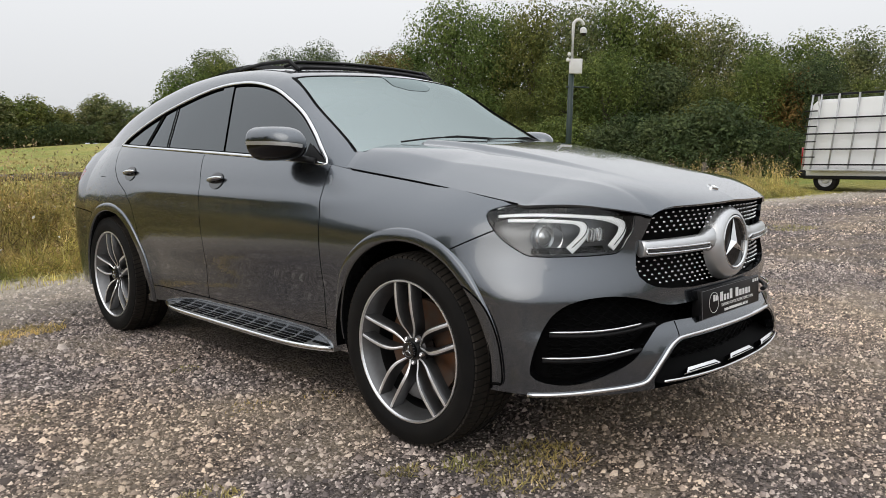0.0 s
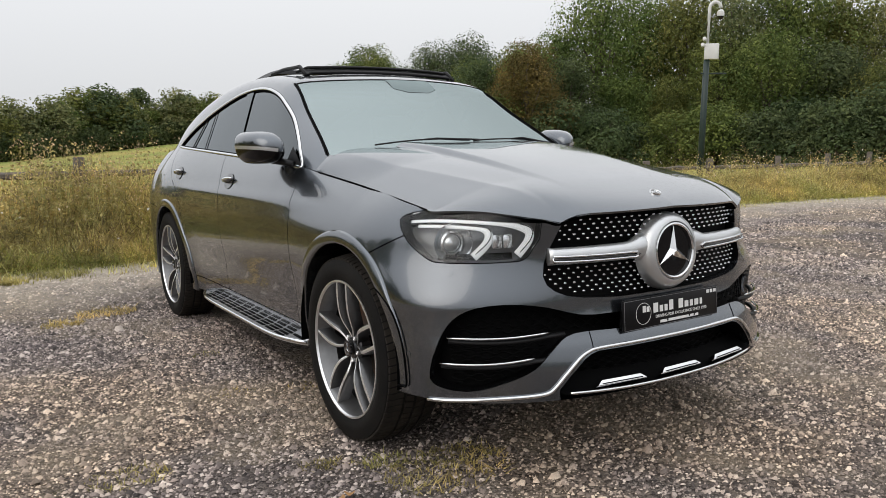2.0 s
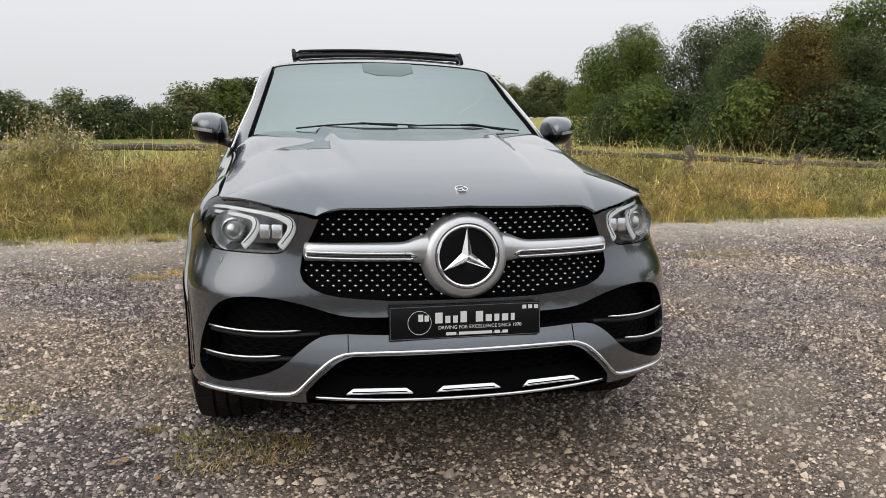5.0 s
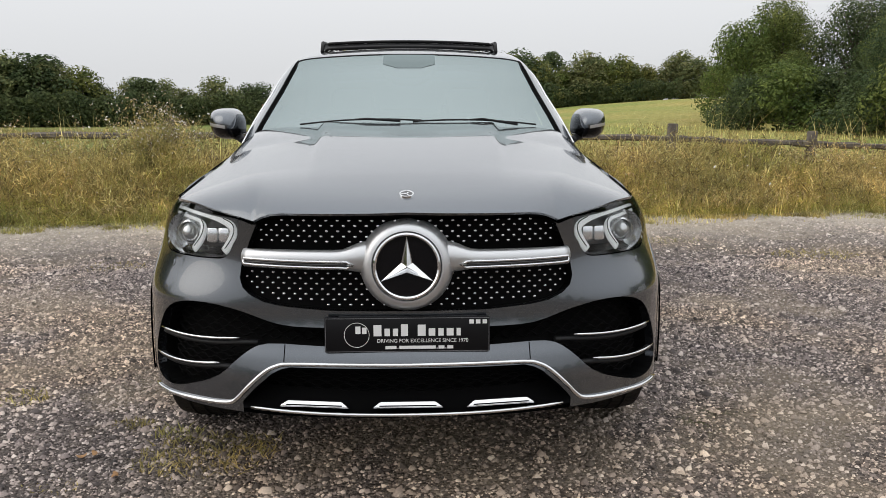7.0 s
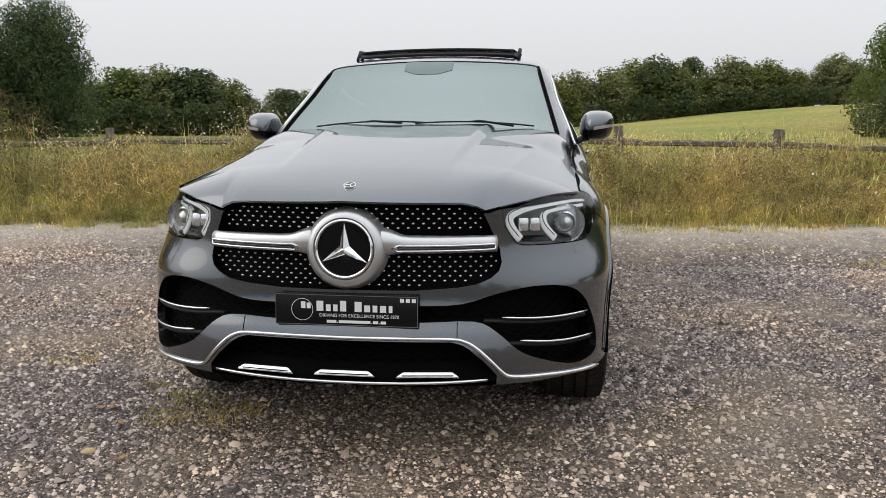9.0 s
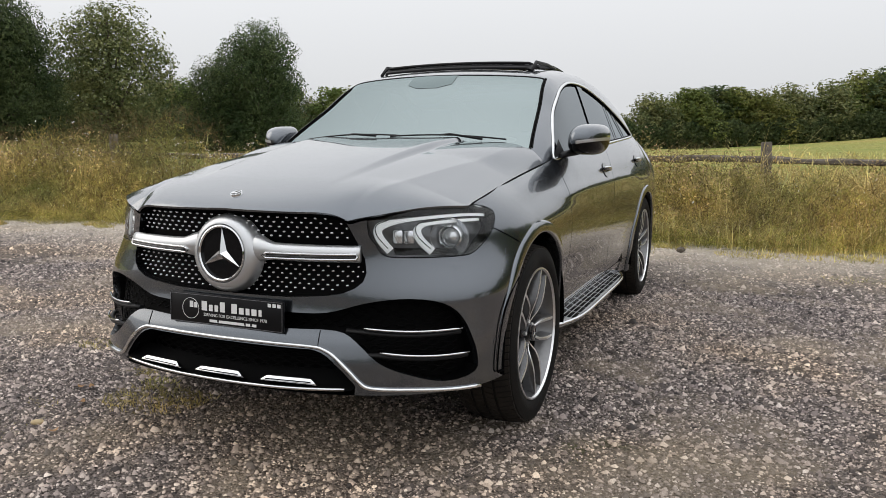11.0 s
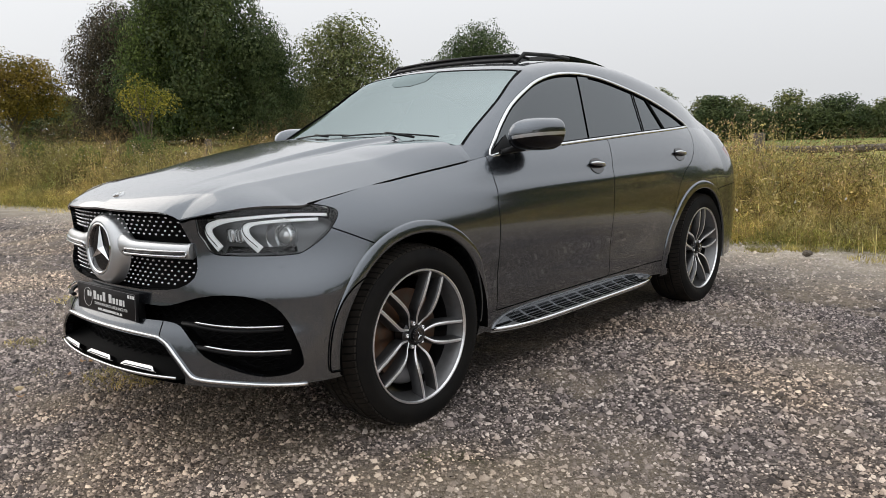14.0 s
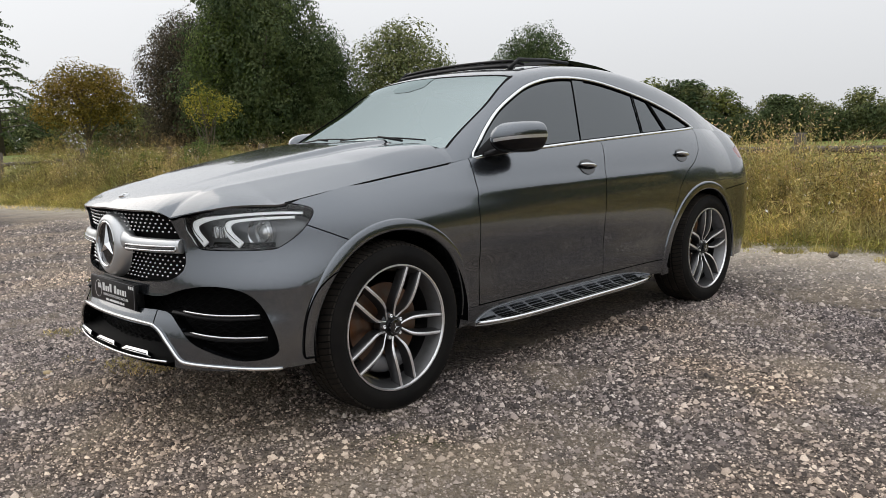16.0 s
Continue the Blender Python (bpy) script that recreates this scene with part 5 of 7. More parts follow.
def earth(t, pos):
    """Where trodden brown earth shows between the stones."""
    return ramp_node(t, noise_node(t, pos, 0.9, 8.0, 0.68), (0.50, (0, 0, 0)), (0.57, (0.40, 0.40, 0.40)), (0.68, (0.72, 0.72, 0.72)))


def ground_material():
    m, t, p = nodes_of("gravel_and_field")
    pos = t.nodes.new("ShaderNodeNewGeometry").outputs["Position"]
    cells = []
    for scale in (62.0, 150.0):
        v = t.nodes.new("ShaderNodeTexVoronoi")
        v.inputs["Scale"].default_value = scale
        link(t, pos, v.inputs["Vector"])
        one = t.nodes.new("ShaderNodeSeparateColor")
        link(t, v.outputs["Color"], one.inputs[0])
        cells.append((v.outputs["Distance"], one.outputs[0]))
    stones = ramp_node(t, cells[0][1], *STONE_COLOURS)
    grit = ramp_node(t, cells[1][1], *STONE_COLOURS)
    base = mix_node(t, ramp_node(t, noise_node(t, pos, 9.0, 3.0), (0.42, (0, 0, 0)), (0.58, (1, 1, 1))), grit, stones)
    # base darkened to paint in the shade of the gaps between loose stones
    base = mix_node(t, 0.62, base, (0.056, 0.047, 0.043))
    patches = ramp_node(t, noise_node(t, pos, 0.55, 6.0, 0.62), (0.34, (0.66, 0.62, 0.61)), (0.50, (1.0, 0.94, 0.87)), (0.62, (1.2, 1.04, 0.84)), (0.72, (1.46, 1.32, 1.12)))
    base = mix_node(t, 1.0, base, patches, "MULTIPLY")
    base = mix_node(t, earth(t, pos), base, (0.34, 0.275, 0.196))
    d, pale = behind_edge(t, pos)
    base = mix_node(t, pale, base, (0.53, 0.465, 0.375))
    moss = ramp_node(t, noise_node(t, pos, 1.15, 7.0, 0.7), (0.62, (0, 0, 0)), (0.72, (0.8, 0.8, 0.8)))
    base = mix_node(t, math_node(t, "MULTIPLY", moss, 0.75), base, (0.105, 0.110, 0.035))
    straw = ramp_node(t, noise_node(t, pos, 2.3, 8.0, 0.7), (0.3, (0.180, 0.198, 0.050)), (0.52, (0.348, 0.318, 0.106)), (0.7, (0.528, 0.456, 0.198)))
    wide = ramp_node(t, noise_node(t, pos, 0.07, 5.0, 0.6), (0.38, (0.75, 0.95, 0.62)), (0.62, (1.2, 1.08, 0.95)))
    straw = mix_node(t, 1.0, straw, wide, "MULTIPLY")
    turf = ramp_node(t, math_node(t, "ADD", math_node(t, "MULTIPLY", d, 2.2), 0.45), (0.0, (0, 0, 0)), (1.0, (1, 1, 1)))
    split = t.nodes.new("ShaderNodeSeparateXYZ")
    link(t, pos, split.inputs[0])
    park = ramp_node(t, math_node(t, "ADD", math_node(t, "MULTIPLY", split.outputs["X"], -0.05), 0.05), (0.3, (1, 1, 1)), (0.75, (0.62, 0.72, 0.66)))
    straw = mix_node(t, 1.0, straw, park, "MULTIPLY")
    col = mix_node(t, turf, base, straw)
    link(t, col, p.inputs["Base Color"])
    p.inputs["Roughness"].default_value = 0.88
    p.inputs["Specular IOR Level"].default_value = 0.3
    h = math_node(t, "ADD", math_node(t, "MULTIPLY", cells[0][0], -1.4), math_node(t, "MULTIPLY", cells[1][0], -0.6))
    h = math_node(t, "ADD", h, noise_node(t, pos, 30.0))
    b = t.nodes.new("ShaderNodeBump")
    b.inputs["Strength"].default_value, b.inputs["Distance"].default_value = 1.0, 0.018
    link(t, h, b.inputs["Height"])
    link(t, b.outputs[0], p.inputs["Normal"])
    return m


def stone_material():
    m, t, p = nodes_of("loose_stones")
    g = t.nodes.new("ShaderNodeNewGeometry")
    c = ramp_node(t, g.outputs["Random Per Island"], *STONE_COLOURS)
    tone = ramp_node(t, noise_node(t, g.outputs["Position"], 0.55, 6.0, 0.62), (0.34, (0.66, 0.62, 0.62)), (0.48, (0.95, 0.88, 0.83)), (0.60, (1.2, 1.04, 0.84)), (0.72, (1.48, 1.34, 1.14)))
    c = mix_node(t, 1.0, c, tone, "MULTIPLY")
    c = mix_node(t, math_node(t, "MULTIPLY", earth(t, g.outputs["Position"]), 0.6), c, (0.36, 0.295, 0.215))
    c = mix_node(t, math_node(t, "MULTIPLY", behind_edge(t, g.outputs["Position"])[1], 0.8), c, (0.56, 0.50, 0.42))
    grain = ramp_node(t, noise_node(t, g.outputs["Position"], 220.0, 4.0), (0.3, (0.8, 0.8, 0.8)), (0.7, (1.15, 1.15, 1.15)))
    link(t, mix_node(t, 1.0, c, grain, "MULTIPLY"), p.inputs["Base Color"])
    p.inputs["Roughness"].default_value = 0.8
    return m


def leaf_material(name, dark, light, through=0.42):
    """Leaves and blades: each one its own tone, some light passing through."""
    m, t, p = nodes_of(name)
    g = t.nodes.new("ShaderNodeNewGeometry")
    info = t.nodes.new("ShaderNodeObjectInfo")
    a = ramp_node(t, g.outputs["Random Per Island"], (0.0, dark), (1.0, light))
    patch = ramp_node(t, noise_node(t, g.outputs["Position"], 0.8, 4.0), (0.32, (0.56, 0.66, 0.58)), (0.68, (1.34, 1.22, 1.04)))
    a = mix_node(t, 1.0, a, patch, "MULTIPLY")
    clump = ramp_node(t, noise_node(t, g.outputs["Position"], 4.5, 4.0, 0.65), (0.36, (0.50, 0.50, 0.52)), (0.64, (1.52, 1.48, 1.42)))
    a = mix_node(t, 1.0, a, clump, "MULTIPLY")
    hs = t.nodes.new("ShaderNodeHueSaturation")
    mr = t.nodes.new("ShaderNodeMapRange")
    mr.inputs["To Min"].default_value, mr.inputs["To Max"].default_value = 0.485, 0.51
    link(t, info.outputs["Random"], mr.inputs["Value"])
    link(t, mr.outputs[0], hs.inputs["Hue"])
    link(t, a, hs.inputs["Color"])
    link(t, hs.outputs[0], p.inputs["Base Color"])
    p.inputs["Roughness"].default_value = 0.6
    p.inputs["Specular IOR Level"].default_value = 0.12
    tr, mix = t.nodes.new("ShaderNodeBsdfTranslucent"), t.nodes.new("ShaderNodeMixShader")
    link(t, hs.outputs[0], tr.inputs["Color"])
    mix.inputs[0].default_value = through
    link(t, p.outputs[0], mix.inputs[1])
    link(t, tr.outputs[0], mix.inputs[2])
    link(t, mix.outputs[0], t.nodes["Material Output"].inputs["Surface"])
    return m


GROUND = ground_material()
STONES = stone_material()
BARK = mat("bark", (0.075, 0.060, 0.045), 0.9, col2=(0.13, 0.11, 0.085), vary=0.25, vary_scale=6, bump=0.8, bump_scale=18)
WOOD = mat("weathered_timber", (0.070, 0.058, 0.047), 0.9, col2=(0.20, 0.172, 0.145), vary=0.25, vary_scale=9, bump=0.7, bump_scale=40)
LEAF = {
    "green": leaf_material("green_leaves", (0.101, 0.141, 0.046), (0.188, 0.240, 0.081)),
    "deep": leaf_material("deep_green_leaves", (0.067, 0.098, 0.050), (0.122, 0.160, 0.081)),
    "olive": leaf_material("olive_leaves", (0.118, 0.142, 0.048), (0.222, 0.238, 0.084)),
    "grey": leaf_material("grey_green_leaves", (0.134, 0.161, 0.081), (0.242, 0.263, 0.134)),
    "rust": leaf_material("rusty_leaves", (0.155, 0.110, 0.043), (0.255, 0.175, 0.067)),
    "amber": leaf_material("amber_leaves", (0.110, 0.088, 0.036), (0.195, 0.152, 0.062)),
    "bronze": leaf_material("bronze_leaves", (0.165, 0.120, 0.030), (0.300, 0.215, 0.060)),
    "gold": leaf_material("yellowing_leaves", (0.185, 0.172, 0.032), (0.35, 0.315, 0.075)),
    "plum": leaf_material("dark_purple_leaves", (0.067, 0.062, 0.048), (0.128, 0.105, 0.083)),
}
STRAW = leaf_material("straw_grass", (0.494, 0.390, 0.150), (0.850, 0.832, 0.429), 0.3)
GREEN_GRASS = leaf_material("green_grass", (0.280, 0.275, 0.062), (0.640, 0.590, 0.190), 0.3)
WEED = leaf_material("weed_leaves", (0.280, 0.255, 0.100), (0.605, 0.515, 0.255), 0.3)
SEED = leaf_material("seed_heads", (0.286, 0.202, 0.124), (0.650, 0.520, 0.364), 0.2)
OLIVE_GRASS = leaf_material("olive_grass", (0.172, 0.168, 0.055), (0.365, 0.335, 0.135), 0.3)
PETAL = mat("pale_petals", (0.70, 0.68, 0.62), 0.7)


# ---- ground ----
def ground_z(x, y):
    x, y = np.asarray(x, float), np.asarray(y, float)
    hill = 3.1 * ease(-8, 42, x) * ease(18, 100, y)
    left = 1.3 * ease(-6, -34, x + 0.45 * y) * ease(3, 12, y + 0.1 * (-8 - x))
    bank = 0.10 * ease(0.3, 2.2, y - yard_edge(x)) - 0.20 * ease(3, 11, x) * ease(6.5, 8.5, y) * (1 - ease(14, 30, y))
    swell = 0.05 * np.sin(x * 0.21 + 1.3) * np.sin(y * 0.17) * ease(12, 30, np.hypot(x, y))
    return hill + left + bank + swell


gx = np.concatenate([-np.geomspace(520, 14, 26), np.linspace(-13, 15, 70), np.geomspace(16, 520, 26)])
gy = np.concatenate([-np.geomspace(520, 9, 16), np.linspace(-8, 14, 62), np.geomspace(15, 620, 34)])
land = sheet(lambda a, b: np.stack([a, b, ground_z(a, b)], -1), gx, gy, inside=(0, 0, -900))
tagged(part("ground", land, GROUND, None, "grey-brown gravel yard running into a dry grass field"), category="ground", kind="structure")


def raw(name, V, T, material, label, category, kind="stuff", soft=False):
    me = bpy.data.meshes.new(name)
    V, T = np.asarray(V, np.float32), np.asarray(T, np.int32)
    k = T.shape[1]
    me.vertices.add(len(V))
    me.vertices.foreach_set("co", V.ravel())
    me.loops.add(T.size)
    me.loops.foreach_set("vertex_index", T.ravel())
    me.polygons.add(len(T))
    me.polygons.foreach_set("loop_start", np.arange(0, T.size, k, dtype=np.int32))
    me.update(calc_edges=True)
    me.validate()
    if soft:
        me.polygons.foreach_set("use_smooth", np.ones(len(me.polygons), bool))
    me.materials.append(material)
    return tagged(new(name, me), label, category, kind=kind)


# ---- loose stones ----
rng = np.random.default_rng(11)
# a blunt chip: five corners on the ground and a short ridge on top
CHIP = np.array([(math.cos(k * 1.2566), math.sin(k * 1.2566), -0.25) for k in range(5)] + [(0.42, 0.05, 0.46), (-0.42, 0.0, 0.46)], float)
CHIP_F = np.array([(0, 1, 5), (1, 6, 5), (1, 2, 6), (2, 3, 6), (3, 4, 6), (4, 5, 6), (4, 0, 5)])


def stones(n, x0, x1, y0, y1, size, spread, cap):
    c = np.stack([rng.uniform(x0, x1, n), rng.uniform(y0, y1, n)], -1)
    c = c[(c[:, 1] < yard_edge(c[:, 0]) + rng.normal(0, 0.25, n)) & ((np.abs(c[:, 0]) > 0.7) | (c[:, 1] < 0.1) | (c[:, 1] > 3.6))]
    n = len(c)
    r = np.minimum(size * np.exp(rng.normal(0, spread, n)), cap)
    shape = CHIP[None] * rng.uniform(0.8, 1.2, (n, 7, 1)) + rng.normal(0, 0.10, (n, 7, 3))
    shape[:, 5:, :2] += rng.normal(0, 0.14, (n, 1, 2))
    shape[..., 2] *= rng.uniform(0.8, 1.4, (n, 1))
    a = rng.uniform(0, 2 * np.pi, n)
    ca, sa = np.cos(a)[:, None], np.sin(a)[:, None]
    X, Y = shape[..., 0] * ca - shape[..., 1] * sa, shape[..., 0] * sa + shape[..., 1] * ca
    V = np.stack([X, Y * rng.uniform(0.68, 1.0, (n, 1)), shape[..., 2]], -1) * r[:, None, None]
    V[..., 0] += c[:, :1]
    V[..., 1] += c[:, 1:]
    V[..., 2] += (r * rng.uniform(-0.1, 0.55, n))[:, None] + ground_z(c[:, 0], c[:, 1])[:, None]
    T = CHIP_F[None] + 7 * np.arange(n)[:, None, None]
    return V.reshape(-1, 3), T.reshape(-1, 3)


chips = [stones(22000, -6.5, 7.0, -3.6, -1.65, 0.010, 0.45, 0.026), stones(14000, -9, 9.5, -8.0, -3.6, 0.014, 0.45, 0.03), stones(175000, -3.0, 3.7, -1.65, 3.2, 0.0054, 0.48, 0.021), stones(22000, -4.8, -3.0, -1.65, 3.2, 0.0068, 0.45, 0.022), stones(24000, 3.7, 5.4, -1.65, 3.2, 0.0068, 0.45, 0.022), stones(9000, 13, 25, -2, 5.0, 0.022, 0.35, 0.05), stones(70000, -7.5, 8.5, 2.8, 6.2, 0.0078, 0.42, 0.024), stones(34000, 4.5, 13, -2, 5.8, 0.011, 0.4, 0.03), stones(26000, -12, -4.2, -2, 4.6, 0.011, 0.4, 0.03), stones(560, -4.5, 5.5, -1.65, 5.5, 0.020, 0.25, 0.036)]
V, T, k = [], [], 0
for v, t in chips:
    V.append(v), T.append(t + k)
    k += len(v)
raw("gravel", np.concatenate(V), np.concatenate(T), STONES, "loose grey and brown gravel stones", "gravel", soft=True)
pebble_m = mat("tan_pebble", (0.42, 0.31, 0.16), 0.7, col2=(0.5, 0.4, 0.24), vary=0.2, vary_scale=50, bump=0.2, bump_scale=90)
bm = bmesh.new()
bmesh.ops.create_icosphere(bm, subdivisions=3, radius=1)
for v in bm.verts:
    v.co *= 1 + 0.10 * noise.noise(v.co * 1.7)
    v.co = Vector((v.co.x * 0.028, v.co.y * 0.019, v.co.z * 0.013))
tagged(part("pebble", smooth(bm), pebble_m, None, "smooth tan pebble lying on the gravel", Matrix.Translation((-1.02, -0.93, 0.009)) @ Matrix.Rotation(0.5, 4, "Z")), category="stone")
clod = bmesh.new()
bmesh.ops.create_icosphere(clod, subdivisions=3, radius=1)
for v in clod.verts:
    v.co *= 1 + 0.35 * noise.noise(v.co * 2.3) + 0.15 * noise.noise(v.co * 6)
    v.co = Vector((v.co.x * 0.045, v.co.y * 0.04, v.co.z * 0.03))
tagged(part("clod", clod, BARK, None, "dark clod of dead weeds on the gravel edge", Matrix.Translation((1.0, 5.3, 0.03))), category="clod")


# ---- blades and leaves ----
def blades(xy, h, w, lean_amount, droop=0.35):
    """Curved blades of grass: 7 points and 5 triangles each."""
    n = len(xy)
    a = rng.uniform(0, 2 * np.pi, n)
    d = np.stack([np.cos(a), np.sin(a), np.zeros(n)], -1)
    b = rng.uniform(0, 2 * np.pi, n)
    s = np.stack([np.cos(b), np.sin(b), np.zeros(n)], -1) * w[:, None]
    ln = np.abs(rng.normal(0, lean_amount, n)) * h
    base = np.stack([xy[:, 0], xy[:, 1], ground_z(xy[:, 0], xy[:, 1]) - 0.02], -1)
    P = []
    for k in (0.0, 0.4, 0.75, 1.0):
        P.append(base + d * (ln * k ** 2)[:, None] + np.array((0, 0, 1)) * (h * (k - droop * 0.25 * k ** 3))[:, None])
    V = np.stack([P[0] - s, P[0] + s, P[1] - s * 0.85, P[1] + s * 0.85, P[2] - s * 0.55, P[2] + s * 0.55, P[3]], 1)
    T = np.array([(0, 1, 3), (0, 3, 2), (2, 3, 5), (2, 5, 4), (4, 5, 6)])
    return V.reshape(-1, 3), (T[None] + 7 * np.arange(n)[:, None, None]).reshape(-1, 3), P[3]


def diamonds(c, size, flat=None):
    """Small leaf-shaped quads at c, turned at random."""
    n = len(c)
    u = rng.normal(size=(n, 3))
    u /= np.linalg.norm(u, axis=1, keepdims=True)
    if flat is not None:
        u = u * 0.75 + flat * 0.65
        u /= np.linalg.norm(u, axis=1, keepdims=True)
    v = np.cross(u, rng.normal(size=(n, 3)))
    v /= np.linalg.norm(v, axis=1, keepdims=True)
    w = np.cross(u, v)
    s = np.asarray(size).reshape(-1, 1) * np.ones((n, 1))
    V = np.stack([c - v * s, c - w * s * 0.55, c + v * s, c + w * s * 0.55], 1)
    return V.reshape(-1, 3), np.arange(4 * n).reshape(-1, 4)


def scatter(n, x0, x1, back0, back1, clump=0.0):
    """Plan points behind the gravel's edge, from back0 to back1 metres behind it."""
    x = rng.uniform(x0, x1, n)
    y = yard_edge(x) + back0 + (back1 - back0) * rng.uniform(0, 1, n) ** 1.0
    p = np.stack([x, y], -1)
    if clump:
        p += rng.normal(0, clump, (n, 2))
    return p


def patchy(p, scale, seed):
    return np.array([noise.noise(Vector((a * scale, b * scale, seed))) for a, b in p])


def verge(n, x0, x1, hmin, hmax, w, material, name, label, b0, b1, seed, bias):
    p = scatter(n, x0, x1, b0, b1)
    keep = patchy(p, 0.55, seed) + rng.normal(0, 0.16, n) > bias
    p = p[keep]
    deep = np.clip((p[:, 1] - yard_edge(p[:, 0])) / 1.6, 0.12, 1)
    h = rng.uniform(hmin, hmax, len(p)) * (0.35 + 0.65 * deep) * (1 + 0.35 * patchy(p, 0.8, seed + 5)) * np.interp(p[:, 0], [8, 12], [1, 0.62])
    v, t, tip = blades(p, h, rng.uniform(0.6, 1.2, len(p)) * w, 0.50)
    raw(name, v, t, material, label, "grass")
    return tip


tips = []
for x0, x1, k in ((-6, 9, 1.0), (-22, -6, 0.75), (9, 17, 0.4)):
    tips.append(verge(int(13000 * k * (0.4 if x1 < 0 else 1)), x0, x1, 0.35, 0.85, 0.0042, STRAW, "straw_grass", "tall dry straw-coloured grass", -0.15, 4.0, 1.0, -0.12))
    verge(int(9000 * k), x0, x1, 0.22, 0.62, 0.0060, GREEN_GRASS, "green_grass", "rough green grass on the verge", -0.05, 3.6, 7.0, 0.0)
    verge(int(9000 * k), x0, x1, 0.05, 0.30, 0.0045, STRAW, "dead_grass", "short dead grass along the gravel edge", -0.65, 0.9, 11.0, -0.05)
    verge(int(1300 * k), x0, x1, 0.95, 1.40, 0.0046, STRAW, "tall_stalks", "tall pale seed stalks", 0.9, 3.8, 13.0, -0.05)
    verge(int(5000 * k), x0, x1, 0.04, 0.13, 0.0060, GREEN_GRASS, "short_grass", "short grass creeping onto the gravel", -0.7, 0.4, 3.0, 0.05)
tips.append(verge(7000, 8.5, 17, 0.75, 1.25, 0.0048, STRAW, "straw_grass", "tall bleached grass below the pole", 0.1, 3.6, 17.0, 0.05))
tip = np.concatenate(tips)
tip = tip[rng.random(len(tip)) < 0.33]
grain = np.concatenate([tip + np.array((0, 0, -0.02 * k)) + rng.normal(0, 0.006, tip.shape) for k in range(4)])
v, t = diamonds(grain, 0.013)
raw("seed_heads", v, t, SEED, "pale seed heads of the dry grass", "grass")
p = np.stack([rng.uniform(-60, 60, 26000), rng.uniform(9.2, 46, 26000) ** 1.0], -1)
for name, side, material, label in (("field_grass", p[:, 0] > -7, STRAW, "short yellow-green field grass"), ("park_grass", p[:, 0] <= -7, OLIVE_GRASS, "short olive-green park grass")):
    q = p[side]
    v, t, _ = blades(q, rng.uniform(0.10, 0.32, len(q)), rng.uniform(0.010, 0.022, len(q)), 0.4)
    raw(name, v, t, material, label, "grass")


def tangle(n, x0, x1, b0, b1, low, high, material, name, label, seed):
    """A tangle of short stalks and leaves at all heights, up to an uneven top."""
    p = scatter(n, x0, x1, b0, b1)
    deep = np.clip((p[:, 1] - yard_edge(p[:, 0]) - b0) / 1.1, 0.08, 1)
    mound = patchy(p, 0.7, seed)
    top = (low + (high - low) * np.clip(0.5 + 1.25 * mound + 0.5 * patchy(p, 2.6, seed + 3), 0, 1.2)) * (0.25 + 0.75 * deep) * np.interp(p[:, 0], [8, 12], [1, 0.62])
    z = ground_z(p[:, 0], p[:, 1]) + top * rng.random(n) ** 0.75
    d = rng.normal(size=(n, 3)) + np.array((0, 0, 0.9))
    d /= np.linalg.norm(d, axis=1, keepdims=True)
    side = np.cross(d, rng.normal(size=(n, 3)))
    side /= np.linalg.norm(side, axis=1, keepdims=True)
    size, w = rng.uniform(0.05, 0.17, (n, 1)), rng.uniform(0.002, 0.006, (n, 1))
    c = np.stack([p[:, 0], p[:, 1], z], -1)
    V = np.stack([c - side * w, c + side * w, c + d * size], 1).reshape(-1, 3)
    raw(name, V, np.arange(3 * n).reshape(-1, 3), material, label, "weeds")


OCHRE = leaf_material("ochre_stalks", (0.235, 0.195, 0.078), (0.520, 0.440, 0.200), 0.3)
OLIVE_WEED = leaf_material("olive_weeds", (0.200, 0.200, 0.056), (0.480, 0.455, 0.150), 0.3)
BROWN_WEED = leaf_material("brown_weeds", (0.085, 0.066, 0.034), (0.240, 0.190, 0.095), 0.25)
for x0, x1, k in ((-6, 9, 1.0), (-20, -6, 0.7), (9, 18, 0.35)):
    tangle(int(44000 * k), x0, x1, 0.2, 3.8, 0.30, 0.95, BROWN_WEED, "brown_weeds", "dark brown seeding weeds on the verge", 51.0)
    tangle(int(92000 * k), x0, x1, -0.1, 3.6, 0.25, 0.80, OCHRE, "dry_weeds", "tangle of dry ochre weeds on the verge", 21.0)
    tangle(int(62000 * k), x0, x1, -0.2, 3.6, 0.20, 0.66, OLIVE_WEED, "green_weeds", "tangle of olive-green weeds on the verge", 27.0)
    tangle(int(46000 * k * (0.4 if x1 < 0 else 1)), x0, x1, 0.1, 3.8, 0.30, 0.92, STRAW, "pale_weeds", "pale straw stalks among the weeds", 33.0)


tangle(60000, -22, -7.5, 0.9, 3.4, 0.85, 1.60, BROWN_WEED, "tall_weeds", "tall brown seeding weeds along the fence", 43.0)
tangle(46000, -22, -7.5, 0.7, 3.2, 0.70, 1.40, OLIVE_WEED, "tall_weeds", "tall dark weeds along the fence", 41.0)
tangle(14000, -20, -7.5, 0.6, 2.9, 0.50, 1.25, OCHRE, "tall_weeds", "tall dry weeds along the fence", 45.0)


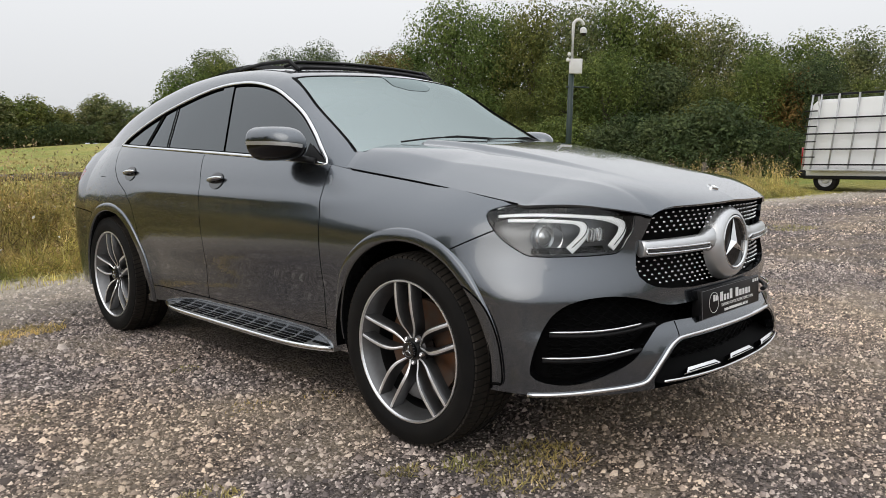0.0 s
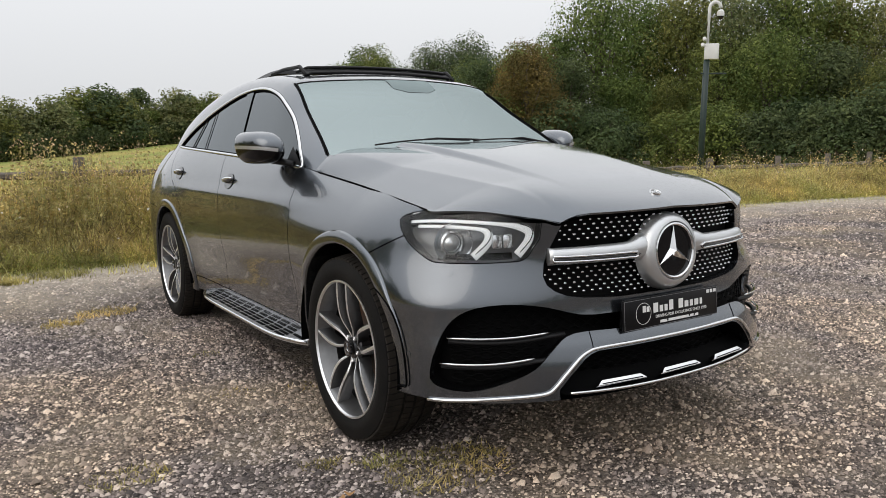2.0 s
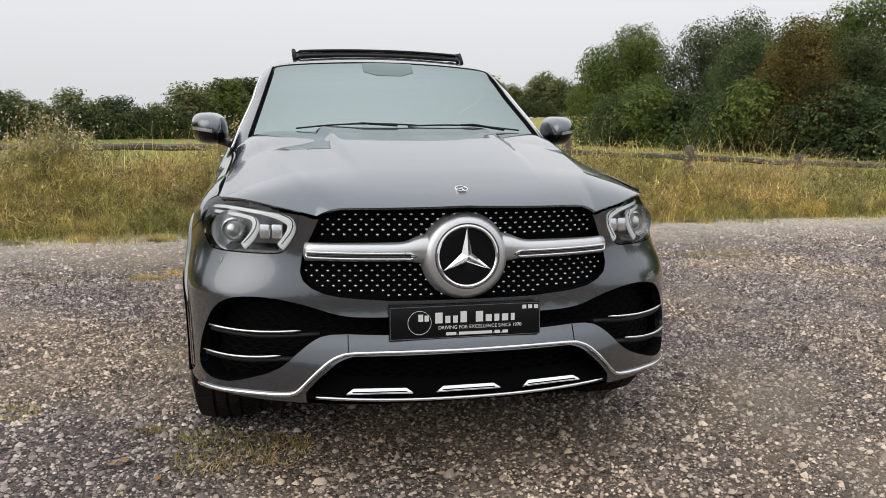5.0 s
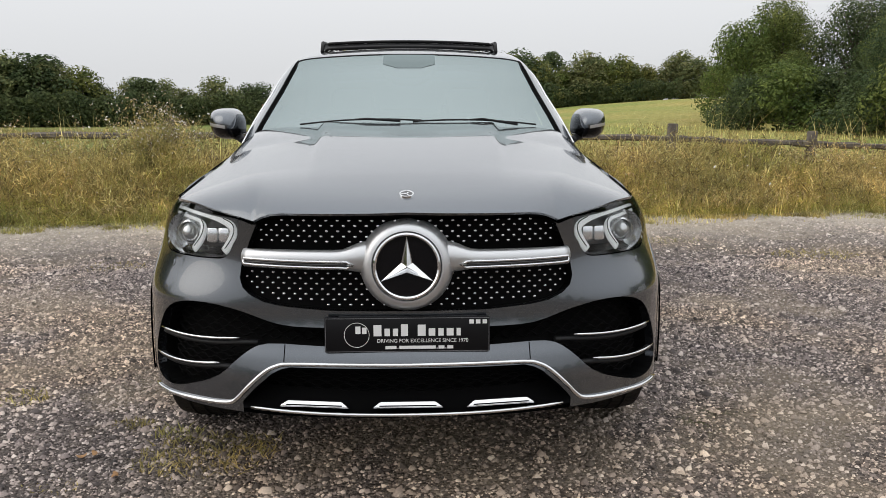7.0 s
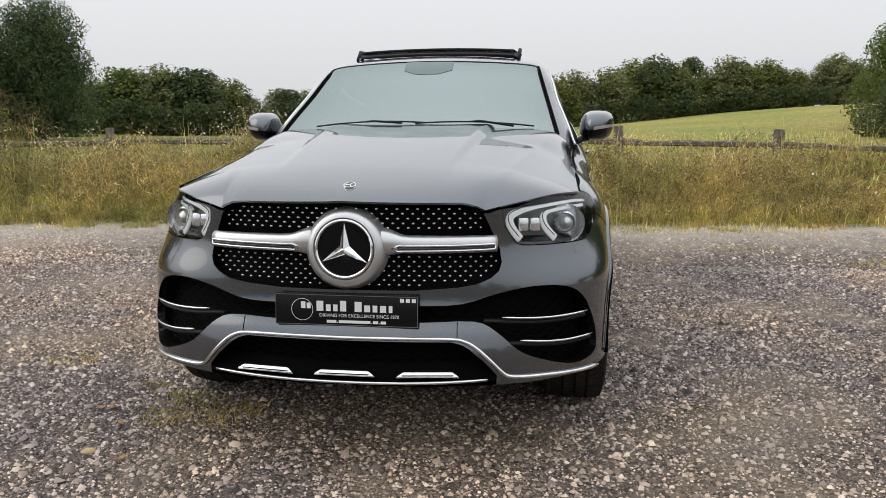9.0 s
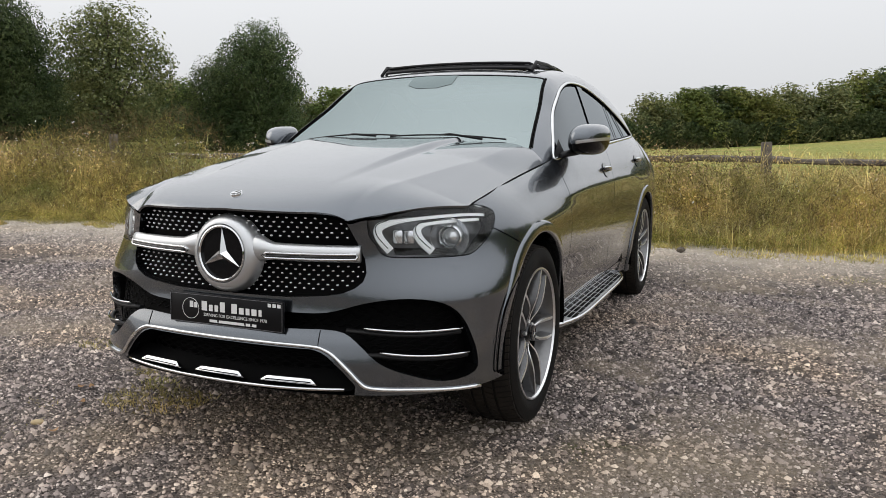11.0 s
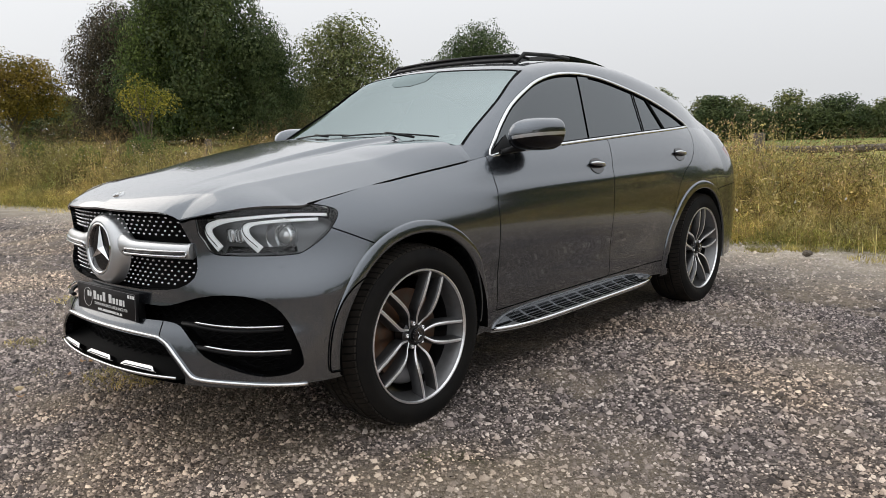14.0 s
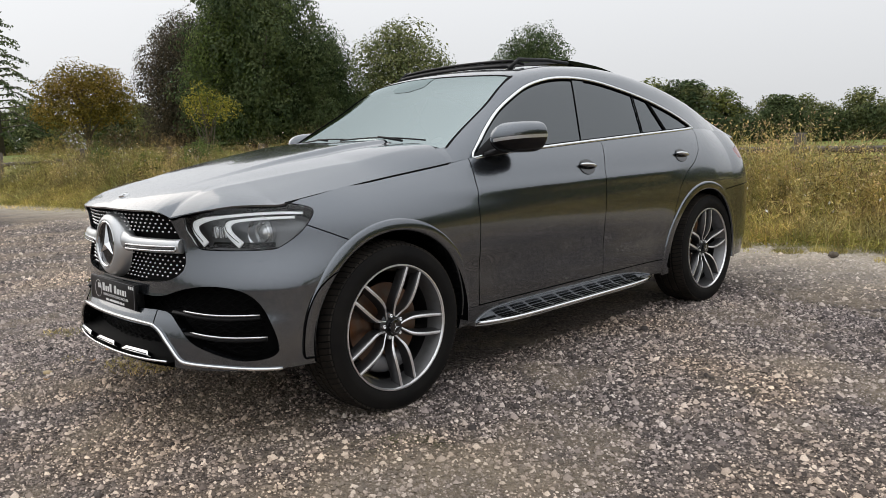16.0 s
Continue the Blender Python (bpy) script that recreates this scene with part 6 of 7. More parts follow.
def weed_bed(n, x0, x1, b0, b1, hmin, hmax, seed, clump=0.10):
    """Branching weeds with small leaves and seed heads."""
    p = scatter(n, x0, x1, b0, b1, clump)
    leaf_c = []
    xy = np.repeat(p, 5, 0) + rng.normal(0, 0.03, (5 * n, 2))
    h = np.repeat(rng.uniform(hmin, hmax, n), 5) * rng.uniform(0.6, 1.0, 5 * n)
    v, t, tip = blades(xy, h, np.full(len(xy), 0.004), 0.22, 0.1)
    base = np.stack([xy[:, 0], xy[:, 1], ground_z(xy[:, 0], xy[:, 1])], -1)
    for f in np.linspace(0.25, 0.98, 12):
        leaf_c.append(base + (tip - base) * f + rng.normal(0, 0.035, base.shape))
    head = np.concatenate([tip + rng.normal(0, 0.03, tip.shape) for _ in range(4)])
    return v, t, np.concatenate(leaf_c), head


V, T, L, Hd, k = [], [], [], [], 0
for args in ((70, -3.75, -3.25, 1.5, 2.0, 1.0, 1.55, 1), (120, -1.7, 0.2, 0.9, 2.2, 0.8, 1.42, 2), (90, 0.2, 1.8, 1.2, 2.4, 0.7, 1.05, 3), (90, -8, -3.2, 1.2, 3.2, 0.7, 1.25, 4), (420, -22, -8, 0.8, 3.4, 0.8, 1.45, 5), (120, 3, 9, 1.2, 3.2, 0.6, 1.0, 6), (150, 9, 20, 0.8, 3.0, 0.6, 1.2, 7), (80, -6, 8, 0.5, 3.0, 0.5, 0.9, 8)):
    v, t, l, hd = weed_bed(*args)
    V.append(v), T.append(t + k), L.append(l), Hd.append(hd)
    k += len(v)
raw("weed_stems", np.concatenate(V), np.concatenate(T), WEED, "brown-green stems of tall weeds", "weeds")
v, t = diamonds(np.concatenate(L), rng.uniform(0.012, 0.030, sum(map(len, L))))
raw("weed_leaves", v, t, WEED, "small leaves of tall weeds", "weeds")
v, t = diamonds(np.concatenate(Hd), rng.uniform(0.008, 0.018, sum(map(len, Hd))))
raw("weed_heads", v, t, SEED, "dry brown flower heads of weeds", "weeds")
fluff = np.concatenate([Hd[0], Hd[3], Hd[4][::3], Hd[6][::4]])
fluff = fluff[rng.random(len(fluff)) < 0.22]
v, t = diamonds(fluff + rng.normal(0, 0.01, fluff.shape), rng.uniform(0.012, 0.024, len(fluff)))
raw("fluffy_heads", v, t, PETAL, "pale fluffy seed heads on tall weeds", "weeds")
p = scatter(260, -9, 9, 0.3, 2.8)
c = np.stack([p[:, 0], p[:, 1], ground_z(p[:, 0], p[:, 1]) + rng.uniform(0.2, 0.62, len(p))], -1)
v, t = diamonds(c, rng.uniform(0.012, 0.026, len(c)), np.array((0, -0.3, 1.0)))
raw("flowers", v, t, PETAL, "small white wild flowers", "flowers")


def tuft(x, y, r, n, h, label="low tuft of grass growing in the gravel"):
    n, h = int(n * 0.75), h * 1.2
    a, q = rng.uniform(0, 2 * np.pi, n), r * np.sqrt(rng.random(n))
    v, t, _ = blades(np.stack([x + q * np.cos(a), y + q * np.sin(a) * 0.7], -1), rng.uniform(0.4, 1.0, n) * h, np.full(n, 0.0034), 0.8, 0.7)
    raw("grass_tuft", v, t, WEED, label, "grass", kind="stuff")


for x, y, r, n, h in ((-0.78, -0.51, 0.26, 900, 0.05), (-0.93, -0.31, 0.10, 220, 0.05), (-1.36, 3.30, 0.22, 500, 0.07), (-1.68, 3.06, 0.15, 350, 0.07), (-0.81, 0.76, 0.10, 120, 0.04), (-1.16, 0.86, 0.13, 160, 0.035), (-2.5, 3.1, 0.3, 350, 0.05), (3.65, 3.4, 0.4, 500, 0.06), (-1.79, 0.12, 0.16, 260, 0.05), (8.8, 2.1, 0.5, 500, 0.07), (-2.0, -0.55, 0.16, 240, 0.05), (2.6, 4.2, 0.3, 260, 0.05), (1.2, -0.42, 0.12, 60, 0.025), (-1.05, -1.02, 0.14, 140, 0.03), (-0.66, -0.42, 0.16, 400, 0.045), (-1.147, -0.188, 0.09, 160, 0.04), (-1.23, -0.72, 0.10, 130, 0.035), (-1.106, -0.22, 0.08, 120, 0.04), (-1.064, 1.67, 0.09, 140, 0.04), (-3.15, 0.22, 0.22, 300, 0.05)):
    tuft(x, y, r, n, h)
erng = random.Random(8)
for i in range(30):
    x = -8.5 + 17.5 * (i + erng.random()) / 30
    tuft(x, float(yard_edge(x)) - erng.uniform(0.0, 0.55), erng.uniform(0.12, 0.34), 420, erng.uniform(0.06, 0.13), "low grass tuft at the ragged gravel edge")
DRY_LEAF = mat("fallen_leaf", (0.26, 0.13, 0.05), 0.7, col2=(0.36, 0.21, 0.09), vary=0.2, vary_scale=60)
for i, (x, y, a) in enumerate(((-1.225, -0.52, 0.4), (-1.04, -0.68, 2.0), (-0.86, -0.98, 1.1), (-1.18, -0.50, 2.6))):
    b = bmesh.new()
    ring = [b.verts.new((0.020 * math.cos(q), 0.012 * math.sin(q) * (1 + 0.25 * math.sin(5 * q)), 0.008 + 0.006 * math.cos(2 * q))) for q in np.linspace(0, 2 * math.pi, 15)[:-1]]
    mid = b.verts.new((0, 0, 0.004))
    for q in range(14):
        b.faces.new((mid, ring[q], ring[(q + 1) % 14]))
    tagged(part("fallen_leaf", smooth(b), DRY_LEAF, None, "orange-brown fallen leaf on the gravel", Matrix.Translation((x, y, 0.012)) @ Matrix.Rotation(a, 4, "Z")), category="leaf", group="fallen leaves")


# ---- trees ----
def tree_meshes(name, seed, h, r, low, leaves, leaf, blobs, leggy=False, dome=False):
    """Trunk with limbs, and a crown of many small leaves in uneven clumps; base at the origin."""
    g = np.random.default_rng(seed)
    mid = []
    for i in range(blobs):
        f = (i + 0.5) / blobs
        z = h * (low + (0.93 - low) * f)
        reach = r * (0.92 * math.sin(math.pi * min(0.92, 0.28 + 0.66 * f)) + 0.04)
        if dome:
            reach = r * 0.96 * math.sqrt(max(0.05, 1 - ((f - 0.42) / 0.62) ** 2))
        a = i * 2.399 + g.uniform(-0.5, 0.5)
        q = reach * g.uniform(0.25, 0.95)
        mid.append((math.cos(a) * q, math.sin(a) * q, z + g.uniform(-0.05, 0.05) * h, r * g.uniform(0.27, 0.46)))
    mid = np.array(mid)
    pick_b = g.choice(len(mid), leaves, p=mid[:, 3] ** 2 / (mid[:, 3] ** 2).sum())
    d = g.normal(size=(leaves, 3))
    d /= np.linalg.norm(d, axis=1, keepdims=True)
    rad = mid[pick_b, 3] * g.uniform(0.45, 1.0, leaves) ** 0.5 * (1 + 0.22 * np.sin(5 * d[:, 0] + pick_b) * np.sin(4 * d[:, 2] + 2 * pick_b))
    c = mid[pick_b, :3] + d * rad[:, None] * np.array((1, 1, 0.85))
    c[:, 2] = np.maximum(c[:, 2], 0.04 * h)
    n = len(c)
    u = d * 0.9 + g.normal(size=(n, 3)) * 0.36 + np.array((0, 0, 0.3))
    u /= np.linalg.norm(u, axis=1, keepdims=True)
    v = np.cross(u, g.normal(size=(n, 3)))
    v /= np.linalg.norm(v, axis=1, keepdims=True)
    w = np.cross(u, v)
    s = (leaf * g.uniform(0.6, 1.4, n))[:, None]
    V = np.stack([c - v * s, c - w * s * 0.6 + u * s * 0.15, c + v * s, c + w * s * 0.6 + u * s * 0.15], 1).reshape(-1, 3)
    crown = bpy.data.meshes.new(name + "_crown")
    T = np.arange(4 * n, dtype=np.int32)
    crown.vertices.add(len(V))
    crown.vertices.foreach_set("co", V.astype(np.float32).ravel())
    crown.loops.add(len(T))
    crown.loops.foreach_set("vertex_index", T)
    crown.polygons.add(n)
    crown.polygons.foreach_set("loop_start", np.arange(0, 4 * n, 4, dtype=np.int32))
    crown.update(calc_edges=True)
    b = bmesh.new()
    tr = 0.028 * h
    stems = [(g.normal(0, 0.17), g.normal(0, 0.17)) for _ in range(6)] if leggy else [(0, 0)]
    for sx, sy in stems:
        k = 0.34 if leggy else 1.0
        sweep([(sx * 0.6, sy * 0.6, -0.3), (sx, sy, 0.12 * h), (sx * 3 + 0.02 * h, sy * 3, 0.35 * h), (sx * 5, sy * 5 + 0.02 * h, 0.62 * h), (sx * 6, sy * 6, 0.86 * h)], [tr * 1.35 * k, tr * k, tr * 0.8 * k, tr * 0.5 * k, tr * 0.15 * k], 7, bm=b)
    for m in mid[:: 2 if blobs > 10 else 1]:
        z0 = max(0.15 * h, m[2] - 0.35 * h)
        sweep([(0, 0, z0), (m[0] * 0.5, m[1] * 0.5, (z0 + m[2]) / 2 + 0.03 * h), (m[0], m[1], m[2])], [tr * 0.45, tr * 0.28, tr * 0.10], 5, bm=b)
    trunk = bpy.data.meshes.new(name + "_trunk")
    b.to_mesh(trunk)
    b.free()
    trunk.materials.append(BARK)
    return trunk, crown


SHAPES = {}
for kind, seed, h, r, low, leaves, leaf, blobs, leggy in (
        ("oak", 1, 8.0, 3.9, 0.05, 24000, 0.076, 50, False), ("ash", 2, 8.0, 3.2, 0.04, 21000, 0.075, 44, False), ("elm", 3, 8.0, 3.5, 0.03, 22000, 0.075, 46, False),
        ("thorn", 4, 6.0, 3.3, 0.02, 15500, 0.086, 36, False), ("bush", 5, 3.0, 2.2, 0.02, 6000, 0.080, 22, False), ("sapling", 6, 3.5, 1.5, 0.56, 1700, 0.060, 16, True), ("round", 9, 8.0, 3.8, 0.38, 20000, 0.095, 40, False),
        ("park", 10, 8.0, 3.8, 0.04, 60000, 0.074, 84, False), ("airy", 11, 8.0, 3.6, 0.05, 24000, 0.085, 60, False), ("hedge", 7, 7.0, 3.4, 0.03, 5000, 0.165, 34, False), ("hedge_tall", 8, 7.5, 2.9, 0.04, 4800, 0.165, 32, False)):
    SHAPES[kind] = tree_meshes(kind, seed, h, r, low, leaves, leaf, blobs, leggy, kind in ("park", "round")), h
CROWNS = {}


def tree(kind, x, y, h, colour, label, wide=1.0, turn=0.0, group=""):
    (trunk, crown), h0 = SHAPES[kind]
    if (kind, colour) not in CROWNS:
        CROWNS[kind, colour] = crown.copy()
        CROWNS[kind, colour].materials.append(LEAF[colour])
    ob = thing("tree", label, "tree", Matrix.Translation((x, y, float(ground_z(x, y)) - 0.05)) @ Matrix.Rotation(turn, 4, "Z") @ Matrix.Diagonal((wide * h / h0, wide * h / h0, h / h0, 1)), group)
    for name, me in (("trunk", trunk), ("crown", CROWNS[kind, colour])):
        o = new(name, me)
        o.parent = ob
    return ob


def polar(cx, cy, az, d):
    """A place d metres from (cx, cy), az degrees right of straight ahead."""
    return cx + d * math.sin(radians(az)), cy + d * math.cos(radians(az))


pickr = random.Random(5)
DENSE = "dense green woodland tree beyond the fence"
# thicket and woodland on the near side of the field
for x, y, h, c, k, w in ((21.6, 46.5, 6.2, "green", "thorn", 0.85), (24.2, 47.0, 7.5, "green", "elm", 0.95), (27.4, 44.0, 7.6, "deep", "oak", 0.9), (25.6, 51.0, 7.8, "deep", "elm", 1.0), (30.2, 43.5, 8.2, "deep", "oak", 0.85), (23.4, 43.6, 4.2, "green", "thorn", 0.95), (27.0, 41.0, 4.6, "deep", "thorn", 0.9)):
    tree(k, x, y, h, c, "broad dark green thicket tree behind the fence", w, pickr.uniform(0, 6), "thicket trees")
tree("elm", 22.6, 27.4, 6.0, "amber", "rust-brown tree turning to autumn at the wood edge", 1.0, 1.1)
tree("thorn", 37.6, 12.6, 5.0, "rust", "low rust-brown tree at the wood edge", 0.8, 2.3)
wood_top = lambda az: float(np.interp(az, [36, 39, 42, 45, 48, 54, 60, 63, 66, 70, 73, 86], [6.0, 6.9, 7.9, 9.5, 10.5, 10.5, 10.1, 9.6, 7.9, 8.6, 7.4, 7.6]))
az = 36.5
while az < 90:
    x, y = polar(-2.9, -2.2, az, pickr.uniform(46.5, 50))
    tree(pickr.choice(("oak", "ash", "elm")), x, y, wood_top(az) * pickr.uniform(0.92, 1.03), pickr.choice(("green", "green", "grey", "olive", "deep")), DENSE, pickr.uniform(0.75, 0.95), pickr.uniform(0, 6), "woodland trees")
    az += 3.1
az = 37
while az < 90:
    x, y = polar(-2.9, -2.2, az, pickr.uniform(41.5, 44.5))
    tree(pickr.choice(("thorn", "elm", "ash")), x, y, pickr.uniform(4.2, 6.8), pickr.choice(("green", "deep", "green", "deep", "olive")), DENSE, 1.0, pickr.uniform(0, 6), "woodland trees")
    az += 3.4
az = 28.0
while az < 90:
    x, y = polar(-2.9, -2.2, az, pickr.uniform(38.0, 40.5) + (5.5 if az < 34 else 0))
    tree("bush", x, y, pickr.uniform(1.9, 3.6), pickr.choice(("deep", "deep", "green", "deep", "grey") if az < 52 else ("deep", "green", "deep", "rust", "deep")), "low bush at the edge of the wood", 1.05, pickr.uniform(0, 6), "wood edge bushes")
    az += 2.6
# far tree line on the hill and the hedge across the field
line = [(-112, -14), (-104, 18), (-88, 44), (-62, 58), (-44, 60), (-24, 66), (-4, 84), (10, 96), (22, 104), (36, 104), (48, 96)]
hedge_top = lambda az: float(np.interp(az, [-60, -45, -36, -31, -29.5, -27, -25, -23, -21.5, -19, -17.7, -14, -12, -9, -7, -2.5, 1, 9, 20], [7.5, 7.8, 6.8, 6.3, 6.2, 6.7, 5.6, 4.7, 5.6, 4.5, 4.1, 4.0, 4.2, 4.3, 6.2, 6.6, 6.4, 8.8, 9.0]))
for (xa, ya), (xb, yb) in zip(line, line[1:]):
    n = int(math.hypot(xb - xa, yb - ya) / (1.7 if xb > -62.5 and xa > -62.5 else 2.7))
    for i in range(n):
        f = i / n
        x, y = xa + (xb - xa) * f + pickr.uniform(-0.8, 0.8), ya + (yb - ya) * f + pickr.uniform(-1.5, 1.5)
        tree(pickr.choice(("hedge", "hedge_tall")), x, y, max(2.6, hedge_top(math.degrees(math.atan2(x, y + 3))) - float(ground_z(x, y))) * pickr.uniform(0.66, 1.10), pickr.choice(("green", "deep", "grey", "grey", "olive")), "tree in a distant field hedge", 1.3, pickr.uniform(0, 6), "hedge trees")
tree("hedge_tall", 19.3, 106, 8.0, "deep", "taller distant tree with an umbrella crown", 0.9, 1.0, "hedge trees")
row = [(-62, 54), (-44, 56), (-24, 62), (-4, 80), (10, 92), (22, 100), (36, 100)]
mids = []
for (xa, ya), (xb, yb) in zip(row, row[1:]):
    n = int(math.hypot(xb - xa, yb - ya) * 320)
    f, q = rng.random(n), rng.uniform(0, math.pi, n)
    along = f * math.hypot(xb - xa, yb - ya)
    tall = 2.7 + 0.25 * np.sin(along * 0.9) + 0.2 * np.sin(along * 2.3 + 1)
    off = np.cos(q) * 1.1 + rng.normal(0, 0.12, n)
    x, y = xa + (xb - xa) * f, ya + (yb - ya) * f + off
    mids.append(np.stack([x, y, ground_z(x, y) + np.abs(np.sin(q)) ** 0.5 * tall * rng.uniform(0.0, 1.0, n) ** 0.4], -1))
mids = np.concatenate(mids)
v, t = diamonds(mids, rng.uniform(0.12, 0.24, len(mids)))
raw("field_hedge", v, t, LEAF["deep"], "continuous dark green hedge across the field", "hedge")
# park trees to the west
tree("park", -28.6, 37.2, 7.7, "deep", "round dark green park tree", 0.86, 0.7)
tree("airy", -34.9, 31.4, 8.2, "grey", "airy grey-green park tree", 1.10, 2.0)
tree("elm", -31.0, 36.2, 5.8, "deep", "smaller dark green tree between larger ones", 1.1, 3.0)
tree("park", -37.6, 22.2, 11.2, "deep", "tall spreading oak with a dense dark crown", 0.84, 4.0)
tree("park", -35.0, 25.2, 6.8, "deep", "dark green tree beside the oak", 0.8, 5.2)
tree("park", -38.6, 22.1, 10.0, "green", "green limb-heavy tree beside the oak", 0.72, 1.2)
tree("park", -46.2, 21.6, 8.5, "plum", "dark purple-leaved tree beside the oak", 0.72, 0.4)
tree("round", -37.5, 12.0, 4.4, "bronze", "round yellow-brown tree on a short trunk", 1.16, 2.4)
tree("sapling", -28.6, 14.2, 3.2, "gold", "young multi-stemmed tree with yellowing leaves", 1.0, 0.0)
for x, y, h in ((-13.6, 6.4, 1.3), (-14.8, 5.6, 1.1), (-18.5, 5.8, 1.2)):
    tree("bush", x, y, h, "green", "small green shrub by the fence", 0.7, x, "fence shrubs")
for i in range(34):
    tree("hedge", -100 + i * 6.0, -80 - 6 * math.sin(i * 2.1), pickr.uniform(5.0, 7.0), pickr.choice(("green", "deep")), "tree in a far hedge beyond the yard", 1.3, i, "hedge trees")

# cedar
cedar = thing("conifer", "tall dark conifer with drooping open branches", "tree", Matrix.Translation((-46.8, 10.2, float(ground_z(-46.8, 10.2)))))
part("trunk", sweep([(0, 0, -0.3), (0.05, 0, 3), (0, 0.05, 6.5), (0, 0, 9.4)], [0.24, 0.17, 0.09, 0.02], 8), BARK, cedar)
needles = []
for i in range(56):
    f = i / 55
    z, reach, a = 1.2 + 7.9 * f, 3.0 * (1 - f) ** 0.75 + 0.35, i * 2.399
    end = Vector((math.cos(a) * reach, math.sin(a) * reach, z - 0.25 * reach + 0.15))
    pts = [Vector((0, 0, z)), Vector((end.x * 0.5, end.y * 0.5, z + 0.06 * reach)), end]
    part("limb", sweep(pts, [0.045, 0.03, 0.008], 4), BARK, cedar)
    for q in np.linspace(0.2, 1, int(26 * reach / 2 + 8)):
        c = pts[0].lerp(pts[1], min(1, q * 2)) if q < 0.5 else pts[1].lerp(pts[2], q * 2 - 1)
        for _ in range(3):
            needles.append((c.x + rng.normal(0, 0.10), c.y + rng.normal(0, 0.10), c.z - abs(rng.normal(0, 0.10))))
v, t = diamonds(np.array(needles), rng.uniform(0.05, 0.11, len(needles)))
ob = raw("crown", v, t, LEAF["deep"], "", "", "")
ob.parent = cedar

# ---- fence ----
posts = [(-0.76, 9.0), (1.815, 9.0), (4.19, 9.0), (6.49, 9.0), (8.8, 9.05), (11.0, 9.1), (13.3, 9.2), (16.3, 9.3), (19.2, 9.6), (22.2, 10.0), (-3.86, 9.0), (-7.0, 9.0), (-10.6, 8.55), (-13.4, 7.8), (-16.6, 6.85), (-19.6, 5.6), (-22.6, 4.2)]
posts.sort()
fence = thing("fence", "weathered split-rail timber fence in long grass", "fence")
prng = random.Random(3)
for x, y in posts:
    z0 = float(ground_z(x, y))
    top = 1.08 - 0.03 * max(0, x - 2) + prng.uniform(-0.03, 0.03) - z0 * (1 if x > 0 else 0) * 0.0
    top = 1.25 if x < -9 else 0.80 - z0 if x > 9 else top
    b = box(-0.068, 0.068, -0.062, 0.062, -0.2, top - max(z0, 0) * (0.3 if x < -9 else 0.0), 0.018)
    for v in b.verts:
        v.co += Vector((noise.noise(v.co * 5 + Vector((x, 0, 0))), noise.noise(v.co * 5 + Vector((0, x, 0))), 0)) * 0.02
    part("post", b, WOOD, fence, "", Matrix.Translation((x, y, z0)) @ Matrix.Rotation(prng.uniform(-0.05, 0.05), 4, "Y") @ Matrix.Rotation(prng.uniform(-0.3, 0.3), 4, "Z"))
for (xa, ya), (xb, yb) in zip(posts, posts[1:]):
    za, zb = float(ground_z(xa, ya)), float(ground_z(xb, yb))
    for level in (0.81, 0.44):
        pts, rad = [], []
        dip = prng.uniform(-0.03, 0.02)
        for f in np.linspace(-0.04, 1.04, 11):
            lv = level - (0.014 * max(0, (xa + (xb - xa) * f) - 2)) + 0.04 * min(1, max(0, (xa - 8) / 3))
            pts.append((xa + (xb - xa) * f, ya + (yb - ya) * f - 0.02 + prng.uniform(-0.012, 0.012), za + (zb - za) * f + lv + dip * math.sin(math.pi * f) + prng.uniform(-0.012, 0.012)))
            rad.append(0.050 + prng.uniform(-0.012, 0.012) if -0.01 < f < 1.01 else 0.045)
        part("rail", sweep(pts, rad, 6, flat=1.0, square=True), WOOD, fence)

# ---- pole with security equipment ----
POLE_GREEN = mat("dark_green_paint", (0.011, 0.026, 0.023), 0.45, col2=(0.018, 0.036, 0.031), vary=0.3, vary_scale=10)
WHITE = mat("white_enamel", (0.74, 0.75, 0.74), 0.4, col2=(0.62, 0.62, 0.60), vary=0.25, vary_scale=5)
pole = thing("security_pole", "dark green pole with white swan neck and white equipment box", "pole", Matrix.Translation((12.95, 9.20, float(ground_z(12.95, 9.2)))) @ Matrix.Rotation(radians(2.2), 4, "X"))
part("shaft", sweep([(0, 0, -0.2), (0, 0, 1.8), (0, 0, 3.55)], [0.078, 0.074, 0.066], 14), POLE_GREEN, pole)
part("bracket", sweep([(-0.12, 0.05, 2.92), (0.42, -0.25, 2.92)], 0.022, 6), POLE_GREEN, pole)
part("equipment_box", box(-0.10, 0.10, -0.16, 0.16, 3.24, 3.60, 0.015, Matrix.Rotation(radians(35), 4, "Z") @ Matrix.Translation((0.0, -0.10, 0))), WHITE, pole, "white equipment box")
neck = [(0, 0, 3.5), (0, 0, 4.25)] + [(0.10 - 0.10 * math.cos(a), -0.08 + 0.08 * math.cos(a), 4.40 + 0.15 * math.sin(a)) for a in np.linspace(0.1, math.pi * 0.95, 10)]
part("swan_neck", sweep(neck, 0.038, 10), WHITE, pole, "white curved pole top")
part("dome_housing", lathe([(-0.10, 0.03), (-0.06, 0.075), (0.02, 0.085), (0.05, 0.08)], 20), WHITE, pole, "white dome housing", Matrix.Translation((0.20, -0.16, 4.28)) @ Matrix.Rotation(radians(90), 4, "Y"))
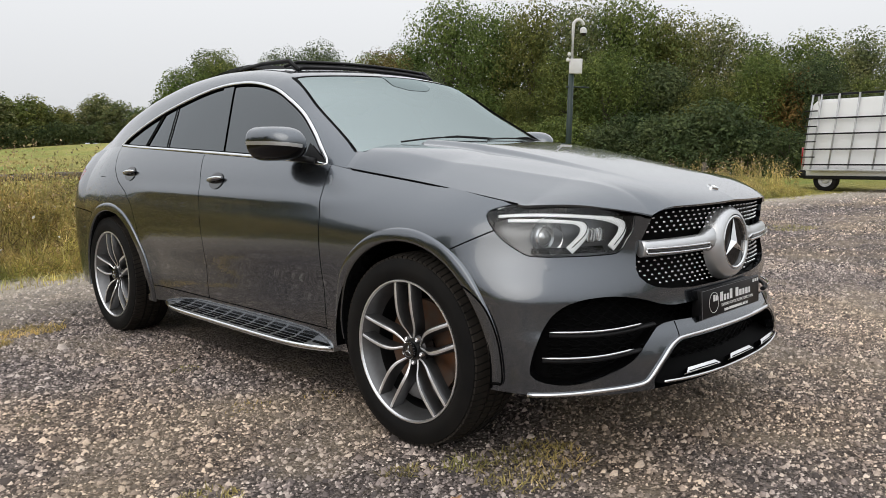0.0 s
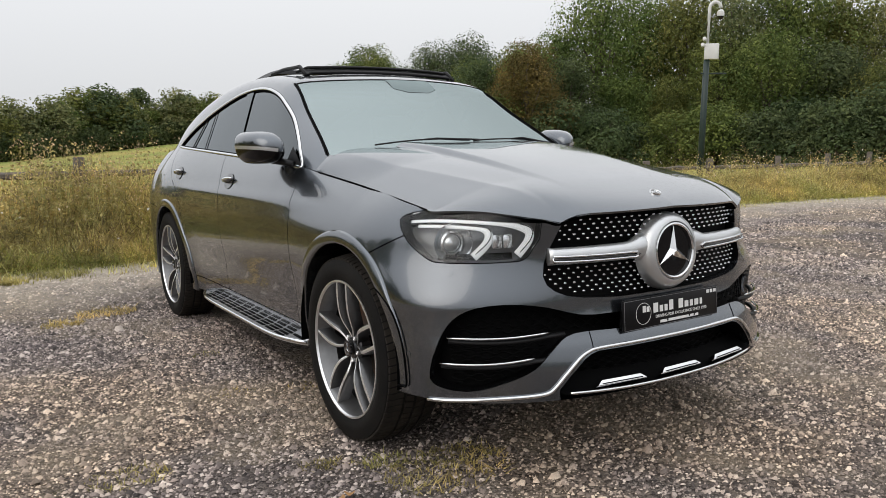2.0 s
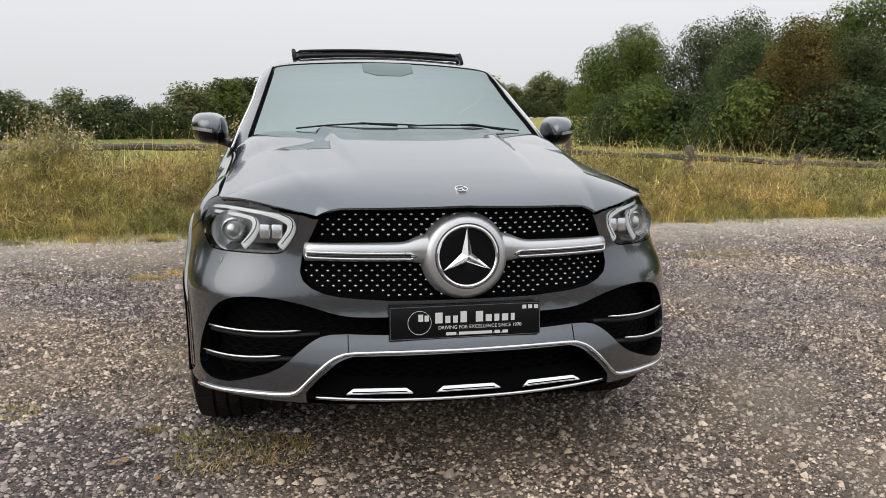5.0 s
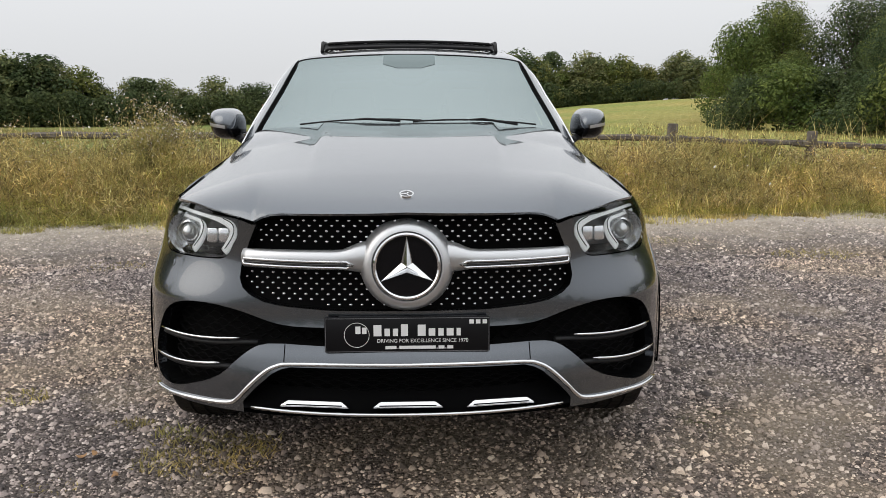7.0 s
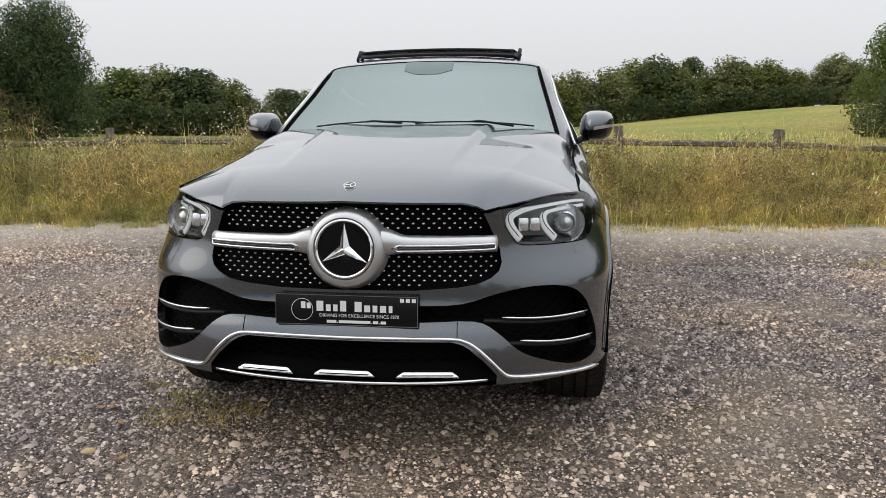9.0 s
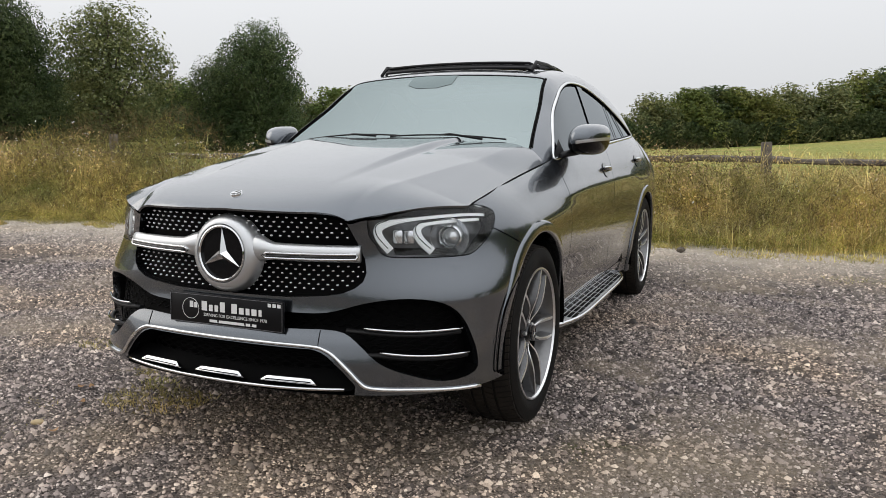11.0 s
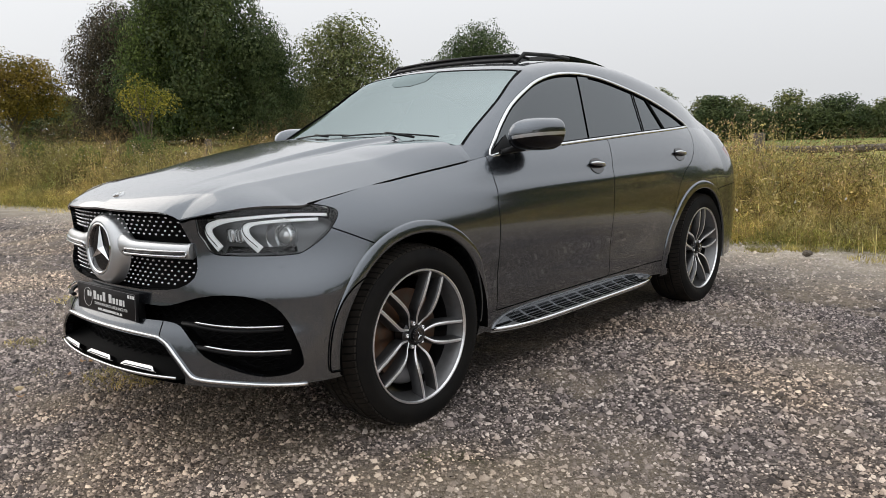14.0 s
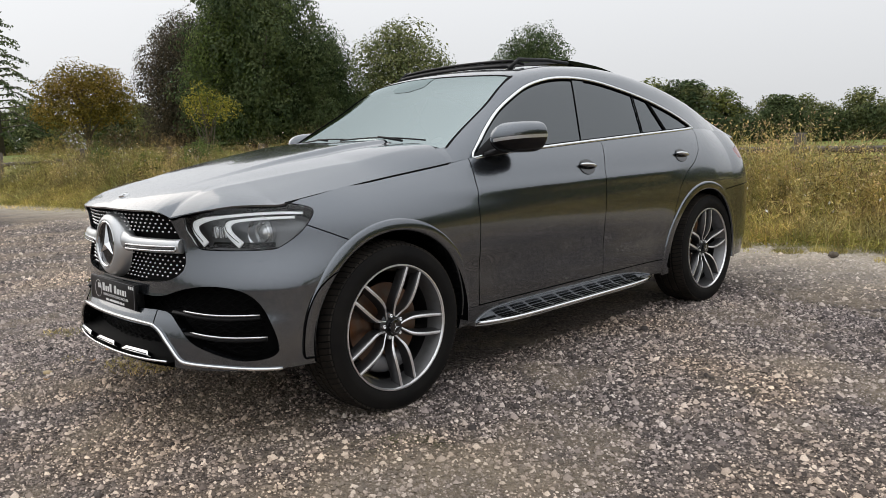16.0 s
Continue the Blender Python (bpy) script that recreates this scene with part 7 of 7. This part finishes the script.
part("dome", lathe([(0.0, 0.075), (0.05, 0.065), (0.085, 0.03), (0.09, 0.001)], 20), GLOSS_BLACK, pole, "dark dome", Matrix.Translation((0.20, -0.16, 4.24)) @ Matrix.Rotation(radians(90), 4, "Y"))
for dz, dx in ((3.70, -0.09), (3.56, -0.14)):
    part("sensor", sweep([(dx, 0.02, dz), (dx - 0.06, -0.02, dz + 0.02)], [0.05, 0.04], 10), WHITE, pole, "small white sensor")

# ---- van ----
VAN_WHITE = mat("white_van_paint", (0.80, 0.81, 0.82), 0.35, 0.0, 0.5, col2=(0.74, 0.75, 0.75), vary=0.3, vary_scale=2.0)
STEEL = mat("rack_steel", (0.62, 0.63, 0.64), 0.45, 0.6, col2=(0.35, 0.35, 0.36), vary=0.3, vary_scale=8)
van = thing("van", "white glazing van with a grey glass-carrying side rack", "van", Matrix.Translation((20.45, 6.1, float(ground_z(20.5, 4)))) @ Matrix.Rotation(radians(-3), 4, "Z"))
prof = [(0.0, 0.42), (0.0, 0.62), (0.10, 1.6), (0.22, 2.50), (0.36, 2.64), (3.9, 2.66), (4.5, 2.35), (5.1, 1.45), (5.8, 1.15), (6.0, 0.8), (5.95, 0.42)]
body = prism([(p, z) for p, z in prof], 0.0, 2.0, Matrix(((0, 1, 0, 0), (-1, 0, 0, 0), (0, 0, 1, 0), (0, 0, 0, 1))), bevel=0.05)
part("body", body, VAN_WHITE, van, "white van body")
part("sill", box(-0.012, 0.05, -5.9, -0.05, 0.36, 0.46, 0.01), BLACK, van)
part("side_window", box(-0.008, 0.03, -4.9, -4.1, 1.45, 2.05, 0.02), PRIVACY, van)
part("tail_light", box(-0.02, 0.10, -0.06, 0.03, 0.72, 1.28, 0.02), RED_LENS, van, "red tail light")
part("rear_bumper", box(-0.03, 1.9, -0.12, 0.10, 0.40, 0.62, 0.03), BLACK, van, "dark rear bumper")
for y in (-0.66, -4.75):
    m = Matrix.Translation((0.04, y, 0.335)) @ Matrix.Rotation(math.pi, 4, "Z")
    part("wheel", lathe([(-0.2, 0.2), (-0.2, 0.33), (0.0, 0.335), (0.015, 0.29), (0.01, 0.2)], 32), RUBBER, van, "black van tyre", m)
    part("rim", lathe([(0.0, 0.205), (-0.02, 0.19), (-0.03, 0.12), (0.0, 0.09), (0.005, 0.001)], 24), STEEL, van, "grey steel wheel", m)
for k, y in enumerate((-0.12, -0.36, -0.85, -1.38, -2.02, -2.7, -3.3)):
    part("rack_upright", sweep([(-0.16, y + 0.06, 0.62), (-0.10, y - 0.04, 1.7), (-0.03, y - 0.12, 2.78)], 0.026, 6), STEEL, van, "grey rack upright")
for z, dx in ((0.78, -0.20), (1.22, -0.17), (1.66, -0.15), (2.10, -0.12)):
    part("rack_rail", box(dx - 0.03, dx + 0.02, -3.35, -0.10, z - 0.022, z + 0.022, 0.006), BLACK, van, "dark padded rack rail")
    part("rack_stub", box(dx - 0.03, dx + 0.02, -0.42, -0.06, z + 0.2, z + 0.235, 0.005), BLACK, van)
part("rack_shelf", box(-0.26, -0.02, -3.4, -0.2, 0.60, 0.65, 0.01), STEEL, van, "grey rack shelf")
part("roof_rail", box(-0.02, 0.05, -3.8, -0.15, 2.74, 2.80, 0.01), BLACK, van, "dark roof rail")
for y in (-0.35, -0.9, -1.45):
    part("roof_strut", box(0.0, 0.05, y - 0.05, y, 2.45, 2.78, 0.01), STEEL, van)
